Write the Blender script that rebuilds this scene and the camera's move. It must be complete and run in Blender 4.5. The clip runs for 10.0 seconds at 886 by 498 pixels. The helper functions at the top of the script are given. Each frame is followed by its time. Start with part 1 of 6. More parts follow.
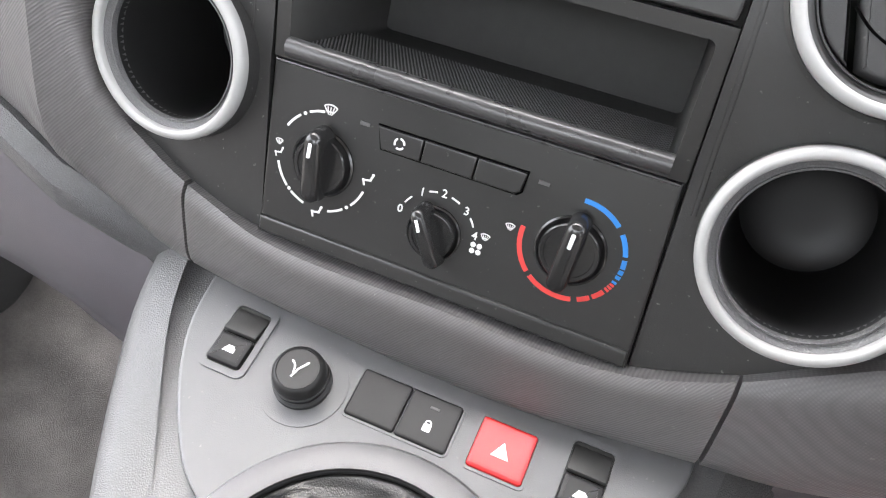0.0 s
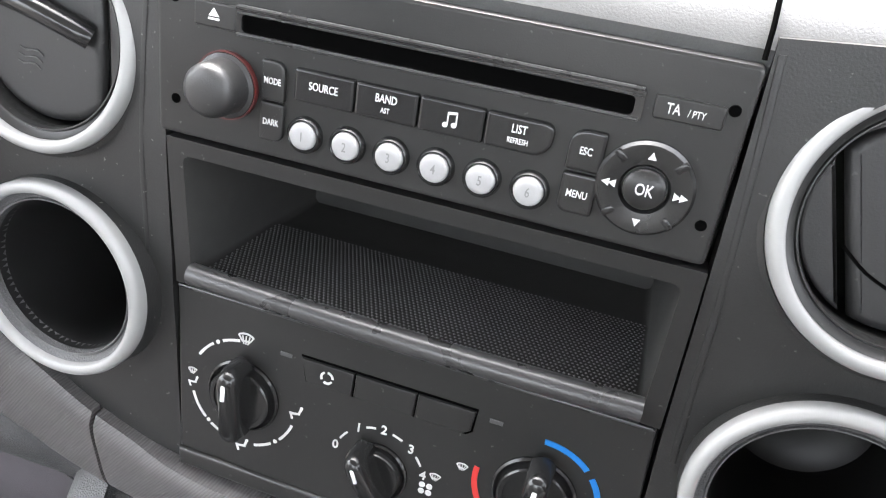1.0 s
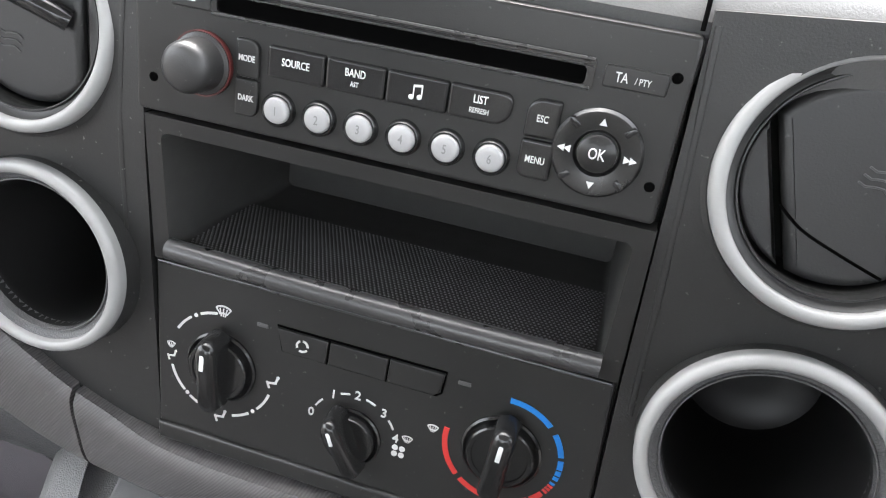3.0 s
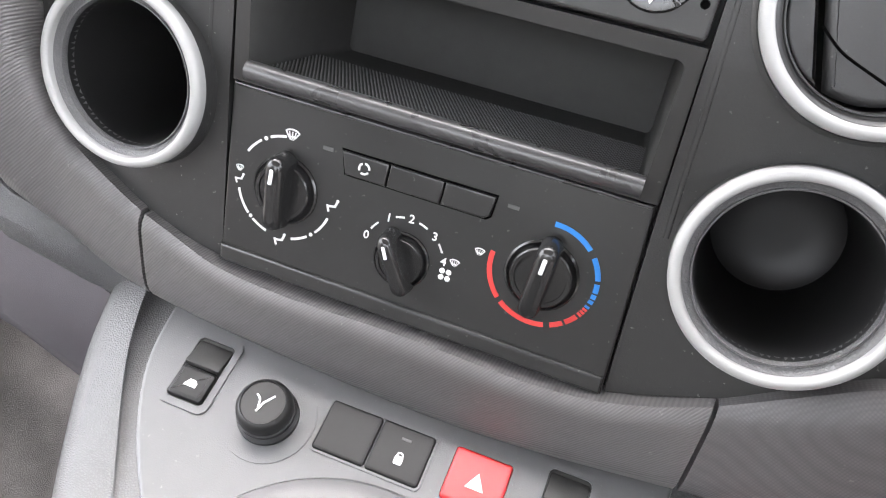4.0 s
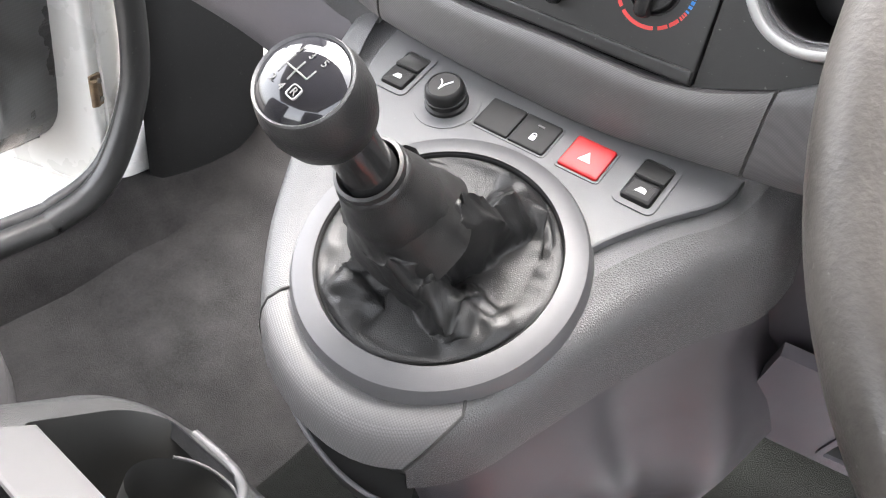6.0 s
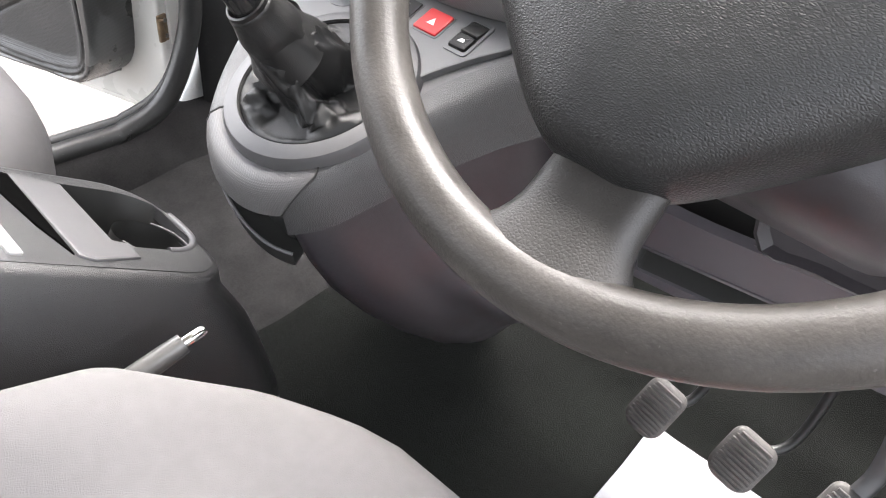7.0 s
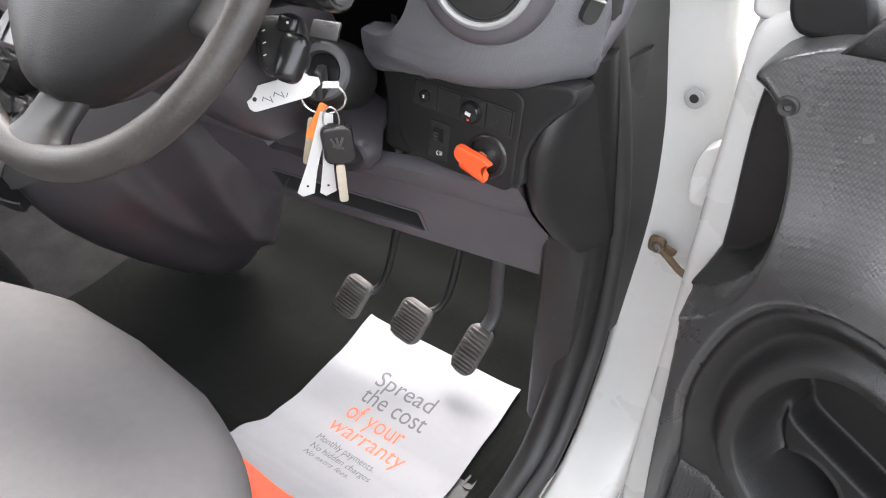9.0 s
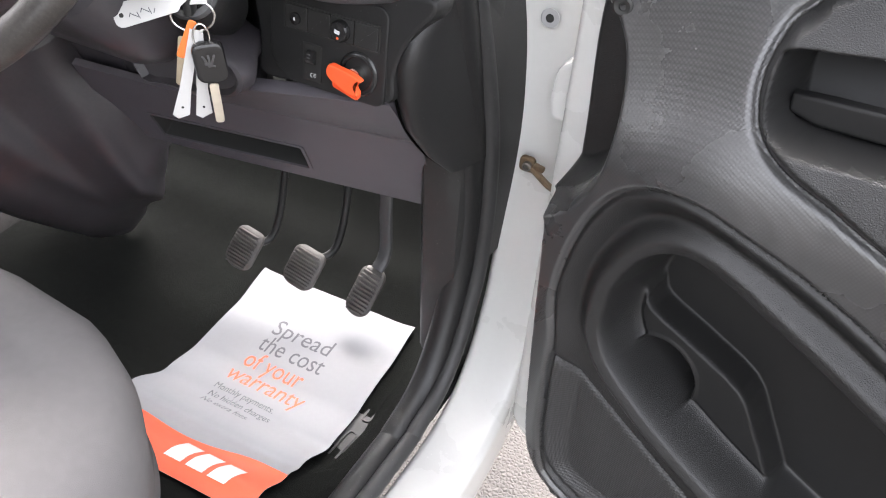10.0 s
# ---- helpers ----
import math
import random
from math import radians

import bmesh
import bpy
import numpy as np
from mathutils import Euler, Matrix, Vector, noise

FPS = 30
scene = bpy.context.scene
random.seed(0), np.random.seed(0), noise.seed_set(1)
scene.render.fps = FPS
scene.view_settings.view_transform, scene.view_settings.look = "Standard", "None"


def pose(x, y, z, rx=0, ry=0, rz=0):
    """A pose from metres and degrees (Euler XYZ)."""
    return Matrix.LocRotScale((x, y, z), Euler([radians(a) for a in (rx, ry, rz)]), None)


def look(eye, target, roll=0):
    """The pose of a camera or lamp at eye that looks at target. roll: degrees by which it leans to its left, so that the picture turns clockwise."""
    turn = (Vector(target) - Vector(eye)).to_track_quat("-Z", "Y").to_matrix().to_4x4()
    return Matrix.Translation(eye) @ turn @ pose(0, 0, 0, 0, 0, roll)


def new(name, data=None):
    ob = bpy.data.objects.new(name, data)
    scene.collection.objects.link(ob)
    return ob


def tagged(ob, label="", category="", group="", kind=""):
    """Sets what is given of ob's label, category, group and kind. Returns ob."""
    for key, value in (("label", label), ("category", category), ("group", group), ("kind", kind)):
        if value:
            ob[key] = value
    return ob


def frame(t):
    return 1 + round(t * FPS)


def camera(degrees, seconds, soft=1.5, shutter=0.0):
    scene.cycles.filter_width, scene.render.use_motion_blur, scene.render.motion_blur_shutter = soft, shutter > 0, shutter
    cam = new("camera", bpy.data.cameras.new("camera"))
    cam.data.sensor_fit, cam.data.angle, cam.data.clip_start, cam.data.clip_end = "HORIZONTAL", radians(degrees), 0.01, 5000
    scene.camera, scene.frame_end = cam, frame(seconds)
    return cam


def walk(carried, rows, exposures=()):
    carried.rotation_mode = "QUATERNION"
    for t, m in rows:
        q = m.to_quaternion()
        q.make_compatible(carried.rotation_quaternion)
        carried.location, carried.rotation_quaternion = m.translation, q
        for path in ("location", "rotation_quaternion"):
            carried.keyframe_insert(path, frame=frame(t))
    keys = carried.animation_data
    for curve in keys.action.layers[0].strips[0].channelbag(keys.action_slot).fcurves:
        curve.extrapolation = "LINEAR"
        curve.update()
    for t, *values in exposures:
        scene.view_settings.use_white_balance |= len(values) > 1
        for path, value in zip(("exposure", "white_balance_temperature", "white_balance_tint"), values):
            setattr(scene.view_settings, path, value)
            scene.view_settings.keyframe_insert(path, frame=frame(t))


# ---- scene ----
cam = camera(60.9, 10.0, soft=1.1)
PATH = [
    (0.0, (0.087, -0.287, 0.784), (-0.378, 1.324, -0.307), 11.0),
    (0.5, (0.072, -0.226, 0.815), (-0.39, 1.4, -0.253), 8.7),
    (1.0, (0.071, -0.203, 0.833), (-0.385, 1.442, -0.209), 6.9),
    (1.5, (0.068, -0.207, 0.838), (-0.358, 1.45, -0.198), 6.7),
    (2.0, (0.07, -0.209, 0.837), (-0.333, 1.457, -0.192), 6.9),
    (3.3, (0.08, -0.231, 0.821), (-0.3, 1.445, -0.202), 7.7),
    (3.5, (0.08, -0.241, 0.811), (-0.291, 1.432, -0.22), 9.0),
    (4.0, (0.084, -0.277, 0.783), (-0.32, 1.38, -0.26), 11.1),
    (4.5, (0.088, -0.312, 0.763), (-0.348, 1.307, -0.328), 12.7),
    (5.0, (0.102, -0.351, 0.739), (-0.385, 1.24, -0.37), 14.2),
    (5.2, (0.11, -0.361, 0.736), (-0.428, 1.195, -0.4), 14.1),
    (6.3, (0.285, -0.4441, 0.7418), (-0.6562, 0.8223, -0.4872), 8.1),
    (6.5, (0.342, -0.4563, 0.7479), (-0.6418, 0.7625, -0.4957), 7.3),
    (7.0, (0.5013, -0.4872, 0.7715), (-0.5276, 0.6851, -0.4804), 6.5),
    (7.5, (0.637, -0.4613, 0.8117), (-0.4153, 0.6871, -0.4428), 6.0),
    (8.0, (0.7705, -0.4267, 0.8503), (-0.2972, 0.715, -0.3973), 5.4),
    (8.5, (0.874, -0.4435, 0.8722), (-0.178, 0.7141, -0.3741), 2.6),
    (9.0, (0.9631, -0.5198, 0.8959), (0.0388, 0.7677, -0.3239), 1.7),
    (9.5, (1.015, -0.563, 0.885), (0.217, 0.818, -0.322), 2.6),
    (10.0, (1.031, -0.568, 0.856), (0.318, 0.844, -0.369), 4.1),
]
# the phone's own exposure, which closes a little towards the bright doorway
EXPOSURES = [(0.0, 4.7, 6600, 11), (0.5, 4.82, 6600, 10.5), (1.0, 4.48, 6500, 10), (1.5, 4.06, 6500, 9), (2.0, 4.05, 6500, 9), (3.5, 4.36, 6550, 10), (4.0, 4.78, 6600, 12), (5.0, 4.78, 6600, 12), (6.5, 4.38, 6600, 11), (7.5, 3.96, 6600, 12), (8.0, 3.9, 6600, 12), (8.5, 3.78, 6600, 12), (10.0, 3.74, 6600, 13)]
walk(cam, [(t, look(eye, target, roll)) for t, eye, target, roll in PATH], EXPOSURES)

# ---- light ----
world = bpy.data.worlds.new("sky")
scene.world = world
world.use_nodes = True
_sky = world.node_tree.nodes.new("ShaderNodeTexSky")
_sky.sky_type, _sky.sun_disc = "NISHITA", False
_sky.sun_elevation, _sky.sun_rotation = radians(60), radians(330)
_sky.air_density, _sky.dust_density, _sky.ozone_density = 1.0, 5.0, 1.0
_bg = world.node_tree.nodes["Background"]
_grey = world.node_tree.nodes.new("ShaderNodeHueSaturation")
_grey.inputs["Saturation"].default_value = 0.25
world.node_tree.links.new(_sky.outputs[0], _grey.inputs["Color"])
world.node_tree.links.new(_grey.outputs[0], _bg.inputs[0])
_bg.inputs[1].default_value = 0.15
_sun = new("sun", bpy.data.lights.new("sun", "SUN"))
_sun.data.energy, _sun.data.angle, _sun.data.color = 0.15, radians(120), (1.0, 0.985, 0.97)
_sun.matrix_world = look((-0.95, 1.65, 3.6), (0, 0, 0.4))


# ---- small builders ----
def frame_at(x, y, z, lean=0.0, turn=0.0):
    """A panel's frame: local x right, y up the panel, z out of it towards the seats; lean and turn in degrees."""
    return Matrix.Translation((x, y, z)) @ Matrix.Rotation(radians(turn), 4, "Z") @ Matrix.Rotation(radians(90 - lean), 4, "X")


def finish(name, bm, material, smooth=40.0):
    bmesh.ops.remove_doubles(bm, verts=bm.verts, dist=1e-6)
    bmesh.ops.recalc_face_normals(bm, faces=bm.faces)
    me = bpy.data.meshes.new(name)
    bm.to_mesh(me)
    bm.free()
    me.materials.append(material)
    if smooth:
        me.shade_smooth()
        me.set_sharp_from_angle(angle=radians(smooth))
    return me


def part(name, bm, material, parent=None, label="", m=None, smooth=40.0):
    me = bm if isinstance(bm, bpy.types.Mesh) else finish(name, bm, material, smooth)
    ob = new(name, me)
    ob.parent = parent
    if m is not None:
        ob.matrix_basis = m
    if label:
        tagged(ob, label)
    return ob


def thing(name, label, category, m=None, group="", kind=""):
    ob = new(name)
    ob.empty_display_size = 0.05
    if m is not None:
        ob.matrix_basis = m
    return tagged(ob, label, category, group, kind)


def setting(name, bm, material, label, category, smooth=40.0):
    return tagged(part(name, bm, material, None, "", None, smooth), label, category, "", "structure")


def rings_mesh(rings, cap0=True, cap1=True, closed=True, loop=False):
    """A skin over rings of equally many points."""
    bm = bmesh.new()
    rows = [[bm.verts.new(p) for p in r] for r in rings]
    n = len(rows[0])
    pairs = list(zip(rows, rows[1:])) + ([(rows[-1], rows[0])] if loop else [])
    for a, b in pairs:
        for i in range(n if closed else n - 1):
            j = (i + 1) % n
            bm.faces.new((a[i], a[j], b[j], b[i]))
    if cap0 and not loop:
        bm.faces.new(rows[0][::-1])
    if cap1 and not loop:
        bm.faces.new(rows[-1])
    return bm


def rr(w, h, r, n=5, cx=0.0, cy=0.0):
    """The outline of a rounded rectangle; r is one radius or four: right-top, left-top, left-bottom, right-bottom."""
    rs = r if isinstance(r, (tuple, list)) else (r,) * 4
    pts = []
    for k, (sx, sy) in enumerate(((1, 1), (-1, 1), (-1, -1), (1, -1))):
        q = max(rs[k], 1e-5)
        for i in range(n + 1):
            a = math.pi / 2 * (k + i / n)
            pts.append((cx + sx * (w / 2 - q) + q * math.cos(a), cy + sy * (h / 2 - q) + q * math.sin(a)))
    return pts


def inset(pts, d):
    """An outline moved inwards by d (counter-clockwise outlines)."""
    out = []
    n = len(pts)
    for i in range(n):
        p0, p1, p2 = (Vector(pts[i - 1]), Vector(pts[i]), Vector(pts[(i + 1) % n]))
        a, b = (p1 - p0), (p2 - p1)
        a = a.normalized() if a.length > 1e-9 else b.normalized()
        b = b.normalized() if b.length > 1e-9 else a
        na, nb = Vector((-a.y, a.x)), Vector((-b.y, b.x))
        m = na + nb
        m = m.normalized() if m.length > 1e-6 else na
        out.append(tuple(p1 + m * d / max(0.4, m.dot(na))))
    return out


def prism(pts, z0, z1, bev=0.0006, steps=2):
    """A plate from an outline, with its upper edge rounded."""
    rings = [[(x, y, z0) for x, y in pts], [(x, y, z1 - bev) for x, y in pts]]
    for i in range(1, steps + 1):
        a = math.pi / 2 * i / steps
        q = inset(pts, bev * (1 - math.cos(a)))
        rings.append([(x, y, z1 - bev + bev * math.sin(a)) for x, y in q])
    rings.append([(x, y, z1) for x, y in inset(pts, bev * 1.25)])
    return rings_mesh(rings)


def box(w, d, h, bev=0.004, m=None, seg=2):
    bm = bmesh.new()
    bmesh.ops.create_cube(bm, size=1)
    bmesh.ops.scale(bm, vec=(w, d, h), verts=bm.verts)
    if bev:
        bmesh.ops.bevel(bm, geom=bm.edges[:], offset=min(bev, 0.45 * min(w, d, h)), segments=seg, affect="EDGES", profile=0.5)
    if m is not None:
        bm.transform(m)
    return bm


def lathe(profile, n=48, m=None, closed=False):
    rings = [[(r * math.cos(2 * math.pi * i / n), r * math.sin(2 * math.pi * i / n), z) for i in range(n)] for r, z in profile]
    bm = rings_mesh(rings, False, not closed, loop=closed)
    if m is not None:
        bm.transform(m)
    return bm


def tube(points, radius, n=12, closed=False, flat=1.0):
    """A rod along points; radius is one number or one for each point; flat squeezes it across its second axis."""
    pts = [Vector(p) for p in points]
    k = len(pts)
    rad = radius if isinstance(radius, (list, tuple)) else [radius] * k
    rings = []
    up = None
    for i, p in enumerate(pts):
        a = pts[(i - 1) % k] if (closed or i) else p
        b = pts[(i + 1) % k] if (closed or i < k - 1) else p
        d = (b - a).normalized()
        if up is None:
            up = Vector((0, 0, 1)) if abs(d.z) < 0.9 else Vector((1, 0, 0))
        s = d.cross(up).normalized()
        up = s.cross(d).normalized()
        rings.append([tuple(p + rad[i] * (math.cos(2 * math.pi * j / n) * s + flat * math.sin(2 * math.pi * j / n) * up)) for j in range(n)])
    return rings_mesh(rings, True, True, True, closed)


def smooth_path(points, n=8, closed=False):
    """Points on a soft curve through the given ones."""
    pts = [Vector(p) for p in points]
    k = len(pts)
    out = []
    for i in range(k if closed else k - 1):
        p0 = pts[(i - 1) % k] if closed or i else pts[0]
        p1, p2 = pts[i], pts[(i + 1) % k]
        p3 = pts[(i + 2) % k] if closed or i + 2 < k else pts[-1]
        for j in range(n):
            t = j / n
            out.append(0.5 * ((2 * p1) + (p2 - p0) * t + (2 * p0 - 5 * p1 + 4 * p2 - p3) * t * t + (3 * p1 - p0 - 3 * p2 + p3) * t ** 3))
    if not closed:
        out.append(pts[-1])
    return out


def plate(outer, holes, z0, z1):
    """A flat plate with holes through it."""
    bm = bmesh.new()
    edges = []
    for loop in (outer, *holes):
        vs = [bm.verts.new((x, y, z1)) for x, y in loop]
        edges += [bm.edges.new((vs[i - 1], vs[i])) for i in range(len(vs))]
    bmesh.ops.triangle_fill(bm, use_beauty=True, use_dissolve=False, edges=edges)
    ret = bmesh.ops.extrude_face_region(bm, geom=bm.faces[:])
    for v in ret["geom"]:
        if isinstance(v, bmesh.types.BMVert):
            v.co.z = z0
    return bm


def circle(r, cx=0.0, cy=0.0, n=48):
    return [(cx + r * math.cos(2 * math.pi * i / n), cy + r * math.sin(2 * math.pi * i / n)) for i in range(n)]


def sheet(rows, thick, down=None):
    """A thick skin over rows of points (open grid); down: the way in which its back lies (default: by the normals)."""
    bm = bmesh.new()
    vs = [[bm.verts.new(p) for p in r] for r in rows]
    for a, b in zip(vs, vs[1:]):
        for i in range(len(a) - 1):
            bm.faces.new((a[i], a[i + 1], b[i + 1], b[i]))
    bm.normal_update()
    top = bm.faces[:]
    off = {v: (Vector(down) * thick if down else -v.normal * thick) for v in bm.verts}
    ret = bmesh.ops.extrude_face_region(bm, geom=top)
    low = [g for g in ret["geom"] if isinstance(g, bmesh.types.BMVert)]
    tree = {tuple(round(c, 7) for c in v.co): o for v, o in off.items()}
    for v in low:
        v.co += tree[tuple(round(c, 7) for c in v.co)]
    return bm


def merge(*bms):
    out = bmesh.new()
    for b in bms:
        me = bpy.data.meshes.new("tmp")
        b.to_mesh(me)
        b.free()
        out.from_mesh(me)
        bpy.data.meshes.remove(me)
    return out


def letters(text, size, depth=0.0001, align="CENTER", spacing=1.0, weight=0.0):
    cu = bpy.data.curves.new("lettering", "FONT")
    cu.body, cu.size, cu.extrude, cu.align_x, cu.align_y, cu.space_character = text, size, depth, align, "CENTER", spacing
    cu.resolution_u = 3
    cu.offset = size * weight
    ob = bpy.data.objects.new("lettering", cu)
    scene.collection.objects.link(ob)
    bpy.context.view_layer.update()
    me = bpy.data.meshes.new_from_object(ob.evaluated_get(bpy.context.evaluated_depsgraph_get()))
    bpy.data.objects.remove(ob)
    bm = bmesh.new()
    bm.from_mesh(me)
    bpy.data.meshes.remove(me)
    return bm


def moved(bm, x=0.0, y=0.0, z=0.0, rz=0.0, sx=1.0, sy=1.0):
    bm.transform(Matrix.Translation((x, y, z)) @ Matrix.Rotation(radians(rz), 4, "Z") @ Matrix.Diagonal((sx, sy, 1, 1)))
    return bm


def arc_strip(r0, r1, a0, a1, z0, z1, n=16):
    """A flat strip along part of a ring; degrees run counter-clockwise from the right."""
    pts = [(r1 * math.cos(radians(a0 + (a1 - a0) * i / n)), r1 * math.sin(radians(a0 + (a1 - a0) * i / n))) for i in range(n + 1)]
    pts += [(r0 * math.cos(radians(a1 + (a0 - a1) * i / n)), r0 * math.sin(radians(a1 + (a0 - a1) * i / n))) for i in range(n + 1)]
    return rings_mesh([[(x, y, z0) for x, y in pts], [(x, y, z1) for x, y in pts]])


# ---- materials ----
def mat(name, colour, rough=0.5, metal=0.0, grain=0.0, scale=900.0, mottle=0.08, mottle_scale=9.0, kind="noise", rough_var=0.08, coat=0.0, dust=0.0, spec=0.5, stretch=(1, 1, 1), distance=0.0004, turn=(0, 0, 0), tint=0.0):
    m = bpy.data.materials.new(name)
    m.use_nodes = True
    nt = m.node_tree
    b = nt.nodes["Principled BSDF"]
    L = nt.links.new
    tc = nt.nodes.new("ShaderNodeTexCoord")
    mp = nt.nodes.new("ShaderNodeMapping")
    mp.inputs["Scale"].default_value = stretch
    mp.inputs["Rotation"].default_value = [radians(a) for a in turn]
    L(tc.outputs["Object"], mp.inputs[0])
    big = nt.nodes.new("ShaderNodeTexNoise")
    big.inputs["Scale"].default_value, big.inputs["Detail"].default_value = mottle_scale, 6.0
    L(tc.outputs["Object"], big.inputs["Vector"])
    fine = nt.nodes.new("ShaderNodeTexNoise")
    fine.inputs["Scale"].default_value, fine.inputs["Detail"].default_value = mottle_scale * 14, 4.0
    L(tc.outputs["Object"], fine.inputs["Vector"])
    add = nt.nodes.new("ShaderNodeMath")
    add.operation = "MULTIPLY_ADD"
    L(fine.outputs["Fac"], add.inputs[0])
    add.inputs[1].default_value = 0.5
    L(big.outputs["Fac"], add.inputs[2])
    ramp = nt.nodes.new("ShaderNodeMapRange")
    ramp.inputs[1].default_value, ramp.inputs[2].default_value = 0.45, 1.05
    ramp.inputs[3].default_value, ramp.inputs[4].default_value = 1 - mottle, 1 + mottle
    L(add.outputs[0], ramp.inputs[0])
    mul = nt.nodes.new("ShaderNodeVectorMath")
    mul.operation = "SCALE"
    mul.inputs[0].default_value = colour
    L(ramp.outputs[0], mul.inputs["Scale"])
    col = mul.outputs[0]
    if dust:
        sp = nt.nodes.new("ShaderNodeTexNoise")
        sp.inputs["Scale"].default_value, sp.inputs["Detail"].default_value = 380.0, 2.0
        L(tc.outputs["Object"], sp.inputs["Vector"])
        th = nt.nodes.new("ShaderNodeMapRange")
        th.inputs[1].default_value, th.inputs[2].default_value, th.inputs[4].default_value = 0.70, 0.78, dust
        L(sp.outputs["Fac"], th.inputs[0])
        mx = nt.nodes.new("ShaderNodeMix")
        mx.data_type = "RGBA"
        L(th.outputs[0], mx.inputs["Factor"])
        L(col, mx.inputs["A"])
        mx.inputs["B"].default_value = (0.4, 0.39, 0.37, 1)
        col = mx.outputs["Result"]
    base = b.inputs["Base Color"]
    rv = nt.nodes.new("ShaderNodeMapRange")
    rv.inputs[1].default_value, rv.inputs[2].default_value = 0.3, 0.75
    rv.inputs[3].default_value, rv.inputs[4].default_value = max(0.02, rough - rough_var), min(1.0, rough + rough_var)
    L(big.outputs["Fac"], rv.inputs[0])
    L(rv.outputs[0], b.inputs["Roughness"])
    b.inputs["Metallic"].default_value = metal
    b.inputs["Coat Weight"].default_value = coat
    b.inputs["Specular IOR Level"].default_value = spec
    if grain:
        if kind == "cells":
            tx = nt.nodes.new("ShaderNodeTexVoronoi")
            tx.feature = "DISTANCE_TO_EDGE"
            out = tx.outputs["Distance"]
        elif kind == "dots":
            tx = nt.nodes.new("ShaderNodeTexVoronoi")
            tx.feature = "F1"
            tx.inputs["Randomness"].default_value = 0.0
            out = tx.outputs["Distance"]
        elif kind == "lines":
            tx = nt.nodes.new("ShaderNodeTexWave")
            tx.wave_type, tx.bands_direction = "BANDS", "X"
            out = tx.outputs["Fac"]
        else:
            tx = nt.nodes.new("ShaderNodeTexNoise")
            tx.inputs["Detail"].default_value = 5.0
            out = tx.outputs["Fac"]
        tx.inputs["Scale"].default_value = scale
        L(mp.outputs[0], tx.inputs["Vector"])
        bp = nt.nodes.new("ShaderNodeBump")
        bp.inputs["Strength"].default_value, bp.inputs["Distance"].default_value = grain, distance
        L(out, bp.inputs["Height"])
        L(bp.outputs[0], b.inputs["Normal"])
        if tint:
            tr = nt.nodes.new("ShaderNodeMapRange")
            tr.inputs[1].default_value, tr.inputs[2].default_value = (0.0, 0.7) if kind == "dots" else (0.0, 0.25) if kind == "cells" else (0.2, 0.8)
            tr.inputs[3].default_value, tr.inputs[4].default_value = (1 + tint, 1 - tint) if kind == "dots" else (1 - tint, 1 + tint)
            L(out, tr.inputs[0])
            tm = nt.nodes.new("ShaderNodeVectorMath")
            tm.operation = "SCALE"
            L(col, tm.inputs[0])
            L(tr.outputs[0], tm.inputs["Scale"])
            col = tm.outputs[0]
    L(col, base)
    return m


FASCIA_DARK = mat("black_grained_dash_plastic", (0.012, 0.012, 0.012), 0.42, grain=0.6, scale=850, kind="cells", mottle=0.15, dust=0.2, spec=0.35, distance=0.0003)
# DEEP, TUB and HOLE are raised blacks, veiling glare put into their colour
DEEP = mat("veiled_deep_black", (0.020, 0.020, 0.019), 0.5, grain=0.2, scale=1200, spec=0.2)
TUB = mat("veiled_pocket_black", (0.040, 0.040, 0.0385), 0.6, grain=0.2, scale=1200, mottle=0.15, spec=0.12)
FASCIA = mat("charcoal_plastic", (0.020, 0.020, 0.0195), 0.43, grain=0.3, scale=1300, mottle=0.15, dust=0.3, spec=0.36)
PANEL = mat("black_satin_plastic", (0.018, 0.018, 0.0175), 0.34, grain=0.10, scale=1800, mottle=0.1, dust=0.14, spec=0.34)
GLOSS = mat("black_gloss_plastic", (0.012, 0.012, 0.012), 0.22, grain=0.04, scale=900, mottle=0.1, rough_var=0.06, spec=0.45)
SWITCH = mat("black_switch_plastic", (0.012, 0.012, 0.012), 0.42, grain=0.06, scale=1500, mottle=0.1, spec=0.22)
HOLE = mat("veiled_cavity_black", (0.021, 0.021, 0.020), 0.5, grain=0.15, scale=1200, spec=0.3)
SLATE = mat("ribbed_grey_plastic", (0.078, 0.074, 0.074), 0.5, grain=0.45, scale=260, kind="lines", mottle=0.08, dust=0.1, distance=0.0003, turn=(0, 0, 39), tint=0.13)
SLATE_DOTS = mat("dotted_grey_plastic", (0.070, 0.067, 0.068), 0.48, grain=0.5, scale=760, kind="dots", mottle=0.08, dust=0.1, distance=0.0003, turn=(0, 0, 20), tint=0.2)
SLATE_HOOD = mat("fine_ribbed_grey_plastic", (0.100, 0.100, 0.107), 0.46, grain=0.8, scale=620, kind="dots", mottle=0.08, dust=0.1, distance=0.0006, turn=(0, 38, 0), tint=0.14)
SLATE_PALE = mat("ribbed_pale_plastic", (0.084, 0.081, 0.081), 0.5, grain=0.7, scale=700, kind="dots", mottle=0.06, distance=0.0004, turn=(0, 0, 30), tint=0.2)
LOWER = mat("purple_grey_plastic", (0.058, 0.053, 0.060), 0.5, grain=0.35, scale=1300, mottle=0.12)
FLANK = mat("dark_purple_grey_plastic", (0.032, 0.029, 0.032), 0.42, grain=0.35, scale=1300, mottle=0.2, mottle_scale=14)
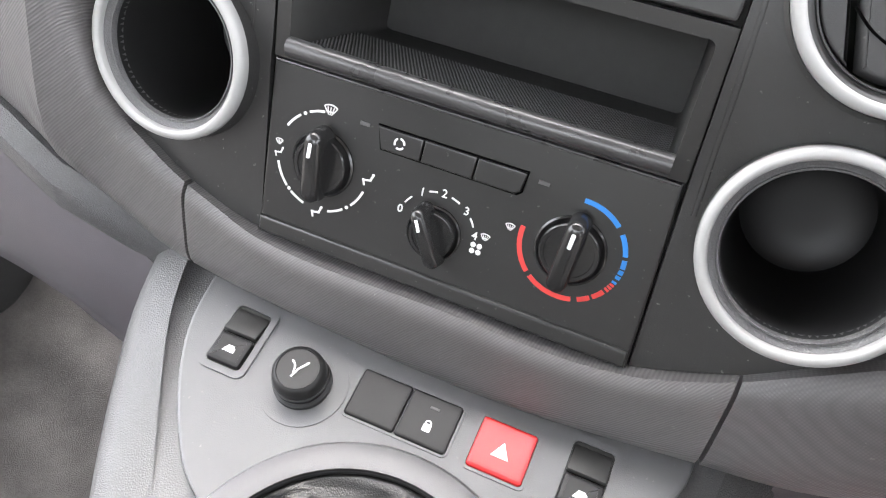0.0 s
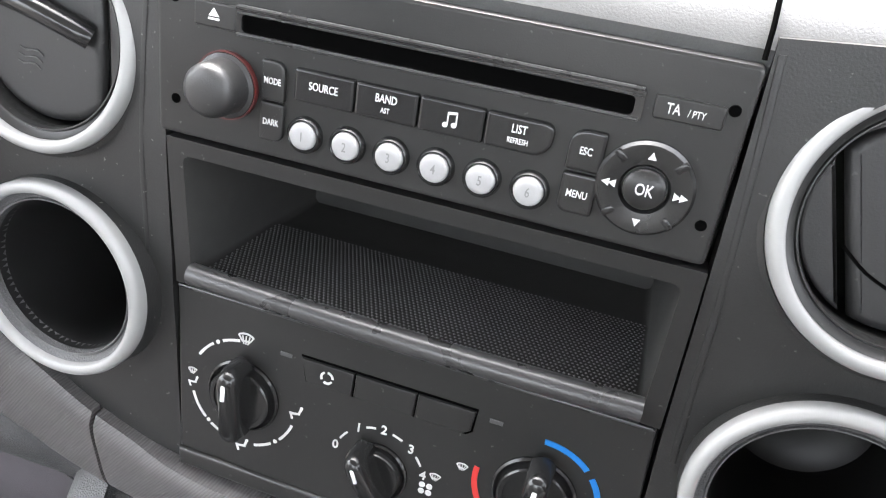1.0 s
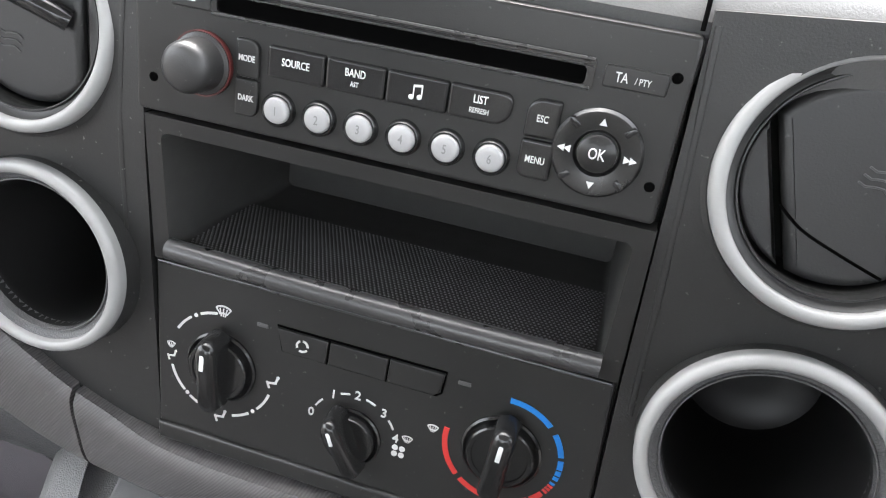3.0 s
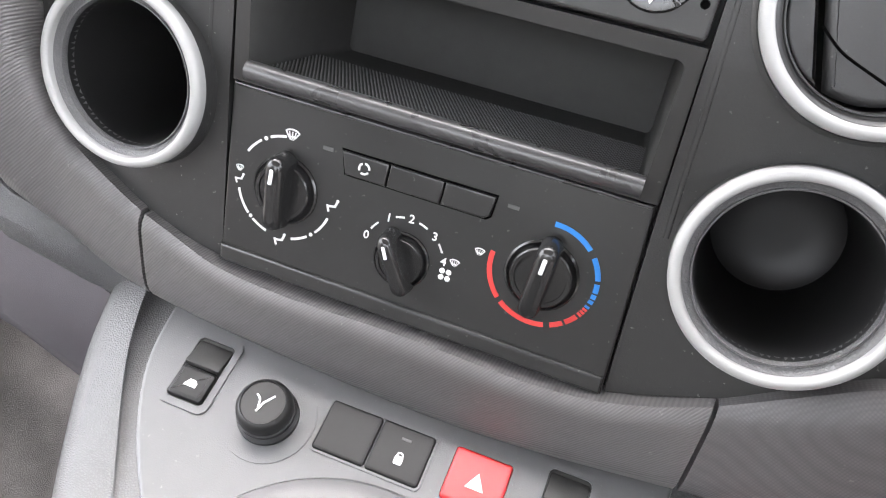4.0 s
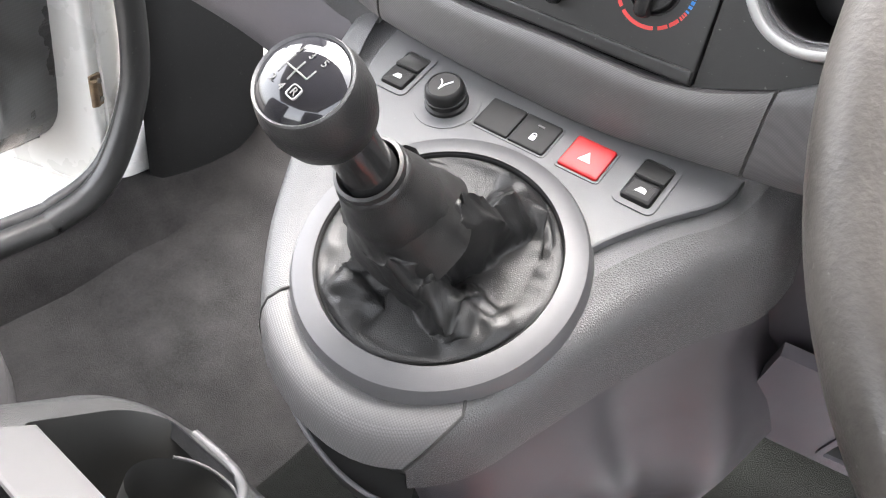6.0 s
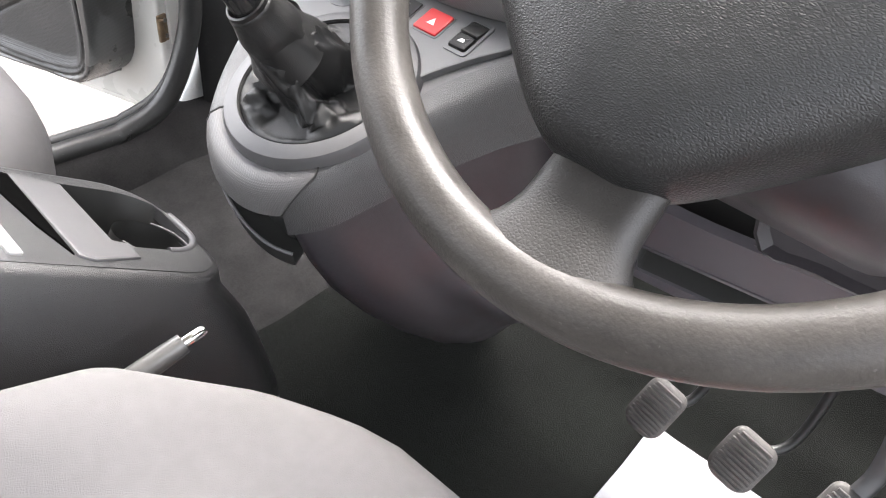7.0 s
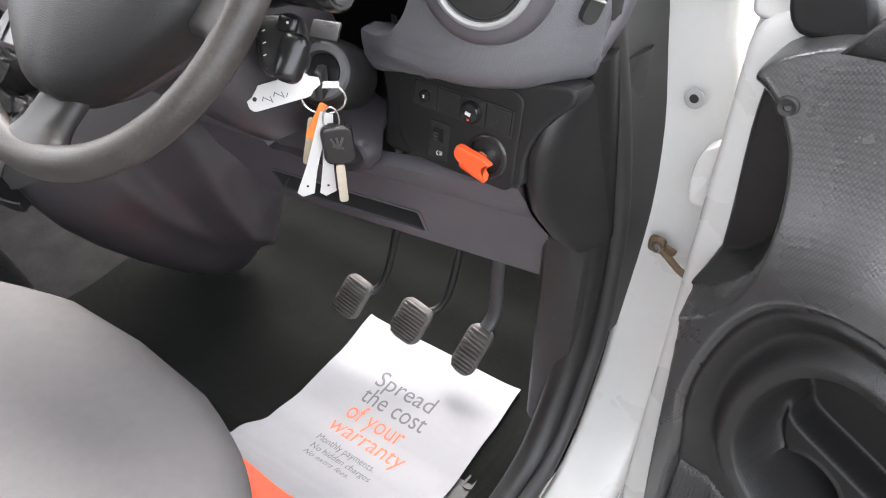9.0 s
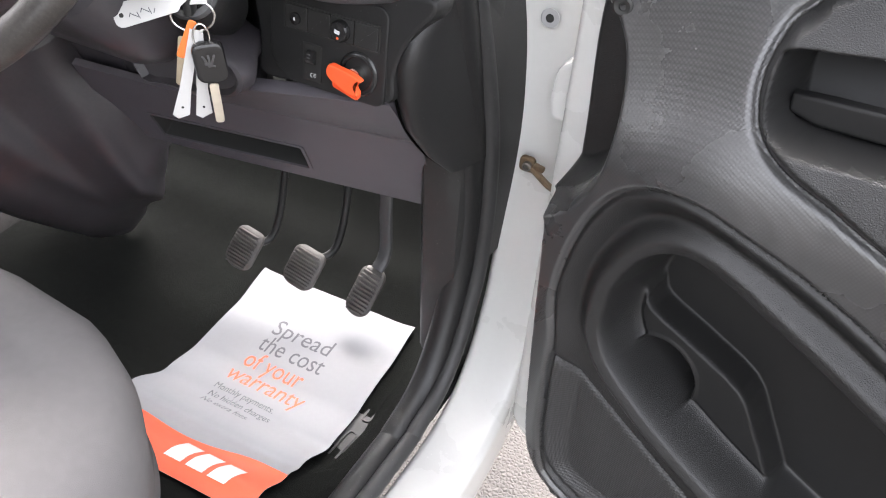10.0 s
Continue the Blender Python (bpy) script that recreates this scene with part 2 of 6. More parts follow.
TOPPAD = mat("pale_grey_dash_plastic", (0.085, 0.085, 0.085), 0.36, grain=0.35, scale=1500, mottle=0.08, distance=0.0003, tint=0.1)
CONSOLE = mat("light_grey_console_plastic", (0.078, 0.078, 0.080), 0.48, grain=0.2, scale=1500, mottle=0.07, dust=0.12)
CONSOLE_GRAIN = mat("grained_grey_plastic", (0.066, 0.066, 0.067), 0.46, grain=0.8, scale=800, kind="cells", mottle=0.1, distance=0.0005, tint=0.12)
DARKGRAIN = mat("grained_dark_plastic", (0.022, 0.022, 0.0225), 0.38, grain=1.0, scale=760, kind="cells", mottle=0.1, distance=0.0005, tint=0.12)
SILVER = mat("silver_painted_plastic", (0.25, 0.25, 0.247), 0.46, metal=0.15, grain=0.06, scale=1800, mottle=0.05)
WHITE = mat("white_print", (0.56, 0.56, 0.55), 0.6, mottle=0.04)
DIM = mat("dim_print", (0.06, 0.06, 0.06), 0.5, mottle=0.04)
BUTTON = mat("pearl_grey_button", (0.30, 0.30, 0.30), 0.38, mottle=0.06, mottle_scale=60)
RED = mat("red_plastic", (0.42, 0.014, 0.016), 0.35, grain=0.08, scale=1500, mottle=0.06, spec=0.4)
REDPRINT = mat("red_print", (0.46, 0.028, 0.025), 0.5, mottle=0.04)
BLUEPRINT = mat("blue_print", (0.004, 0.15, 0.46), 0.5, mottle=0.04)
RUBBER = mat("black_rubber", (0.022, 0.022, 0.022), 0.6, grain=0.4, scale=700, mottle=0.2, dust=0.2)
BOOT = mat("creased_black_leatherette", (0.011, 0.011, 0.011), 0.40, grain=0.7, scale=820, kind="cells", mottle=0.15, distance=0.0004, spec=0.34, tint=0.2)
LEATHER = mat("black_leatherette", (0.010, 0.010, 0.010), 0.36, grain=0.55, scale=760, kind="cells", mottle=0.12, distance=0.0004, spec=0.4)
WHEELRIM = mat("worn_grey_wheel_rim", (0.035, 0.0315, 0.028), 0.46, grain=0.5, scale=600, mottle=0.5, mottle_scale=26, dust=0.1, spec=0.4, rough_var=0.13)
HUB = mat("black_grained_airbag_cover", (0.0125, 0.0125, 0.0125), 0.42, grain=0.7, scale=520, kind="cells", mottle=0.15, stretch=(1, 1.8, 1), distance=0.0006, spec=0.38, tint=0.12)
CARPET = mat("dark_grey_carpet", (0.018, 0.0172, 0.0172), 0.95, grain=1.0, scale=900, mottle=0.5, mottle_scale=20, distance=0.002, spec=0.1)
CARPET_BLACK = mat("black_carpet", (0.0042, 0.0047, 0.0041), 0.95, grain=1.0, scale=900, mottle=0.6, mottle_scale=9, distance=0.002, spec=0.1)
FABRIC = mat("pale_grey_seat_fabric", (0.094, 0.0905, 0.0915), 0.85, grain=0.5, scale=1400, mottle=0.10, mottle_scale=7, distance=0.0008, spec=0.2)
PAINT = mat("white_car_paint", (0.52, 0.52, 0.50), 0.28, mottle=0.03, coat=0.4, rough_var=0.02)
DOORTRIM = mat("charcoal_door_plastic", (0.038, 0.038, 0.038), 0.30, grain=0.45, scale=360, kind="dots", mottle=0.05, distance=0.0004, turn=(0, 0, 28), tint=0.28, spec=0.8)
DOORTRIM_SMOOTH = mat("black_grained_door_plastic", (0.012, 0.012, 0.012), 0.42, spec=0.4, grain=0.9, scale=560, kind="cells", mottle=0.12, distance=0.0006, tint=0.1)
CHROME = mat("bright_metal", (0.62, 0.61, 0.58), 0.2, metal=1.0, mottle=0.1, rough_var=0.08)
STEEL = mat("dull_steel", (0.17, 0.16, 0.145), 0.5, metal=0.8, mottle=0.3, mottle_scale=40)
RUST = mat("rusty_greased_steel", (0.13, 0.088, 0.05), 0.6, metal=0.3, grain=0.5, scale=300, mottle=0.6, mottle_scale=60)
PAPER = mat("white_paper", (0.212, 0.212, 0.225), 0.75, mottle=0.04, grain=0.15, scale=300)
INK = mat("dark_grey_ink", (0.075, 0.075, 0.085), 0.7, mottle=0.03)
ORANGE = mat("orange_print", (0.80, 0.10, 0.045), 0.65, mottle=0.03)
CLIPORANGE = mat("orange_plastic", (0.82, 0.095, 0.025), 0.4, mottle=0.05)
TAG = mat("white_card_tag", (0.46, 0.455, 0.44), 0.6, mottle=0.05)
GROUND = mat("pale_gravel", (0.072, 0.065, 0.060), 0.9, grain=1.0, scale=120, kind="cells", mottle=0.3, mottle_scale=20, distance=0.006)
LINING = mat("grey_headlining", (0.45, 0.44, 0.42), 0.9, grain=0.3, scale=900)
CLEAR = mat("dark_glass", (0.01, 0.01, 0.012), 0.08, mottle=0.02)


def lerp(table, x):
    """Values between the rows of a short table: (x, a, b, ...)."""
    if x <= table[0][0]:
        return table[0][1:]
    for p, q in zip(table, table[1:]):
        if x <= q[0]:
            t = (x - p[0]) / (q[0] - p[0])
            t = t * t * (3 - 2 * t)
            return tuple(a + (b - a) * t for a, b in zip(p[1:], q[1:]))
    return table[-1][1:]


def glide(table, x):
    """Values on a smooth curve through the rows of a short table."""
    k = max(0, min(len(table) - 2, sum(1 for r in table if r[0] <= x) - 1))
    p, q = table[k], table[k + 1]
    d = q[0] - p[0]
    t = max(0.0, min(1.0, (x - p[0]) / d))
    a, b = table[max(0, k - 1)], table[min(len(table) - 1, k + 2)]
    out = []
    for c in range(1, len(p)):
        s, e = (q[c] - p[c]) / d, (q[c] - p[c]) / d
        if k > 0:
            s = 0.5 * s + 0.5 * (p[c] - a[c]) / (p[0] - a[0])
        if k < len(table) - 2:
            e = 0.5 * e + 0.5 * (b[c] - q[c]) / (b[0] - q[0])
        out.append(p[c] * (1 - t) ** 2 * (1 + 2 * t) + q[c] * t * t * (3 - 2 * t) + d * (s * t * (1 - t) ** 2 - e * t * t * (1 - t)))
    return tuple(out)


def span(a, b, n):
    return [a + (b - a) * i / n for i in range(n + 1)]


def smoothstep(a, b, x):
    t = np.clip((x - a) / (b - a), 0, 1)
    return t * t * (3 - 2 * t)


# ---- the ground and the van's shell ----
bm = bmesh.new()
bmesh.ops.create_grid(bm, x_segments=8, y_segments=8, size=300)
bm.transform(Matrix.Translation((0, 0, -0.38)))
setting("ground", bm, GROUND, "pale stony yard surface outside the open doors", "ground")



def rear_rise(x, y):
    """The driver's floor climbs towards the seat base."""
    k = max(0.0, min(1.0, (x - 0.06) / 0.16))
    return k * k * (3 - 2 * k) * lerp(((-0.35, 0.16), (-0.2, 0.095), (-0.15, 0.066), (-0.12, 0.05), (-0.05, 0.014), (0.02, 0.0)), y)[0]


def floor_z(y):
    return lerp(((-0.3, -0.052), (-0.06, -0.040), (0.11, -0.024), (0.20, -0.006), (0.30, 0.04), (0.5, 0.22), (0.75, 0.5)), y)[0]


rows = []
for y in span(-0.9, 0.75, 60):
    row = []
    for x in span(-0.735, 0.725, 60):
        z = floor_z(y) + rear_rise(x, y) + 0.004 * noise.noise((x * 9, y * 9, 0)) + 0.002 * noise.noise((x * 40, y * 40, 3))
        z = max(z, -0.01 + 0.055 * max(0.0, min(1.0, (abs(x) - 0.64) / 0.06))) if abs(x) > 0.64 else z
        row.append((x, y, z))
    rows.append(row)
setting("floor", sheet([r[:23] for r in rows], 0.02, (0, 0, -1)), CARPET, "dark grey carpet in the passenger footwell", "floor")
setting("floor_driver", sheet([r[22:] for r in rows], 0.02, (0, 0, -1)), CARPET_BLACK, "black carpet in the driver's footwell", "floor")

# roof, rear bulkhead, windscreen pillars beyond the openings: unseen, added to shape the daylight
setting("roof", box(1.5, 1.3, 0.04, 0.01, pose(0, -0.75, 1.25)), LINING, "unseen pale grey headlining that shades the cab", "roof")
setting("unseen_rear_wall", box(1.5, 0.03, 0.75, 0.005, pose(0, -1.0, 0.3)), LINING, "added unseen wall behind the seats, kept half-height for light", "wall")
for sx in (-1, 1):
    setting("windscreen_pillar", tube([(sx * 0.72, 0.42, 0.82), (sx * 0.66, -0.1, 1.23)], 0.035), LINING, "grey trimmed windscreen pillar", "pillar")

# ---- dashboard ----
VENT = mat("black_vent_plastic", (0.018, 0.018, 0.018), 0.45, grain=0.2, scale=1200, dust=0.15)
# almost no reflection: the shade inside holes and gaps is put into the colour
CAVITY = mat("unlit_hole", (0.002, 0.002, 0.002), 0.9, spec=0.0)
F = frame_at(0, -0.008, 0.65, 8)
dash = thing("dashboard", "grey plastic dashboard with round vents and silver rings", "dashboard", F)
Fi = F.inverted()


def in_dash(bm):
    bm.transform(Fi)
    return bm


right = [(0.1018, -0.078), (0.118, -0.073), (0.142, -0.064), (0.17, -0.053), (0.20, -0.045), (0.22, 0.0), (0.22, 0.15), (0.0946, 0.138), (0.0962, 0.07), (0.0982, 0.008)]
left = [(-0.0908, 0.138), (-0.2, 0.15), (-0.193, 0.06), (-0.19, 0.0), (-0.183, -0.03), (-0.165, -0.052), (-0.142, -0.064), (-0.118, -0.073), (-0.0888, -0.078), (-0.0906, -0.035), (-0.0926, 0.008), (-0.0905, 0.07)]
FACE = ((-0.08, -0.0085), (-0.036, -0.0074), (0.009, -0.0062), (0.04, -0.0025), (0.07, 0.0008), (0.1, 0.0012), (0.14, 0.0008))
# centres of the four rings: x, y, height of the ring's edge, tilts
RINGS = [(-0.1405, -0.0010, 0.0052, 0, 0), (-0.1440, 0.0945, 0.0020, -6, 0), (0.1482, 0.0008, 0.0098, -4, -4), (0.1472, 0.0962, 0.0018, -8, 3)]


def panel_grid(outline, holes):
    """A panel cut finely enough to follow the curved face."""
    bm = plate(outline, holes, -0.012, 0.0)
    for k in range(9):
        y = -0.06 + 0.02 * k
        bmesh.ops.bisect_plane(bm, geom=bm.verts[:] + bm.edges[:] + bm.faces[:], plane_co=(0, y, 0), plane_no=(0, 1, 0))
    for v in bm.verts:
        v.co.z += lerp(FACE, v.co.y)[0]
    return bm


for outline, sx in ((right, 1), (left, -1)):
    holes = [circle(0.0385, x, y) for x, y, *_ in RINGS if x * sx > 0]
    part("side_panel", panel_grid(outline, holes), FASCIA, dash, "charcoal plastic side panel")
    ridge = [(sx * x, y) for x, y in ((0.0965, 0.134), (0.0985, 0.105), (0.1012, 0.06), (0.1030, 0.02), (0.1042, -0.002))]
    part("edge_moulding", tube(smooth_path([(x, y, lerp(FACE, y)[0] - 0.0002) for x, y in ridge], 5), 0.0012, 8, False, 0.6), FASCIA, dash)
for x, y, rz, ta, tb in RINGS:
    m = Matrix.Translation((x, y, rz)) @ pose(0, 0, 0, ta, tb)
    foot = min(-0.004, lerp(FACE, y)[0] - rz - 0.003)
    low = y < 0.05
    part("ring_collar", lathe([(0.0400, foot), (0.0400, -0.003), (0.0418, -0.0035), (0.0422, foot * 0.55), (0.0430, foot * 0.85), (0.0438, foot)], 72, None, True), FASCIA, dash, "charcoal collar under the ring", m)
    part("silver_ring", lathe([(0.0370, -0.006), (0.0370, 0.0008), (0.0375, 0.0015), (0.0388, 0.0019), (0.0402, 0.0017), (0.0413, 0.0009), (0.0419, -0.0006), (0.0419, -0.004)], 96, None, True), SILVER, dash, "satin silver ring", m)
    part("inner_ring", lathe([(0.0369, -0.010), (0.0369, -0.0018), (0.0352, -0.0034), (0.0341, -0.0036), (0.0337, -0.0028), (0.0332, -0.0028), (0.0328, -0.0040), (0.0326, -0.010)], 96, None, True), CONSOLE_GRAIN if low else PANEL, dash, "dark grey inner ring", m)
    if low:
        part("cup_well", lathe([(0.0327, -0.006), (0.0322, -0.030), (0.0308, -0.078), (0.0290, -0.0850), (0.0240, -0.0880), (0.0120, -0.0890), (0.0001, -0.0890)], 72, None), SWITCH, dash, "deep black round cup well", m)
    else:
        part("vent_barrel", lathe([(0.0327, -0.006), (0.0325, -0.05), (0.0001, -0.05)], 56, None), HOLE, dash, "", m)
        m2 = m @ pose(0, 0, -0.007, 6, 4 if x < 0 else -4)
        if x < 0:
            flap = part("vent_flap", prism([(px, py) for px, py in circle(0.0316, 0, 0, 96) if px < 0.0225], -0.004, 0.0, 0.003, 3), VENT, dash, "black round air vent flap", m2)
            part("grip_bar", tube(smooth_path([(-0.030, 0.0135, 0.0015), (-0.018, 0.0130, 0.0035), (-0.002, 0.0100, 0.0045), (0.0135, 0.0050, 0.0035), (0.0185, 0.0025, 0.0015)], 4), 0.0042, 14), GLOSS, flap, "shiny grip bar")
            part("vent_side", prism([(px, py) for px, py in circle(0.0316, 0, 0, 96) if px > 0.0233], -0.004, -0.0008, 0.001), VENT, dash, "", m2)
        else:
            cut = lambda px, py: px * 0.95 + (py + 0.004) * 0.30
            flap = part("vent_flap", prism([(px, py) for px, py in circle(0.0316, 0, 0, 128) if cut(px, py) > -0.0190], -0.004, 0.0, 0.003, 3), VENT, dash, "black round air vent flap", m2)
            part("vent_side", prism([(px, py) for px, py in circle(0.0316, 0, 0, 128) if cut(px, py) < -0.0198], -0.004, -0.0008, 0.001), VENT, dash, "", m2)
            part("fold_line", tube(smooth_path([(-0.0185, -0.009, 0.0001), (-0.010, -0.0155, 0.0001), (0.002, -0.0205, 0.0001), (0.016, -0.0255, 0.0001)], 4), 0.0005, 6), CAVITY, flap)
        wave = [tube([(0.0026 * k + 0.0010 * math.sin(q * 1.4), -0.005 + 0.0024 * q, 0.0002) for q in range(5)], 0.0004, 6) for k in (-1, 0, 1)]
        part("airflow_mark", merge(*wave), DIM, flap, "", pose(0.006 if x > 0 else -0.008, -0.009 if x < 0 else 0.004, 0, 0, 0, 70 if x > 0 else 75), 0)

# lower trim band, section by section across the cab
TOP = ((-0.64, 0.0, 0.775), (-0.205, -0.002, 0.77), (-0.198, -0.006, 0.70), (-0.190, -0.010, 0.645), (-0.176, -0.012, 0.614), (-0.156, -0.013, 0.598), (-0.133, -0.014, 0.5845), (-0.112, -0.015, 0.5765), (-0.0885, -0.018, 0.5705), (0.011, -0.019, 0.5695), (0.100, -0.018, 0.5715), (0.142, -0.014, 0.585), (0.17, -0.013, 0.602), (0.2, -0.013, 0.620), (0.34, -0.013, 0.63))
LOW = ((-0.64, 0.0, 0.655), (-0.42, -0.003, 0.63), (-0.254, -0.010, 0.5905), (-0.211, -0.011, 0.567), (-0.177, -0.011, 0.551), (-0.155, -0.010, 0.5385), (-0.13, -0.011, 0.533), (-0.048, -0.012, 0.5255), (0.051, -0.012, 0.523), (0.145, -0.012, 0.534), (0.185, -0.012, 0.540), (0.22, -0.012, 0.551), (0.34, -0.004, 0.553))


def band(x0, x1, n):
    rows = []
    for x in span(x0, x1, n):
        ty, tz = glide(TOP, x)
        ly, lz = glide(LOW, x)
        out = 0.004 + 0.020 * max(0, min(1, (tz - lz - 0.055) / 0.1))
        rows.append([(x, ty + (ly - ty) * s - out * (1 - abs(2 * s ** 0.9 - 1) ** 5), tz + (lz - tz) * s) for s in span(0, 1, 12)])
    return in_dash(sheet(rows, 0.012, (0, 1, 0)))


part("lower_trim", band(-0.64, -0.1315, 50), SLATE, dash, "ribbed grey trim")
part("lower_trim", band(-0.1295, 0.1445, 40), SLATE, dash, "ribbed grey trim")
part("lower_trim", band(0.1465, 0.34, 24), SLATE_DOTS, dash, "ribbed grey trim")
# leather-look roll and glove box below it on the passenger's side
rows = []
for x in span(-0.64, -0.142, 30):
    ly, lz = glide(LOW, x)
    e = max(0.0, min(1.0, (-0.152 - x) / 0.05))
    rows.append([(x, ly + dy * e + 0.012 * (1 - e), lz + dz) for dy, dz in ((-0.006, 0.004), (-0.014, -0.006), (-0.012, -0.02), (0.0, -0.032))])
part("passenger_roll", in_dash(sheet(rows, 0.01, (0, 1, 0))), CONSOLE_GRAIN, dash, "grained grey roll")
rows = []
for x in span(-0.64, -0.142, 24):
    ly, lz = glide(LOW, x)
    k = 0.010 - 0.13 * (x + 0.40)
    rows.append([(x, -0.004, lz - 0.028), (x, -0.010, lz - 0.055), (x, -0.004, lz - 0.125 - k), (x, 0.010, lz - 0.155 - k), (x, 0.03, lz - 0.168 - k), (x, 0.10, lz - 0.165 - k), (x, 0.3, lz - 0.13 - k)])
part("glove_box", in_dash(sheet(rows, 0.012, (0, 1, 0))), LOWER, dash, "brownish grey glove box")
# top pad
rows = []
for x in span(-0.68, 0.68, 60):
    rows.append([(x, y, z + 0.03 * math.exp(-((x - 0.37) / 0.14) ** 2) * s) for y, z, s in ((0.012, 0.783, 0), (0.018, 0.793, 0.2), (0.035, 0.802, 0.5), (0.08, 0.812, 1), (0.16, 0.822, 1), (0.3, 0.83, 0.5), (0.5, 0.83, 0))])
part("top_pad", in_dash(sheet(rows, 0.02, (0, 0.3, -1))), TOPPAD, dash, "pale grey grained top pad")

part("pad_seam", in_dash(tube(smooth_path([(0.0925, 0.009, 0.781), (0.0925, 0.0135, 0.7895), (0.0925, 0.020, 0.7955), (0.094, 0.035, 0.8030), (0.098, 0.08, 0.8132), (0.103, 0.16, 0.8236)], 4), 0.0008, 6)), CAVITY, dash, "dark panel seam")
part("backing", plate(rr(0.224, 0.27, 0.004, 2, 0.0, 0.035), [rr(0.177, 0.054, 0.003, 3, 0.002, 0.0385)], -0.034, -0.026), HOLE, dash, "black backing behind the centre stack")

# ---- storage pocket between radio and heater controls ----
LIPGLOSS = mat("worn_shiny_plastic", (0.036, 0.036, 0.036), 0.30, grain=0.25, scale=700, mottle=0.2, mottle_scale=60, rough_var=0.06)
pocket = thing("storage_pocket", "open black storage pocket with dotted rubber floor", "storage pocket", F)
bm = plate([(-0.0903, 0.0098), (0.0970, 0.0098), (0.0954, 0.0706), (-0.0892, 0.0706)], [rr(0.173, 0.0495, 0.003, 3, 0.0033, 0.03975)], -0.010, 0.0)
for v in bm.verts:
    v.co.z += -0.0016 + (v.co.y - 0.0405) * 0.127
part("frame", bm, PANEL, pocket)
rings = []
for q, z in ((1.0, 0.0), (0.99, -0.01), (0.96, -0.1), (0.96, -0.1)):
    rings.append([(x, y, z - 0.0016 + ((y - 0.0405) * 0.127 if z > -0.005 else 0)) for x, y in rr(0.173 * q, 0.0495 * q, 0.003, 3, 0.0033, 0.03975)])
part("tub", rings_mesh(rings, False, True), TUB, pocket, "black tub, paled by painted-in glare")
part("front_lip", tube([(x + 0.0033, 0.0156, -0.0022 - 0.0022 * (x / 0.086) ** 2) for x in span(-0.0862, 0.0862, 24)], 0.0044, 14), LIPGLOSS, pocket, "rounded worn shiny lip")
bm = bmesh.new()
for i in range(92):
    for j in range(30):
        x, z = -0.079 + 0.166 * (i + (j % 2) * 0.5) / 92, -0.007 - 0.058 * j / 30
        b = 0.00062
        y = 0.0168 - 0.004 * z
        vs = [bm.verts.new(p) for p in ((x - b, y, z), (x, y, z + b), (x + b, y, z), (x, y, z - b), (x, y + 0.0005, z))]
        for q in range(4):
            bm.faces.new((vs[q], vs[(q + 1) % 4], vs[4]))
tagged(part("floor_dots", bm, CONSOLE, pocket, "raised rubber dots"), kind="stuff")

# ---- heater controls ----
C = frame_at(0, -0.0065, 0.6135, 9.6)
heater = thing("heater_controls", "black heater control panel with three rotary knobs", "heater controls", C)
part("face", prism([(-0.0876, -0.0418), (0.1006, -0.0424), (0.0967, 0.0450), (-0.0914, 0.0450)], -0.02, 0.0, 0.0012, 3), PANEL, heater)
part("bottom_strip", prism([(-0.0872, -0.0412), (0.1000, -0.0418), (0.0993, -0.0334), (-0.0878, -0.0328)], 0.0, 0.0020, 0.0016, 3), PANEL, heater)
# ridge in paler gloss paints the highlight along the panel's top edge
part("top_ridge", prism(rr(0.186, 0.0016, 0.0006, 2, 0.0027, 0.0438), -0.004, 0.0016, 0.0007), LIPGLOSS, heater, "shiny edge, paler to paint in its highlight")


def knob(cx, cy, r, turn):
    base = part("rotary_knob", lathe([(r * 1.06, -0.001), (r * 1.06, 0.0010), (r * 1.0, 0.0016), (r * 0.95, 0.0006), (r * 0.90, 0.0004), (r * 0.88, 0.0040), (r * 0.84, 0.0046), (r * 0.74, 0.0046), (r * 0.72, 0.0040), (0.0001, 0.0040)], 56), GLOSS, heater, "black rotary knob", pose(cx, cy, 0, 0, 0, turn))
    w, h = r * 0.31, r * 1.18
    pts = rr(2 * w, 2 * h, w * 0.98, 6)
    rings = []
    for q, z in ((1.04, 0.003), (1.0, 0.008), (0.94, 0.0125), (0.84, 0.0145), (0.66, 0.0157), (0.34, 0.0162)):
        rings.append([(x * q, y * (0.55 + 0.45 * q) + (0.0012 if y > 0 else 0.0), z - 0.0045 * max(0.0, min(1.0, (0.35 * h - y) / (1.3 * h))) * (z / 0.0162)) for x, y in pts])
    part("grip", rings_mesh(rings), GLOSS, base, "raised grip")
    part("pointer", box(r * 0.12, r * 0.46, 0.0006, 0.0002, pose(0, r * 0.66, 0.0161, -3)), WHITE, base, "white pointer line")


knob(-0.0592, 0.0025, 0.0150, 0)
knob(0.0008, -0.0118, 0.0124, 25)
knob(0.0620, 0.0022, 0.0150, -4)
part("button_gap", prism([(-0.0327, 0.0181), (0.0330, 0.0181), (0.0352, 0.0200), (0.0359, 0.0299), (-0.0356, 0.0296)], 0, 0.0004, 0.0002, 1), CAVITY, heater, "dark gap round the buttons")
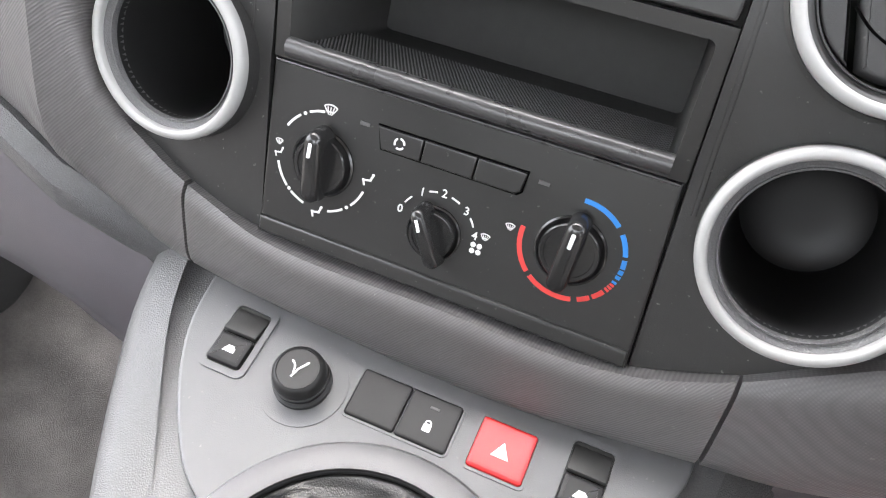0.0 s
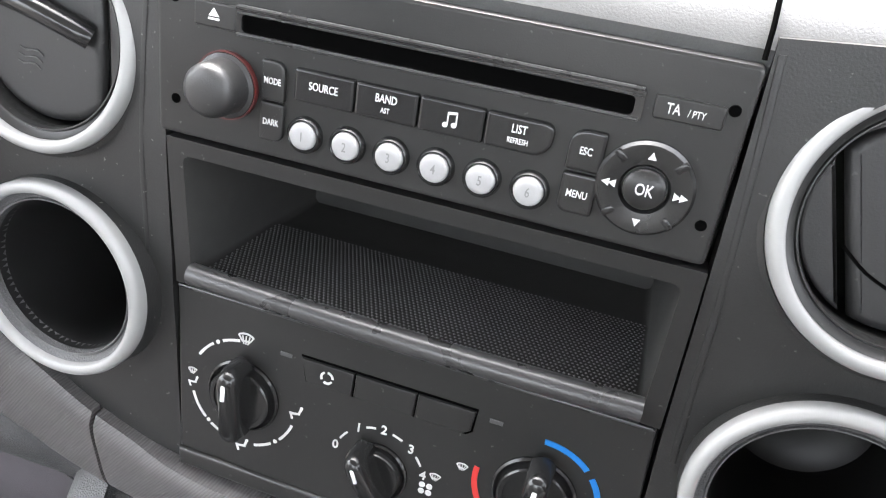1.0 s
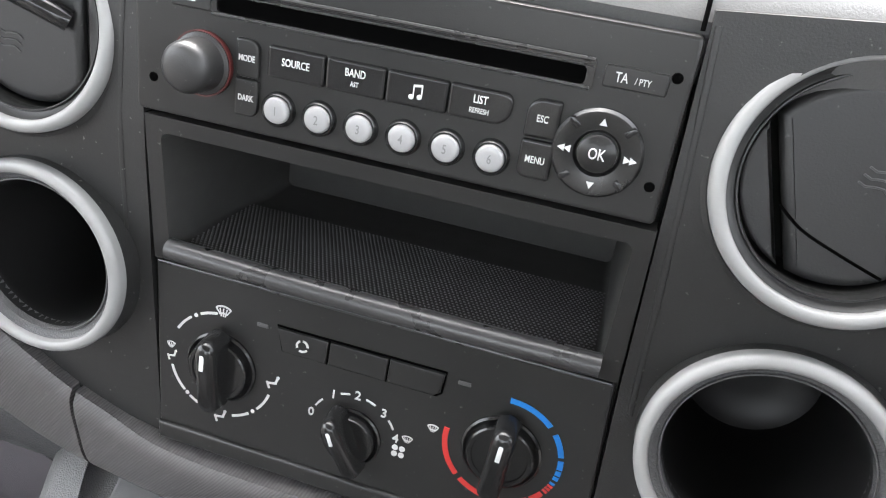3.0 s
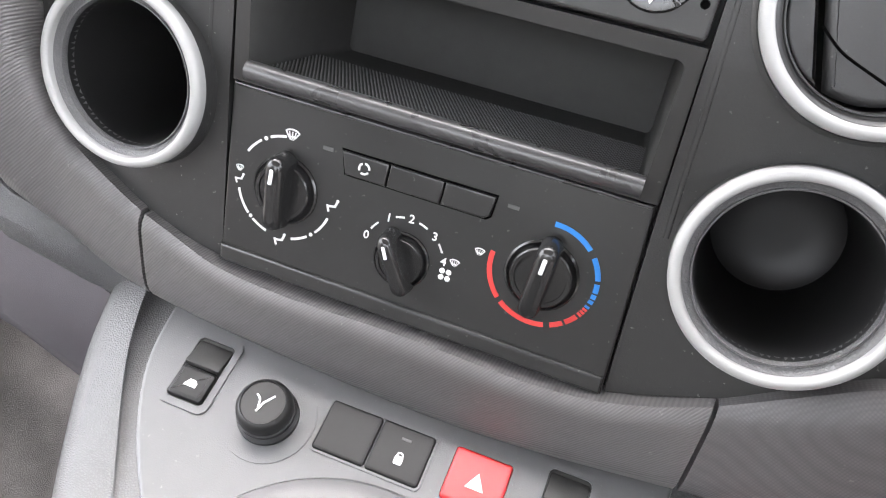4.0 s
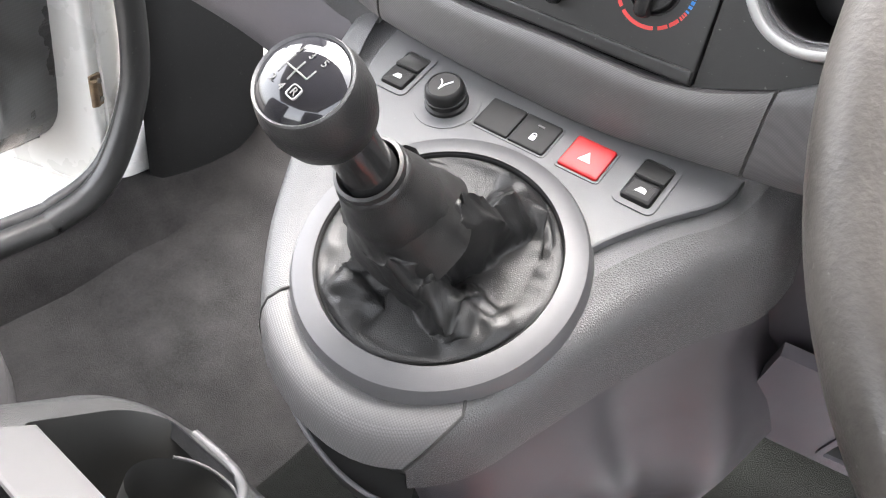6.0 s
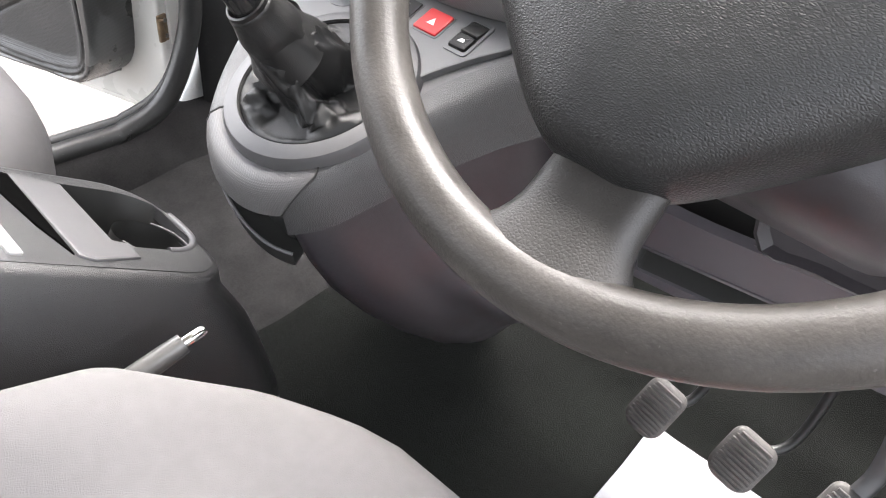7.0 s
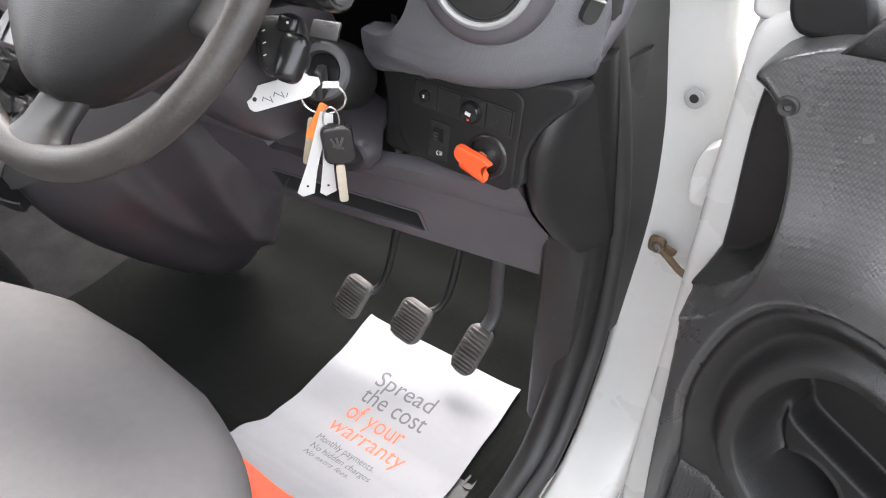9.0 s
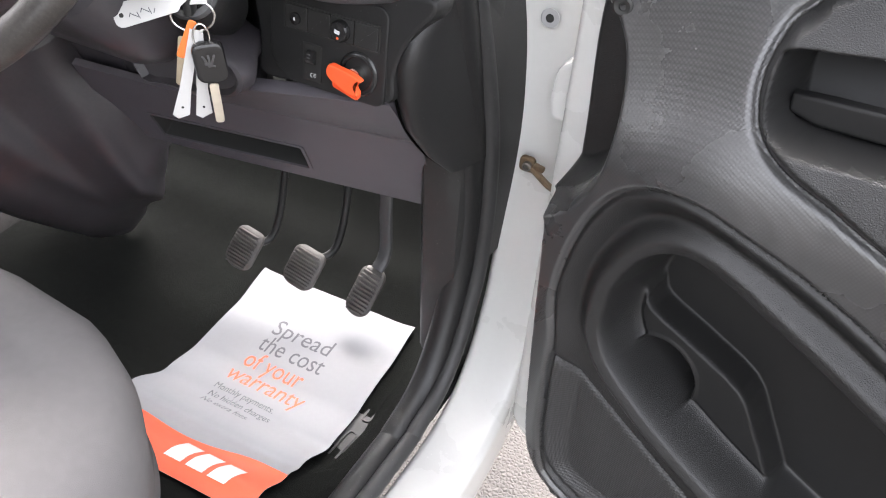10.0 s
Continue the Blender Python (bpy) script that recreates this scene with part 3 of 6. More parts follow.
for pts in ([(-0.0321, 0.0187), (-0.0131, 0.0187), (-0.0128, 0.0289), (-0.0350, 0.0289)], [(-0.0124, 0.0187), (0.0120, 0.0187), (0.0124, 0.0290), (-0.0121, 0.0290)], [(0.0126, 0.0187), (0.0318, 0.0187), (0.0344, 0.0205), (0.0353, 0.0292), (0.0130, 0.0290)]):
    part("button", prism(pts, 0.0002, 0.0016, 0.0008), PANEL, heater)


def mark(bm, material=WHITE, name="print", parent=None, label=""):
    return part(name, bm, material, parent or heater, label, None, 0)


for a0, a1 in ((97, 116), (128, 150), (196, 226), (234, 254), (286, 306), (318, 342)):
    mark(moved(arc_strip(0.0232, 0.0243, a0, a1, 0, 0.0003), -0.0595, 0.0031), name="dial_mark")
for a in (122, 230, 312):
    mark(moved(prism(circle(0.0009, 0, 0, 10), 0, 0.0003, 0.0001, 1), -0.0595 + 0.0237 * math.cos(radians(a)), 0.0031 + 0.0237 * math.sin(radians(a))), name="dial_dot")
for t, a in (("0", 163), ("1", 120), ("2", 88), ("3", 50), ("4", 15)):
    mark(moved(letters(t, 0.0054, 0.0002, "CENTER", 1.0, 0.01), 0.0010 + 0.0193 * math.cos(radians(a)), -0.0114 + 0.0193 * math.sin(radians(a)), 0.0002), name="dial_number")
for a0, a1 in ((137, 151), (98, 110), (64, 77), (27, 40)):
    mark(moved(arc_strip(0.0188, 0.0196, a0, a1, 0, 0.0003, 6), 0.0010, -0.0114), name="dial_mark")
for a0, a1, mm in ((172, 226, REDPRINT), (232, 286, REDPRINT), (293, 307, REDPRINT), (310, 324, REDPRINT), (345, 349, BLUEPRINT), (351, 356, BLUEPRINT), (358, 368, BLUEPRINT), (12, 37, BLUEPRINT), (46, 92, BLUEPRINT)):
    mark(moved(arc_strip(0.0218, 0.0240, a0, a1, 0, 0.0003), 0.0622, 0.0026), mm, "temperature_arc")
for k in range(4):
    mark(moved(arc_strip(0.0218, 0.0240, 327 + 4 * k, 329.5 + 4 * k, 0, 0.0003, 2), 0.0622, 0.0026), REDPRINT if k < 3 else BLUEPRINT, "temperature_arc")


def screen_icon(cx, cy, s, parent):
    """A windscreen with rising air."""
    bms = [moved(arc_strip(s * 1.15, s * 1.3, 55, 125, 0, 0.0003, 10), cx, cy - s * 0.75), moved(arc_strip(s * 0.45, s * 0.6, 55, 125, 0, 0.0003, 10), cx, cy - s * 0.75)]
    for sx in (-1, 1):
        bms.append(moved(box(s * 0.12, s * 0.75, 0.0004, 0), cx + sx * s * 0.52, cy - s * 0.05, 0.0001, -35 * sx))
    for k in (-1, 0, 1):
        bms.append(moved(box(s * 0.1, s * 0.8, 0.0004, 0), cx + k * s * 0.27, cy - s * 0.15, 0.0001, -12 * k))
    mark(merge(*bms), name="screen_symbol", parent=parent)


def seat_icon(cx, cy, s, parent, flip=1):
    bms = [moved(box(s * 0.9, s * 0.22, 0.0004, 0), cx, cy - s * 0.2, 0, 10), moved(box(s * 0.22, s * 0.8, 0.0004, 0), cx - flip * s * 0.45, cy - s * 0.5, 0, 20 * flip), moved(box(s * 0.25, s * 0.6, 0.0004, 0), cx + flip * s * 0.4, cy + s * 0.1, 0, -20 * flip), moved(prism(circle(s * 0.17, 0, 0, 10), 0, 0.0004, 0.0001, 1), cx + flip * s * 0.55, cy + s * 0.55)]
    mark(merge(*bms), name="airflow_symbol", parent=parent)


screen_icon(-0.0597, 0.0285, 0.0046, heater)
screen_icon(-0.0832, 0.0062, 0.0027, heater)
seat_icon(-0.0828, 0.0015, 0.0034, heater)
seat_icon(-0.0357, 0.0028, 0.0042, heater)
seat_icon(-0.0587, -0.0213, 0.0042, heater)
screen_icon(0.0245, -0.0052, 0.003, heater)
screen_icon(0.0340, 0.0035, 0.003, heater)
mark(merge(*[moved(prism(circle(0.0013, 0, 0, 10), 0, 0.0003, 0.0001, 1), 0.0215 + dx * 0.0015, -0.0120 + dy * 0.0015) for dx in (-1, 1) for dy in (-1, 1)]), name="fan_symbol")
mark(merge(*[moved(arc_strip(0.0019, 0.0028, a, a + 88, 0.0016, 0.0019, 8), -0.0235, 0.0238) for a in (0, 120, 240)]), name="recirculation_symbol")
for x, y in ((-0.0420, 0.0272), (0.0430, 0.0270)):
    mark(moved(box(0.005, 0.0018, 0.0006, 0.0002), x, y), DIM, "warning_light")

# ---- radio ----
R = frame_at(0, 0.0038, 0.7495, 7)
radio = thing("car_radio", "black single-slot car radio with six pale preset buttons", "car radio", R @ Matrix.Translation((0.0006, 0.0012, 0)) @ Matrix.Diagonal((0.992, 0.985, 1, 1)))
part("faceplate", prism(rr(0.188, 0.0595, 0.002, 3), -0.024, 0.0, 0.0012), PANEL, radio)


def on_radio(name, bm, material, label="", parent=None, smooth=40.0, m=None):
    return part(name, bm, material, parent or radio, label, m, smooth)


def print_on(text, size, x, y, z, parent, material=WHITE, rz=0.0, spacing=1.0, sx=1.0):
    return part("lettering", moved(letters(text, size * 1.12, 0.00012, "CENTER", spacing, 0.008), x, y, z, rz, sx * 0.72), material, parent, "", None, 0)


# disc slot with its bright upper and lower lips
slot = on_radio("disc_slot", plate(rr(0.1290, 0.0094, 0.001, 3, 0.001, 0.0133), [rr(0.1245, 0.0056, 0.0015, 3, 0.0008, 0.0128)], 0, 0.0016), GLOSS, "disc slot with shiny lips")
on_radio("slot_mouth", prism(rr(0.1255, 0.0064, 0.0015, 3, 0.0008, 0.0128), -0.001, 0.0004, 0.0002, 1), CAVITY, "", slot)
for y, r in ((0.0179, 0.0007), (0.0160, 0.0004), (0.0092, 0.0006)):
    on_radio("lip", tube([(x, y, 0.0016) for x in span(-0.0630, 0.0648, 4)], r, 8), LIPGLOSS, "bright lip", slot)
for x, y in ((-0.0870, 0.0166), (-0.0868, -0.0172), (0.0893, 0.0168), (0.0896, -0.0174)):
    on_radio("release_hole", prism(circle(0.0017, x, y, 20), -0.0005, 0.0003, 0.0001, 1), CAVITY)
b = on_radio("eject_button", prism(rr(0.0155, 0.008, 0.0008, 3, -0.0712, 0.0135), 0, 0.0014, 0.0006), PANEL)
part("symbol", rings_mesh([[(-0.0735, 0.0131, z), (-0.0695, 0.0131, z), (-0.0715, 0.0158, z)] for z in (0.0014, 0.0016)]), WHITE, b, "", None, 0)
part("symbol", box(0.004, 0.0007, 0.0003, 0, pose(-0.0715, 0.0123, 0.0015)), WHITE, b, "", None, 0)
volume = on_radio("volume_knob", lathe([(0.0108, 0), (0.0108, 0.002), (0.0094, 0.0026), (0.0091, 0.0095), (0.0088, 0.0114), (0.0079, 0.0130), (0.0062, 0.0139), (0.0036, 0.0143), (0.0001, 0.0144)], 48), VENT, "round black volume knob", None, 40, pose(-0.0668, -0.0085, 0))
part("red_ring", lathe([(0.0110, 0), (0.0110, 0.0018), (0.0115, 0.0018), (0.0115, 0)], 48, None, True), mat("dull_red_plastic", (0.07, 0.012, 0.012), 0.4), volume, "thin dull red ring")
for y, t in ((-0.0035, "MODE"), (-0.0172, "DARK")):
    b = on_radio("side_button", prism(rr(0.0088, 0.0132, (0.0035 if y > -0.01 else 0.001, 0.001, 0.001, 0.0035 if y < -0.01 else 0.001), 4, -0.0495, y), 0, 0.0016, 0.0008), PANEL)
    print_on(t, 0.0027, -0.0495, y, 0.0017, b)
for k, (t, u) in enumerate((("SOURCE", ""), ("BAND", "AST"), ("", ""), ("LIST", "REFRESH"))):
    x = -0.0313 + 0.0213 * k
    b = on_radio("function_button", prism(rr(0.0208, 0.0108, (0.001 if k < 3 else 0.003, 0.001, 0.001, 0.001 if k < 3 else 0.006), 4, x, -0.0026), 0, 0.0020, 0.0009), GLOSS)
    if t:
        print_on(t, 0.0033, x, -0.0022 if not u else -0.0010, 0.0021, b)
    if u:
        print_on(u, 0.0021, x, -0.0046, 0.0021, b)
    if not t:
        n = [moved(prism(circle(0.0009, 0, 0, 10), 0, 0.0002, 0.0001, 1), x + d, -0.0042 - e, 0.002) for d, e in ((-0.0016, 0.0003), (0.0012, 0))]
        n += [moved(box(0.0004, 0.0036, 0.0002, 0), x - 0.0009, -0.0026, 0.0021), moved(box(0.0004, 0.0036, 0.0002, 0), x + 0.0019, -0.0022, 0.0021), moved(box(0.0032, 0.0008, 0.0002, 0), x + 0.0005, -0.0006, 0.0021, 8)]
        part("symbol", merge(*n), WHITE, b, "", None, 0)
PRESET_PRINT = mat("grey_preset_print", (0.16, 0.16, 0.16), 0.4)
for k in range(6):
    m = pose(-0.0373 + 0.0152 * k, -0.0190, 0)
    b = on_radio("preset_button", lathe([(0.0047, 0), (0.0047, 0.0022), (0.0044, 0.0030), (0.0039, 0.0033), (0.0022, 0.0034), (0.0001, 0.0034)], 32), BUTTON, "round pearl grey button", None, 40, m)
    part("collar", lathe([(0.0049, 0), (0.0049, 0.0020), (0.0054, 0.0024), (0.0060, 0.0018), (0.0063, 0)], 32, None, True), GLOSS, b, "black collar")
    print_on(str(k + 1), 0.0040, 0, -0.0002, 0.0034, b, PRESET_PRINT)
for y, t, s in ((-0.0030, "ESC", 1), (-0.0165, "MENU", -1)):
    b = on_radio("menu_button", prism(rr(0.0108, 0.0128, (0.001, 0.005, 0.001, 0.001) if s > 0 else (0.001, 0.001, 0.003, 0.001), 4, 0.0530, y), 0, 0.0018, 0.0009), GLOSS)
    print_on(t, 0.0029, 0.0530, y, 0.0019, b)
pad = on_radio("cursor_pad", lathe([(0.0143, 0), (0.0143, 0.0018), (0.0134, 0.0028), (0.0115, 0.0028), (0.0075, 0.0022), (0.0066, 0.0010), (0.0001, 0.0010)], 56), GLOSS, "round black cursor pad", None, 40, pose(0.0716, -0.0100, 0))
b = part("ok_button", lathe([(0.0062, 0.001), (0.0061, 0.0026), (0.0052, 0.0034), (0.0001, 0.0038)], 40), PANEL, pad)
print_on("OK", 0.0045, 0, 0, 0.0038, b)
for k in range(4):
    a = math.pi / 2 * k
    tri = [(-0.0012, -0.001), (0.0012, -0.001), (0, 0.0012)]
    arrows = [moved(rings_mesh([[(x, y, z) for x, y in tri] for z in (0, 0.0003)]), 0, 0.0102 + d) for d in ((0,) if k in (0, 2) else (-0.0009, 0.0010))]
    part("arrow", moved(merge(*arrows), 0, 0, 0.0027, 90 * k), WHITE, pad, "", None, 0)
    part("notch", moved(box(0.0022, 0.0040, 0.0012, 0.0005), 0.0122 * math.cos(a + math.pi / 4), 0.0122 * math.sin(a + math.pi / 4), 0.0026, 45 + 90 * k - 90), GLOSS, pad)
b = on_radio("traffic_button", prism(rr(0.0192, 0.0068, 0.001, 3, 0.0778, 0.0140), 0, 0.0012, 0.0006), PANEL)
print_on("TA", 0.0038, 0.0736, 0.0140, 0.0013, b)
print_on("/ PTY", 0.0026, 0.0800, 0.0137, 0.0013, b)

# ---- centre console with the gear lever ----
K = frame_at(-0.003, -0.03, 0.5112, 65.8)
console = thing("centre_console", "light grey plastic gear lever console with switches", "centre console", K)
Ki = K.inverted()
RIM = [(-0.178, 0.20), (-0.174, 0.10), (-0.170, 0.03), (-0.160, -0.02), (-0.140, -0.065), (-0.112, -0.115), (-0.078, -0.165), (-0.035, -0.205), (0.015, -0.222), (0.062, -0.218), (0.098, -0.190), (0.118, -0.145), (0.136, -0.10), (0.160, -0.055), (0.184, -0.02), (0.19, 0.03), (0.198, 0.10), (0.20, 0.20), (0.205, 0.33)]
rim = [p.to_tuple() for p in smooth_path([(x, y, 0) for x, y in RIM], 5)]


def rim_point(p, grow, drop, fwd, flare):
    x, y, _ = p
    cx, cy = 0.012, -0.06
    dx, dy = x - cx, y - cy
    n = math.hypot(dx, dy)
    k = max(0.0, min(1.0, (0.05 - y) / 0.2))
    side = flare * max(0.0, min(1.0, (x - 0.02) / 0.12)) - 0.35 * flare * max(0.0, min(1.0, -x / 0.1))
    dent = 0.016 * max(0.0, min(1.0, (x - 0.128) / 0.012)) * max(0.0, min(1.0, (drop - 0.075) / 0.02)) * max(0.0, min(1.0, (0.27 - drop) / 0.05))
    grow -= dent
    return tuple(Ki @ Vector((x + dx / n * grow + side, min(0.34, y + dy / n * grow + fwd * k), 0.5247 + 0.45 * min(y, 0.03) - drop * (1 + (1.2 - 2.6 * max(0.0, min(1.0, x / 0.1))) * max(0.0, y)))))


LEVELS = [(-0.03, -0.001, 0, 0), (-0.012, 0.0, 0, 0), (-0.004, 0.004, 0, 0), (0.0, 0.012, 0, 0), (0.001, 0.025, 0, 0.002), (-0.001, 0.055, 0.003, 0.008), (-0.004, 0.09, 0.012, 0.02), (-0.006, 0.13, 0.03, 0.035), (-0.008, 0.18, 0.065, 0.05), (-0.012, 0.24, 0.115, 0.055), (-0.02, 0.31, 0.18, 0.045), (-0.03, 0.37, 0.24, 0.02), (-0.05, 0.41, 0.28, -0.02), (-0.07, 0.43, 0.30, -0.05)]


def level_row(i0, i1, g, d, f, s):
    """One level of the body, its sides never folding back over themselves."""
    pts = [K @ Vector(rim_point(p, g, d, f, s)) for p in rim]
    mid = min(range(len(rim)), key=lambda i: rim[i][1])
    for i in range(mid + 1, len(pts)):
        pts[i].y = max(pts[i].y, pts[i - 1].y + 0.0003)
    for i in range(mid - 1, -1, -1):
        pts[i].y = max(pts[i].y, pts[i + 1].y + 0.0003)
    return [tuple(Ki @ p) for p in pts[i0:i1 + 1]]


def body_part(name, i0, i1, levels, material, label, push=0.0):
    rows = [level_row(i0, i1, g + push, d, f, s) for g, d, f, s in levels]
    part(name, rings_mesh(rows, False, False, False), material, console, label, None, 60)


part("deck", rings_mesh([[rim_point(p, -0.006, 0.004 + h, 0, 0) for p in rim[10:-10]] for h in (0.0, 0.006)]), CONSOLE_GRAIN, console, "grained grey deck")
SHOULDER = mat("grained_mid_grey_plastic", (0.043, 0.0425, 0.043), 0.38, grain=0.9, scale=700, kind="cells", mottle=0.1, distance=0.0006, tint=0.15)
body_part("left_bolster", 0, 34, LEVELS[:8], CONSOLE_GRAIN, "grained grey bolster")
NOSE = LEVELS[:4] + [(0.001, 0.022, 0, 0.002), (0.0005, 0.034, 0.0005, 0.004)]
# the nose panel narrows downwards, its seam running in towards the pocket
SEAM = (50, 50, 50, 49, 48, 47)
seam_pts = [rim_point(rim[i], g + 0.0015, d, f, s) for i, (g, d, f, s) in zip(SEAM, NOSE)]
rows = []
for (g, d, f, s), end in zip(NOSE, SEAM):
    full = level_row(34, 50, g + 0.001, d, f, s)
    steps = [(end - 34) * q / 16 for q in range(17)]
    rows.append([tuple(Vector(full[int(k)]).lerp(Vector(full[min(16, int(k) + 1)]), k % 1)) for k in steps])
part("nose_panel", rings_mesh(rows, False, False, False), SLATE_PALE, console, "ribbed pale grey nose panel", None, 60)
body_part("right_shoulder", 47, len(rim) - 1, LEVELS[:6], SHOULDER, "grained grey shoulder", 0.0002)
rows = []
for g, d, f, s in LEVELS[5:]:
    near, far = level_row(0, len(rim) - 1, g - 0.004, d, f, s), level_row(0, len(rim) - 1, g - 0.004 - 0.056 * float(smoothstep(0.38, 0.22, d)), d, f, s)
    row = [K @ Vector(b).lerp(Vector(a), float(smoothstep(44.0, 47.5, i))) for i, (a, b) in enumerate(zip(near, far))]
    rows.append([tuple(Ki @ p) for p in row])
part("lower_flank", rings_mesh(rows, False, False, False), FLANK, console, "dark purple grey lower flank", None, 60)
part("seam", tube([rim_point(rim[34], g + 0.0006, d, f, s) for g, d, f, s in LEVELS[0:6]], 0.0012, 8), HOLE, console)
part("seam", tube(seam_pts, 0.0010, 8), HOLE, console)
# open pocket under the nose: a dark mouth above a pale rim
mouth = []
for q in range(13):
    i = 38 + q * 9.4 / 12
    a, b = rim[int(i)], rim[int(i) + 1]
    p = (a[0] + (b[0] - a[0]) * (i % 1), a[1] + (b[1] - a[1]) * (i % 1), 0)
    d = 0.041 + 0.036 * q / 12
    mouth.append([rim_point(p, -0.010, 0.030, 0, 0.003), rim_point(p, -0.034, 0.034 + 0.4 * (d - 0.034), 0, 0.004), rim_point(p, -0.034, d + 0.012, 0, 0.005), rim_point(p, -0.006, d + 0.016, 0.002, 0.006), rim_point(p, -0.002, d, 0.002, 0.006)])
part("nose_pocket", rings_mesh(mouth, False, False, False), HOLE, console, "black open pocket", None, 60)
part("pocket_rim", tube([r[4] for r in mouth], 0.0016, 8), CONSOLE, console, "pale rim")
top = [(-0.118, 0.034), (-0.116, 0.01), (-0.110, -0.012), (-0.095, -0.04), (-0.072, -0.068), (-0.045, -0.09), (0.0, -0.16), (0.06, -0.16), (0.098, -0.062), (0.122, -0.020), (0.146, 0.012), (0.150, 0.034)]
part("switch_panel", prism([p.to_tuple()[:2] for p in smooth_path([(x, y, 0) for x, y in top], 4)], -0.012, 0.0022, 0.0018), CONSOLE, console, "smooth light grey switch panel")


def window_switch(x, y):
    s = part("window_switch", plate(rr(0.0275, 0.042, 0.005, 4), [rr(0.0205, 0.0345, 0.003, 4)], 0.0, 0.0032), CONSOLE, console, "black window switch in a grey surround", pose(x, y, 0))
    part("recess", prism(rr(0.0215, 0.0355, 0.003, 4), 0.0, 0.0024, 0.0004, 1), HOLE, s)
    part("rocker", prism(rr(0.0195, 0.0165, 0.002, 3, 0, -0.0082), 0.001, 0.0058, 0.002), SWITCH, s, "black rocker")
    part("rocker_slope", box(0.0195, 0.016, 0.003, 0.001, pose(0, 0.0085, 0.0028, -16)), HOLE, s)
    icon = [(-0.0034, -0.0018), (0.0034, -0.0018), (0.0034, 0.0006), (0.0018, 0.0020), (-0.0012, 0.0020)]
    part("symbol", rings_mesh([[(a, c - 0.0085, z) for a, c in icon] for z in (0.0057, 0.0060)]), WHITE, s, "", None, 0)


window_switch(-0.0835, 0.0005)
window_switch(0.1045, 0.0018)
part("lighter_surround", plate(circle(0.0235), [circle(0.0135)], 0, 0.0027), CONSOLE, console, "", pose(-0.0405, -0.008, 0))
lighter = part("lighter", lathe([(0.0150, 0.0), (0.0150, 0.005), (0.0132, 0.006), (0.0132, 0.0085), (0.0142, 0.009), (0.0142, 0.0105), (0.0134, 0.011), (0.0138, 0.013), (0.0130, 0.017), (0.0118, 0.0188), (0.0108, 0.0192), (0.0104, 0.0186), (0.0001, 0.0184)], 48), SWITCH, console, "round black cigarette lighter knob", pose(-0.0405, -0.008, 0))
part("symbol", merge(tube([(-0.001, -0.005, 0.0188), (0.0005, 0, 0.0188), (0.004, 0.005, 0.0188)], 0.0006, 6), tube(smooth_path([(-0.0045, 0.003, 0.0188), (-0.002, 0.001, 0.0188), (-0.001, -0.003, 0.0188)], 4), 0.0005, 6)), WHITE, lighter, "", None, 0)
part("switch_frame", plate(rr(0.057, 0.0285, 0.003, 4), [rr(0.0545, 0.026, 0.002, 4)], 0, 0.0028), CONSOLE, console, "", pose(0.0125, -0.0012, 0))
part("blank_switch", prism(rr(0.0268, 0.0258, 0.0018, 4), 0, 0.0042, 0.0012), SWITCH, console, "blank black switch", pose(-0.0012, -0.0012, 0))
b = part("lock_switch", prism(rr(0.0268, 0.0258, 0.0018, 4), 0, 0.0042, 0.0012), SWITCH, console, "black central locking switch", pose(0.0262, -0.0012, 0))
part("symbol", merge(prism(rr(0.0042, 0.0042, 0.0008, 3, 0.0005, -0.004), 0.0041, 0.0044, 0.0001, 1), moved(arc_strip(0.0011, 0.0018, 0, 180, 0.0041, 0.0044, 8), 0.0005, -0.0018)), WHITE, b, "", None, 0)
part("indicator", box(0.005, 0.0013, 0.0004, 0.0001, pose(0.0005, 0.0065, 0.0043)), DIM, b)
part("hazard_frame", plate(rr(0.0315, 0.0295, 0.003, 4), [rr(0.0285, 0.0265, 0.002, 4)], 0, 0.0029), CONSOLE, console, "", pose(0.0642, -0.0006, 0))
b = part("hazard_switch", prism(rr(0.028, 0.026, 0.0018, 4), 0, 0.0046, 0.0014), RED, console, "red hazard warning switch", pose(0.0642, -0.0006, 0))
part("symbol", rings_mesh([[(-0.0045, -0.0045, z), (0.0045, -0.0045, z), (0, 0.0035, z)] for z in (0.0045, 0.0048)]), WHITE, b, "white triangle", None, 0)
# gaiter ring and boot
# console grey darkened: the ring's shaded look is put into its colour
RINGGREY = mat("shaded_console_grey", (0.054, 0.053, 0.055), 0.48, grain=0.2, scale=1500, mottle=0.08)
GX, GY = 0.030, -0.107
part("gaiter_ring", lathe([(0.0725, 0.0), (0.0725, 0.0070), (0.0735, 0.0082), (0.0800, 0.0080), (0.0865, 0.0055), (0.0895, 0.0), (0.0905, -0.012)], 96, None, True), RINGGREY, console, "smooth grey ring with shade in its colour", pose(GX, GY, 0))
part("seat_ring", lathe([(0.0500, 0.000), (0.0505, 0.0020), (0.0560, 0.0035), (0.0640, 0.0046), (0.0700, 0.0050), (0.0722, 0.0040), (0.0725, 0.0)], 96, None, True), BOOT, console, "black grained ring", pose(GX, GY, 0))
part("ring_joint", lathe([(0.0722, 0.0030), (0.0722, 0.0052), (0.0730, 0.0084), (0.0736, 0.0030)], 96, None, True), HOLE, console, "", pose(GX, GY, 0))
gear = thing("gear_lever", "black gear lever with glossy knob and leatherette gaiter", "gear lever", Matrix.Translation((0.027, -0.1276, 0.4670)))
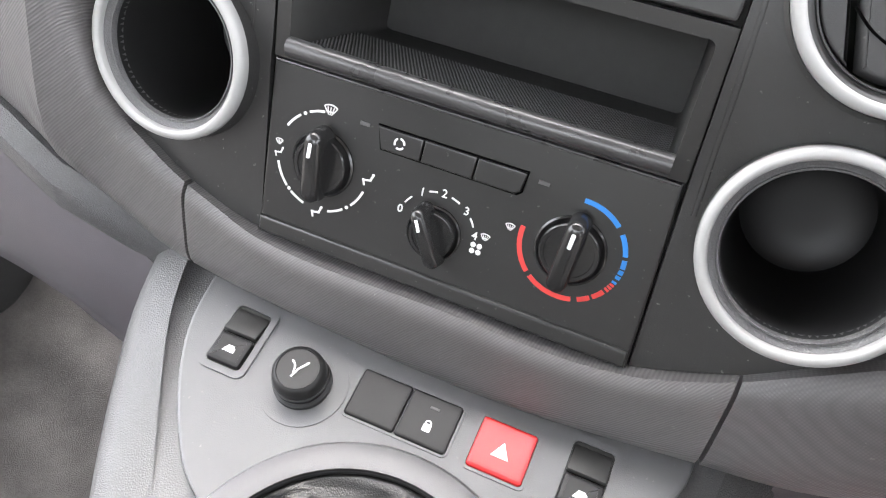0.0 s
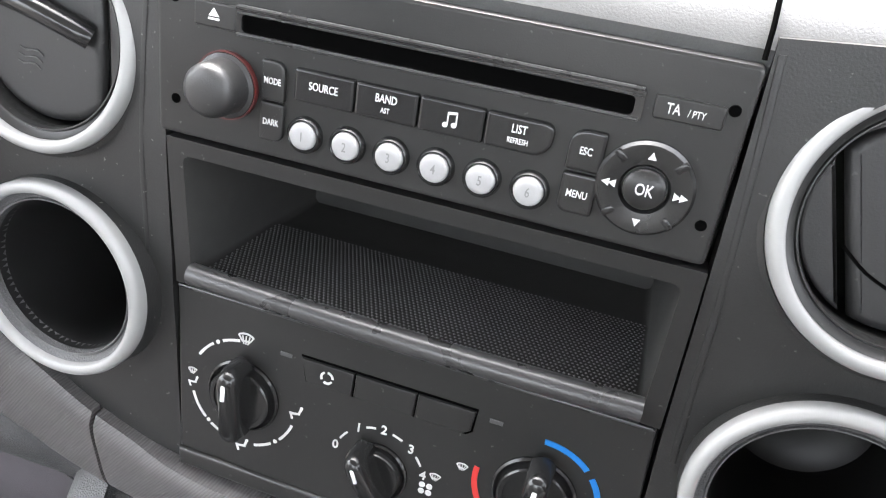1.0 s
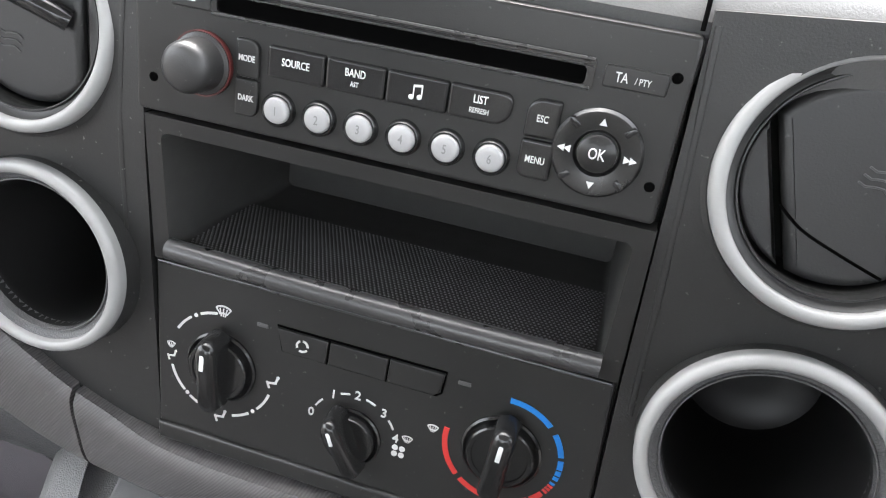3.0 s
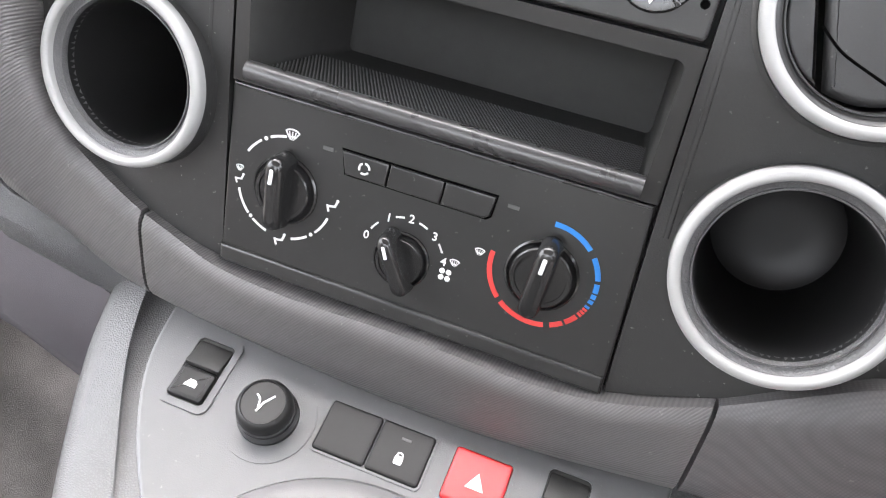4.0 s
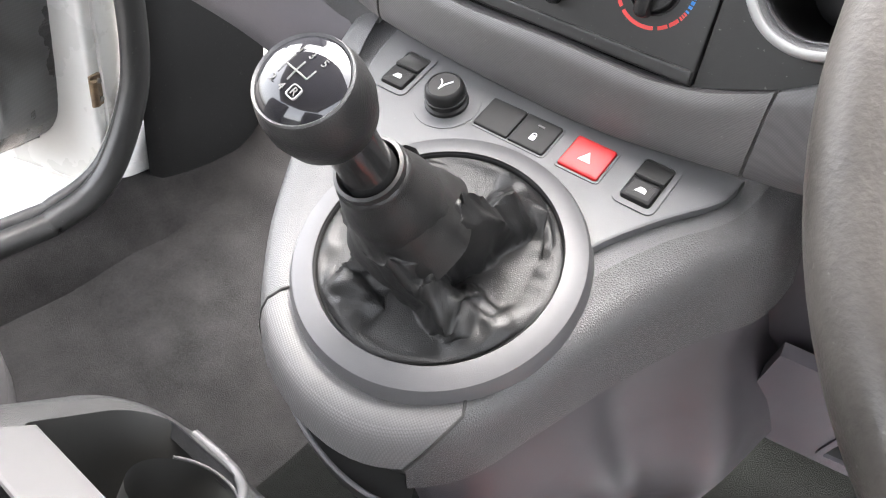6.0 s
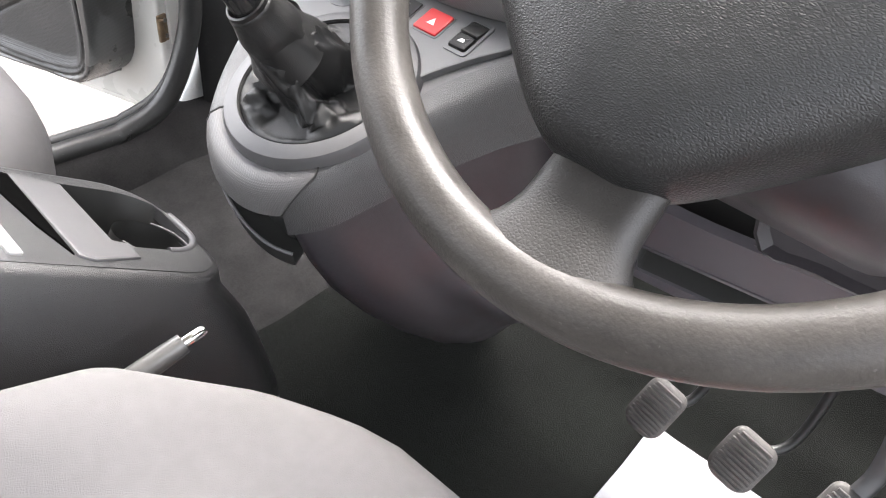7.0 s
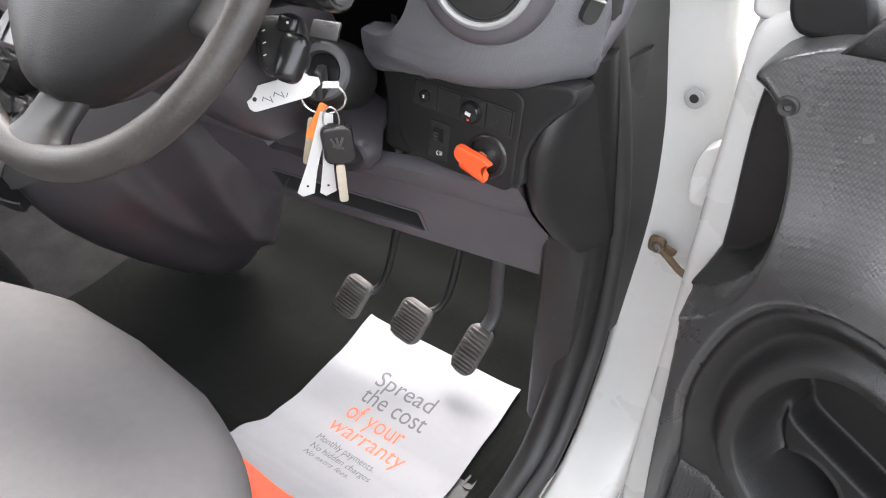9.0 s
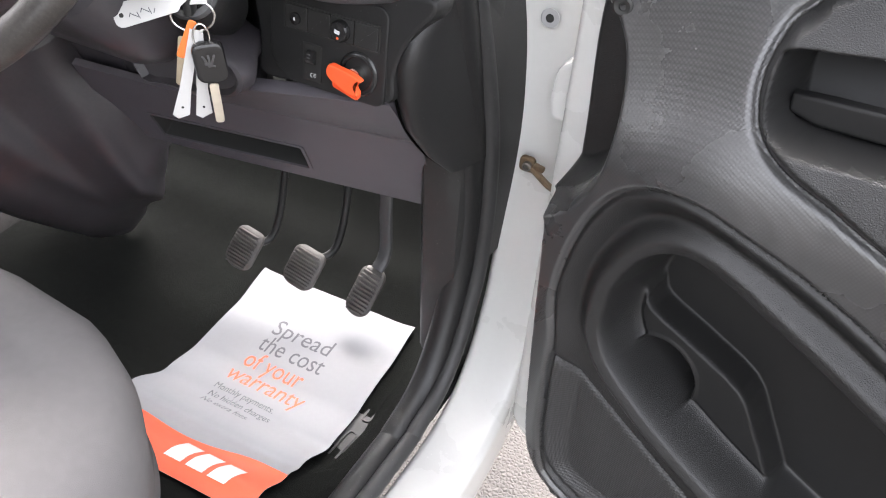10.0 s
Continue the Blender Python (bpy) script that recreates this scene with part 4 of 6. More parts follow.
base_n = K.to_3x3() @ Vector((0, 0, 1))
base_x, base_y = K.to_3x3() @ Vector((1, 0, 0)), K.to_3x3() @ Vector((0, 1, 0))
axis_top = Vector((0.0215, -0.1900, 0.5490)) - Vector((0.027, -0.1276, 0.4670))
ax = axis_top.normalized()
ax_x = (Vector((1, 0, 0)) - ax * ax.x).normalized()
ax_y = ax.cross(ax_x)
rings = []
N = 144
for i, s in enumerate(span(0, 1, 60)):
    ring = []
    w = s ** 1.4
    for j in range(N):
        a = 2 * math.pi * j / N
        dirn = (base_x * math.cos(a) + base_y * math.sin(a)) * (1 - w) + (ax_x * math.cos(a) + ax_y * math.sin(a)) * w
        r = lerp(((0, 0.0705), (0.05, 0.067), (0.11, 0.060), (0.22, 0.049), (0.36, 0.036), (0.55, 0.031), (0.75, 0.026), (0.93, 0.0195), (1.0, 0.0178)), s)[0]
        fold = math.sin(math.pi * min(1, s * 1.25)) ** 1.2 if s < 0.8 else 0
        q = 0.75 * (1 - 2 * abs(math.sin(2 * a + 1.0 + 2.2 * s)) ** 0.7) + 0.16 * math.sin(3 * a + 0.4 - 5 * s) + 0.40 * noise.noise((1.7 * math.cos(a), 1.7 * math.sin(a), 5 * s)) + 0.22 * (0.4 - abs(noise.noise((4.2 * math.cos(a), 4.2 * math.sin(a), 9 * s + 3))))
        r *= 1 + 0.30 * fold * q * (0.35 if s > 0.55 else 1.0)
        h = 0.0062 + 0.004 * math.sin(math.pi * min(1, s / 0.24)) if s < 0.24 else 0.0062 * (1 - s)
        c = axis_top * lerp(((0, 0.0), (0.12, -0.02), (0.3, 0.10), (0.6, 0.55), (1, 1.0)), s)[0]
        q = c + dirn.normalized() * r + base_n * (h + 0.016 * fold * (0.35 if s > 0.55 else 1.0) * (1.1 - 2.2 * abs(math.sin(2 * a + 0.6 + 2.4 * s + 0.5 * noise.noise((2 * math.cos(a), 2 * math.sin(a), 4)))) ** 0.8 + noise.noise((3 * math.cos(a), 3 * math.sin(a), 7 * s + 5))))
        lap = math.sin(math.pi * min(1.0, s / 0.55)) if s < 0.55 else 0.0
        crease = 0.34 - abs(noise.noise((2.6 * math.cos(a) + 3.1, 2.6 * math.sin(a), 6.5 * s))) + 0.6 * (0.25 - abs(noise.noise((6.0 * math.cos(a), 6.0 * math.sin(a) + 1.7, 11.0 * s))))
        q += (base_n * 0.8 + dirn.normalized() * 0.6) * (0.011 * lap * crease)
        ring.append(tuple(q + base_n * max(0.0, 0.0052 - q.dot(base_n))))
    rings.append(ring)
part("gaiter", rings_mesh(rings, False, False), BOOT, gear, "creased black leatherette gaiter", None, 75)
part("gaiter_base", lathe([(0.0600, 0.0030), (0.0590, 0.0044), (0.030, 0.0040), (0.0001, 0.0040)], 64), BOOT, gear, "flat leatherette foot", Matrix.Translation(gear.matrix_basis.translation).inverted() @ K @ pose(GX, GY, 0))
top_m = Matrix.Translation(axis_top) @ ax.to_track_quat("Z", "Y").to_matrix().to_4x4()
part("collar_hem", lathe([(0.0150, -0.006), (0.0172, -0.006), (0.0182, -0.001), (0.0178, 0.003), (0.0160, 0.0035), (0.0150, 0.000)], 40, None, True), LEATHER, gear, "", top_m)
sleeve = []
for q in span(0, 1, 16):
    ring = []
    for j in range(64):
        a = 2 * math.pi * j / 64
        r = 0.0182 + 0.0165 * q ** 1.25 + 0.0012 * q * math.sin(3 * a + 1.2 + 2 * q) + 0.0030 * q * q * noise.noise((1.6 * math.cos(a), 1.6 * math.sin(a), 2.5 * q)) + 0.0009 * noise.noise((3 * math.cos(a), 3 * math.sin(a), 9 * q + 4))
        z = -0.060 * q + 0.004 * q * q * math.sin(2 * a + 0.6)
        ring.append((r * math.cos(a), r * math.sin(a), z))
    sleeve.append(ring)
sleeve.append([(x * 0.90, y * 0.90, z - 0.0016) for x, y, z in sleeve[-1]])
sleeve.append([(x * 0.72, y * 0.72, z + 0.008) for x, y, z in sleeve[-1]])
part("sleeve", rings_mesh(sleeve, False, False), LEATHER, gear, "smooth leatherette sleeve over the gaiter", top_m, 75)
part("shaft", lathe([(0.0140, -0.03), (0.0140, 0.002), (0.0128, 0.012), (0.0132, 0.026), (0.0150, 0.036)], 32), GLOSS, gear, "", Matrix.Translation(axis_top) @ (Vector((0.0150, -0.2175, 0.5905)) - Vector((0.0215, -0.1900, 0.5490))).to_track_quat("Z", "Y").to_matrix().to_4x4())
KN = (Vector((0.0125, -0.2170, 0.5895)) - Vector((0.027, -0.1276, 0.4670)))
kn_ax = Vector((0.06, -0.60, 0.80)).normalized()
kn_x = (Vector((1, 0, 0)) - kn_ax * kn_ax.x).normalized()
kn = Matrix((kn_x, kn_ax.cross(kn_x), kn_ax)).transposed().to_4x4()
kn.translation = KN
knob_ob = part("knob", lathe([(0.0001, -0.030), (0.0135, -0.030), (0.0170, -0.024), (0.0228, -0.013), (0.0251, -0.002), (0.0248, 0.007), (0.0230, 0.0143), (0.0218, 0.0165)], 56), LEATHER, gear, "rounded black knob", kn)
part("knob_band", lathe([(0.0212, 0.0150), (0.0222, 0.0168), (0.0216, 0.0180), (0.0206, 0.0170)], 56, None, True), CONSOLE_GRAIN, knob_ob, "grey rim")
part("knob_cap", lathe([(0.0211, 0.0165), (0.0192, 0.0183), (0.0160, 0.0201), (0.0120, 0.0217), (0.0070, 0.0229), (0.0001, 0.0235)], 56), CLEAR, knob_ob, "glossy domed cap")
GREY_PRINT = mat("grey_print", (0.10, 0.10, 0.098), 0.4)
rot = pose(0, 0, 0.0, 0, 0, -10)


def cap_z(x, y):
    return 0.0235 - 13.5 * (x * x + y * y)


gates = [[(x, y, cap_z(x, y)) for y in span(-0.005, 0.005, 6)] for x in (-0.0064, 0)] + [[(0.0064, y, cap_z(0.0064, y)) for y in span(0.0, 0.005, 4)], [(x, 0, cap_z(x, 0)) for x in span(-0.0064, 0.0064, 8)]]
for g in gates:
    part("gate_line", tube(g, 0.00042, 6), GREY_PRINT, knob_ob, "", rot, 0)
for t, x, y in (("1", -0.0064, 0.0080), ("3", 0, 0.0086), ("5", 0.0064, 0.0094), ("2", -0.0064, -0.0080), ("4", 0, -0.0084), ("R", 0.0062, -0.0068)):
    part("lettering", moved(letters(t, 0.0050, 0.0002), x, y, cap_z(x, y) + 0.0004), GREY_PRINT, knob_ob, "", rot, 0)
part("reverse_box", plate(rr(0.0056, 0.0060, 0.0015, 4, 0.0062, -0.0068), [rr(0.0046, 0.0050, 0.001, 4, 0.0062, -0.0068)], cap_z(0.0062, 0.0050) - 0.0006, cap_z(0.0062, 0.0050) + 0.0004), mat("pale_grey_print", (0.22, 0.22, 0.22), 0.4), knob_ob, "", rot, 0)
# ---- steering wheel and column ----
W = frame_at(0.3683, -0.1784, 0.7049, 40.1, 0.2)
wheel = thing("steering_wheel", "worn grey three-spoke steering wheel with black airbag cover", "steering wheel", W)
WR = 0.1729
rim_rings = []
for i in range(120):
    a = 2 * math.pi * i / 120
    ring = []
    for j in range(22):
        b = 2 * math.pi * j / 22
        rr_ = 0.0143 * (1 + 0.05 * math.cos(2 * b))
        ring.append(((WR + rr_ * math.cos(b)) * math.cos(a), (WR + rr_ * math.cos(b)) * math.sin(a), rr_ * math.sin(b)))
    rim_rings.append(ring)
part("rim", rings_mesh(rim_rings, loop=True), WHEELRIM, wheel, "worn grey rim")


SPOKE = mat("dark_grey_grained_spoke", (0.025, 0.0235, 0.022), 0.42, grain=0.6, scale=620, kind="cells", mottle=0.25, mottle_scale=22, distance=0.0004, spec=0.38)


def spoke(deg, w0, w1, w2):
    rows = []
    for s in span(0, 1, 16):
        r = 0.085 + (WR + 0.001 - 0.085) * s
        w = w0 + (w1 - w0) * s + (w2 - w1) * max(0, (s - 0.55) / 0.45) ** 2.5
        z = -0.026 + 0.027 * s ** 0.8
        ring = []
        for j in range(24):
            b = 2 * math.pi * j / 24
            c, q = math.cos(b), math.sin(b)
            dish = -0.007 * math.exp(-((c) / 0.45) ** 2) * (1 - s) * (1 if q > 0 else 0)
            ring.append((r, w * abs(c) ** 0.75 * (1 if c > 0 else -1), z + 0.0125 * q + dish))
        rows.append(ring)
    part("spoke", rings_mesh(rows), SPOKE, wheel, "grey moulded spoke", pose(0, 0, 0, 0, 0, deg), 60)


spoke(-87, 0.026, 0.029, 0.066)
spoke(-3, 0.024, 0.026, 0.045)
spoke(183, 0.024, 0.026, 0.045)
half = [(0.0, -0.123), (0.022, -0.122), (0.046, -0.107), (0.084, -0.072), (0.112, -0.040), (0.127, -0.008), (0.124, 0.04), (0.09, 0.082), (0.045, 0.096)]
hub_out = half + [(0.0, 0.099)] + [(-x, y) for x, y in half[:0:-1]]
hp = [p.to_tuple()[:2] for p in smooth_path([(x, y, 0) for x, y in hub_out], 6, True)]
hub = []
for s, z in ((0.95, -0.034), (0.985, -0.022), (0.99, -0.010), (0.97, 0.002), (0.93, 0.010), (0.86, 0.016), (0.7, 0.022), (0.45, 0.026), (0.2, 0.0275)):
    hub.append([(x * s, y * s, z) for x, y in hp])
cover = part("airbag_cover", rings_mesh(hub), HUB, wheel, "black grained airbag cover", None, 60)
part("lettering", moved(letters("AIRBAG", 0.0115, 0.0004), 0.0, -0.083, 0.0170, 0), FASCIA_DARK, cover, "embossed lettering", None, 0)
part("lower_shell", rings_mesh([[(x * s, y * s, z) for x, y in hp] for s, z in ((0.62, -0.075), (0.82, -0.06), (0.92, -0.040), (0.9, -0.028))]), LOWER, wheel, "grey shell behind the cover")

column = thing("steering_column", "purple grey plastic steering column shroud with ignition lock", "steering column", W)
Wi = W.inverted()
rings = []
for z, w, h, dx, dy in ((-0.062, 0.13, 0.11, 0.02, -0.01), (-0.075, 0.17, 0.13, 0.025, -0.012), (-0.11, 0.185, 0.14, 0.03, -0.015), (-0.16, 0.18, 0.14, 0.03, -0.015), (-0.22, 0.15, 0.12, 0.01, -0.01), (-0.3, 0.12, 0.10, 0.0, 0)):
    rings.append([(x, y, z) for x, y in rr(w, h, 0.035, 6, dx, dy)])
part("shroud", rings_mesh(rings), FLANK, column, "dark purple grey shroud")


cowl = [(0.385, 0.62), (0.385, 0.492), (0.43, 0.486), (0.500, 0.492), (0.530, 0.502), (0.541, 0.518), (0.534, 0.532), (0.515, 0.540), (0.492, 0.550), (0.470, 0.57), (0.46, 0.62)]
cp = [p.to_tuple()[:2] for p in smooth_path([(x, z, 0) for x, z in cowl], 4, True)]
bm = rings_mesh([[(0.44 + (x - 0.44) * q, y, 0.53 + (z - 0.53) * q) for x, z in cp] for y, q in ((-0.050, 0.86), (-0.058, 0.93), (-0.056, 0.98), (-0.046, 1.0), (-0.036, 0.98), (-0.02, 0.86), (0.0, 0.70), (0.03, 0.58))])
bm.transform(Wi)
part("lower_cowl", bm, FLANK, column, "dark purple grey lower cowl")


def world_tube(points, radius, n=16):
    return tube([Wi @ Vector(p) for p in points], radius, n)


IG = Matrix.Translation((0.500, -0.070, 0.605)) @ Matrix.Rotation(radians(28), 4, "Z") @ Matrix.Rotation(radians(62), 4, "X")
ig = Wi @ IG
part("lock_housing", lathe([(0.034, -0.08), (0.033, -0.02), (0.030, -0.006), (0.026, -0.001), (0.0001, -0.001)], 40), FASCIA_DARK, column, "grained housing", ig)
part("ignition_barrel", lathe([(0.0255, -0.004), (0.0265, 0.0025), (0.0240, 0.0060), (0.0185, 0.0058), (0.0165, -0.002), (0.0165, -0.004)], 48, None, True), CONSOLE_GRAIN, column, "round grained lock surround", ig)
part("ignition_core", lathe([(0.0165, -0.001), (0.0160, 0.0005), (0.0001, 0.0008)], 32), GLOSS, column, "", ig)
part("stalk", world_tube([(0.45, -0.09, 0.665), (0.51, -0.108, 0.690), (0.542, -0.115, 0.6985), (0.567, -0.122, 0.7050), (0.580, -0.125, 0.708), (0.584, -0.126, 0.709)], [0.010, 0.0110, 0.0125, 0.0142, 0.0142, 0.0115]), GLOSS, column, "black control stalk")
part("stalk_end", world_tube([(0.5815, -0.1255, 0.7085), (0.5870, -0.127, 0.710), (0.590, -0.128, 0.7107)], [0.0095, 0.0090, 0.004]), SHOULDER, column, "round grey stalk end")
for k in range(3):
    p, q = Vector((0.525 + 0.008 * k, -0.1275 - 0.0015 * k, 0.7035 + 0.002 * k)), Vector((0.001, -0.004, -0.0075))
    part("stalk_mark", world_tube([p, p + q], 0.0006, 6), WHITE, column)
RM = Wi @ frame_at(0.512, -0.124, 0.650, 26, 30)
remote = part("audio_remote", box(0.040, 0.050, 0.034, 0.013, RM @ pose(0, 0, -0.004, 0, 0, 8), 4), PANEL, column, "black audio remote lobe")
part("thumb_wheel", box(0.024, 0.040, 0.020, 0.009, RM @ pose(0.013, -0.010, 0.016, 0, 0, -14), 4), GLOSS, remote, "rounded thumb control")
part("upper_button", box(0.017, 0.013, 0.008, 0.0035, RM @ pose(0.008, 0.016, 0.013, 0, 0, -10), 3), GLOSS, remote, "glossy button")
for k in range(3):
    part("remote_mark", box(0.0026, 0.0007, 0.0005, 0, RM @ pose(-0.0115 + 0.0008 * k, 0.010 - 0.0095 * k, 0.0132, 0, 0, 25)), WHITE, remote, "", None, 0)
part("remote_dot", box(0.0016, 0.0016, 0.0005, 0, RM @ pose(0.009, 0.017, 0.0172)), WHITE, remote, "", None, 0)
part("lock_plate", box(0.026, 0.017, 0.004, 0.0015, Wi @ frame_at(0.520, -0.082, 0.652, 48, 20)), LIPGLOSS, column, "shiny moulding above the lock")

# ---- keys in the ignition ----
keys = thing("key_bunch", "bunch of keys with paper tags hanging in the ignition", "keys", Matrix.Translation((0.505, -0.083, 0.608)))
O = Vector((0.505, -0.083, 0.608))


def kp(x, y, z):
    return Vector((x, y, z)) - O


part("key_head", box(0.009, 0.020, 0.028, 0.004, Matrix.Translation(kp(0.516, -0.088, 0.606)) @ Matrix.Rotation(radians(28), 4, "Z")), PANEL, keys, "black key head in the lock")
ring_pts = [kp(0.522 + 0.015 * math.cos(a), -0.092 + 0.012 * math.cos(a), 0.594 + 0.015 * math.sin(a)) for a in [2 * math.pi * k / 32 for k in range(32)]]
part("key_ring", tube(ring_pts, 0.0012, 8, True), CHROME, keys, "split steel ring")
ring_pts = [kp(0.531 + 0.005 * math.cos(a), -0.094 + 0.005 * math.cos(a), 0.576 + 0.013 * math.sin(a)) for a in [2 * math.pi * k / 24 for k in range(24)]]
part("key_ring", tube(ring_pts, 0.0009, 8, True), CHROME, keys, "thin steel ring")


def blade(name, p, q, w, t, material, label, bev=0.0006, face=(-0.4, -0.9, 0.2), flare=False):
    p, q = kp(*p), kp(*q)
    d = (q - p)
    n = Vector(face)
    n = (n - d.normalized() * n.dot(d.normalized())).normalized()
    s = d.normalized().cross(n)
    m = Matrix((s, d.normalized(), n)).transposed().to_4x4()
    m.translation = (p + q) / 2
    if flare:
        q = d.length / 2
        ob = part(name, prism([(-w * 0.3, -q), (w * 0.3, -q), (w * 0.42, q * 0.3), (w * 0.62, q * 0.93), (w * 0.2, q), (-w * 0.5, q * 0.86), (-w * 0.34, q * 0.3)], -t / 2, t / 2, t * 0.3), material, keys, label, m)
        for z in (-1, 1):
            part("tag_hole", prism(circle(0.0013, 0.0006, q * 0.72, 12), t / 2 * z - 0.0002, t / 2 * z + 0.0002, 0.00005, 1), HOLE, ob)
        return ob
    return part(name, prism(rr(w, d.length, min(w * 0.32, 0.008), 5), -t / 2, t / 2, min(bev, t * 0.45)), material, keys, label, m)


fob = blade("key_fob", (0.534, -0.093, 0.572), (0.5375, -0.091, 0.534), 0.029, 0.010, GLOSS, "black remote key fob", 0.003, (0.6, -0.7, 0.4))
part("emblem", merge(*[moved(box(0.0020, 0.012, 0.0012, 0.0004), 0.003 * k, -0.003, 0.0053, 24 * k) for k in (-1, 0, 1)], moved(box(0.010, 0.0018, 0.0012, 0.0004), 0, 0.001, 0.0053, -20)), SHOULDER, fob, "raised emblem")
blade("key_blade", (0.537, -0.0925, 0.532), (0.538, -0.091, 0.491), 0.0085, 0.0022, mat("nickel_silver", (0.50, 0.45, 0.36), 0.4, 0.5, mottle=0.2), "pale steel key blade", 0.0006, (0.6, -0.7, 0.4))
blade("orange_tag", (0.524, -0.094, 0.590), (0.512, -0.105, 0.556), 0.008, 0.0016, mat("amber_plastic", (0.72, 0.17, 0.03), 0.4), "orange plastic tag", 0.0006, (0.6, -0.7, 0.4))
blade("brass_key", (0.513, -0.098, 0.574), (0.506, -0.104, 0.526), 0.0095, 0.002, mat("aged_brass", (0.42, 0.36, 0.26), 0.4, 0.6, mottle=0.2), "worn brass key", 0.0006, (0.6, -0.7, 0.4))
blade("paper_tag", (0.526, -0.096, 0.583), (0.508, -0.112, 0.494), 0.014, 0.0007, TAG, "long white paper tag", 0.0002, (0.7, -0.6, 0.4), True)
blade("paper_tag", (0.526, -0.092, 0.580), (0.519, -0.092, 0.490), 0.014, 0.0007, TAG, "long white paper tag", 0.0002, (0.6, -0.7, 0.4), True)
blade("tag_strap", (0.512, -0.098, 0.606), (0.536, -0.086, 0.609), 0.006, 0.0009, TAG, "folded paper strap", 0.0002, (0.5, -0.7, 0.5))
tag = blade("paper_tag", (0.522, -0.105, 0.613), (0.482, -0.144, 0.598), 0.021, 0.0007, TAG, "white paper tag with handwriting", 0.0002, (0.35, -0.8, 0.45))
part("shoulder", prism([(-0.0105, -0.020), (-0.003, -0.036), (0.003, -0.036), (0.0105, -0.020)], -0.0004, 0.0003, 0.0001, 1), TAG, tag)
part("tag_hole", prism(circle(0.002, 0.0, 0.022, 12), 0.0002, 0.0006, 0.0001, 1), HOLE, tag)
part("handwriting", merge(*[moved(box(0.0007, 0.004 + 0.002 * (k % 3), 0.0003, 0), -0.004 + 0.0012 * (k % 4), -0.006 + 0.0035 * k, 0.0006, 60 + 40 * (k % 3)) for k in range(7)]), INK, tag, "", None, 0)

# ---- driver's side of the dashboard ----
drv = thing("driver_dash", "grey plastic driver's side dashboard with switches and shelf", "dashboard")
HOOD_TOP = [p.to_tuple()[:2] for p in smooth_path([(x, z, 0) for x, z in ((0.478, 0.634), (0.490, 0.6265), (0.505, 0.6245), (0.522, 0.6285), (0.541, 0.637), (0.558, 0.655), (0.568, 0.676), (0.574, 0.70), (0.582, 0.76), (0.590, 0.83))], 6)]


def hood_top(x):
    """The cut-out edge of the hood towards the instruments."""
    for (x0, z0), (x1, z1) in zip(HOOD_TOP, HOOD_TOP[1:]):
        if x <= x1:
            return z0 + (z1 - z0) * max(0.0, (x - x0) / (x1 - x0))
    return HOOD_TOP[-1][1]


HOOD_SIDE = ((0.600, 0.0), (0.606, -0.016), (0.622, -0.027), (0.645, -0.030), (0.675, -0.030), (0.71, -0.028), (0.745, -0.022), (0.775, -0.008), (0.797, 0.02))
HOOD_LOW = ((0.49, 0.586), (0.505, 0.584), (0.525, 0.588), (0.553, 0.594), (0.58, 0.5965), (0.65, 0.598), (0.72, 0.600))
rows = []
for x in span(0.494, 0.556, 24) + span(0.5575, 0.594, 36) + span(0.598, 0.712, 24):
    f = max(0.0, (x - 0.60) / 0.11)
    back = 0.075 * f ** 2.4
    zt = min(0.795, hood_top(x))
    low, out = glide(HOOD_LOW, x)[0], 0.35 + 0.65 * float(smoothstep(0.492, 0.552, x))
    row = [(x, lerp(HOOD_SIDE, zt)[0] * out + back + 0.030, zt - 0.006), (x, lerp(HOOD_SIDE, zt)[0] * out + back + 0.008, zt + 0.0015)]
    for s in span(1, 0, 22):
        z = 0.600 + (zt - 0.600) * s
        row.append((x, lerp(HOOD_SIDE, z)[0] * out + back, z + (low - 0.600) * (1 - s) + 0.012 * f))
    row.append((x, 0.02 + back, row[-1][2]))
    rows.append(row)
part("hood", sheet(rows, 0.012, (0, 1, 0)), SLATE_HOOD, drv, "curved grey textured hood")
V = frame_at(0.640, -0.026, 0.712, 8, 14)
part("vent_collar", lathe([(0.043, -0.01), (0.043, 0.004), (0.050, 0.004), (0.056, -0.001), (0.058, -0.01)], 64, None, True), LOWER, drv, "grey moulded collar", V)
part("vent_ring", lathe([(0.0365, -0.01), (0.0365, 0.0085), (0.0372, 0.010), (0.0392, 0.0108), (0.0412, 0.010), (0.0430, 0.0070), (0.0430, -0.01)], 64, None, True), SILVER, drv, "satin silver ring", V)
part("vent_barrel", lathe([(0.0372, 0.008), (0.0352, 0.007), (0.0348, 0.0035), (0.0001, 0.0035)], 48), HOLE, drv, "black round air vent", V)
part("vent_flap", lathe([(0.0335, -0.004), (0.0325, 0.0), (0.027, 0.0015), (0.0001, 0.002)], 40), DEEP, drv, "", V @ pose(0, 0, 0.0065, 2, 1))
part("airflow_mark", merge(*[tube([(0.0035 * k + 0.001 * math.sin(q * 1.4), -0.006 + 0.0028 * q, 0.0024) for q in range(5)], 0.0006, 6) for k in (-1, 0, 1)]), DIM, drv, "", V @ pose(0, 0, 0.0065, 2, 1, 20), 0)
# small side window vent
DM = frame_at(0.7125, 0.0345, 0.697, 0, 54) @ pose(0, 0, 0, 0, 0, -22)
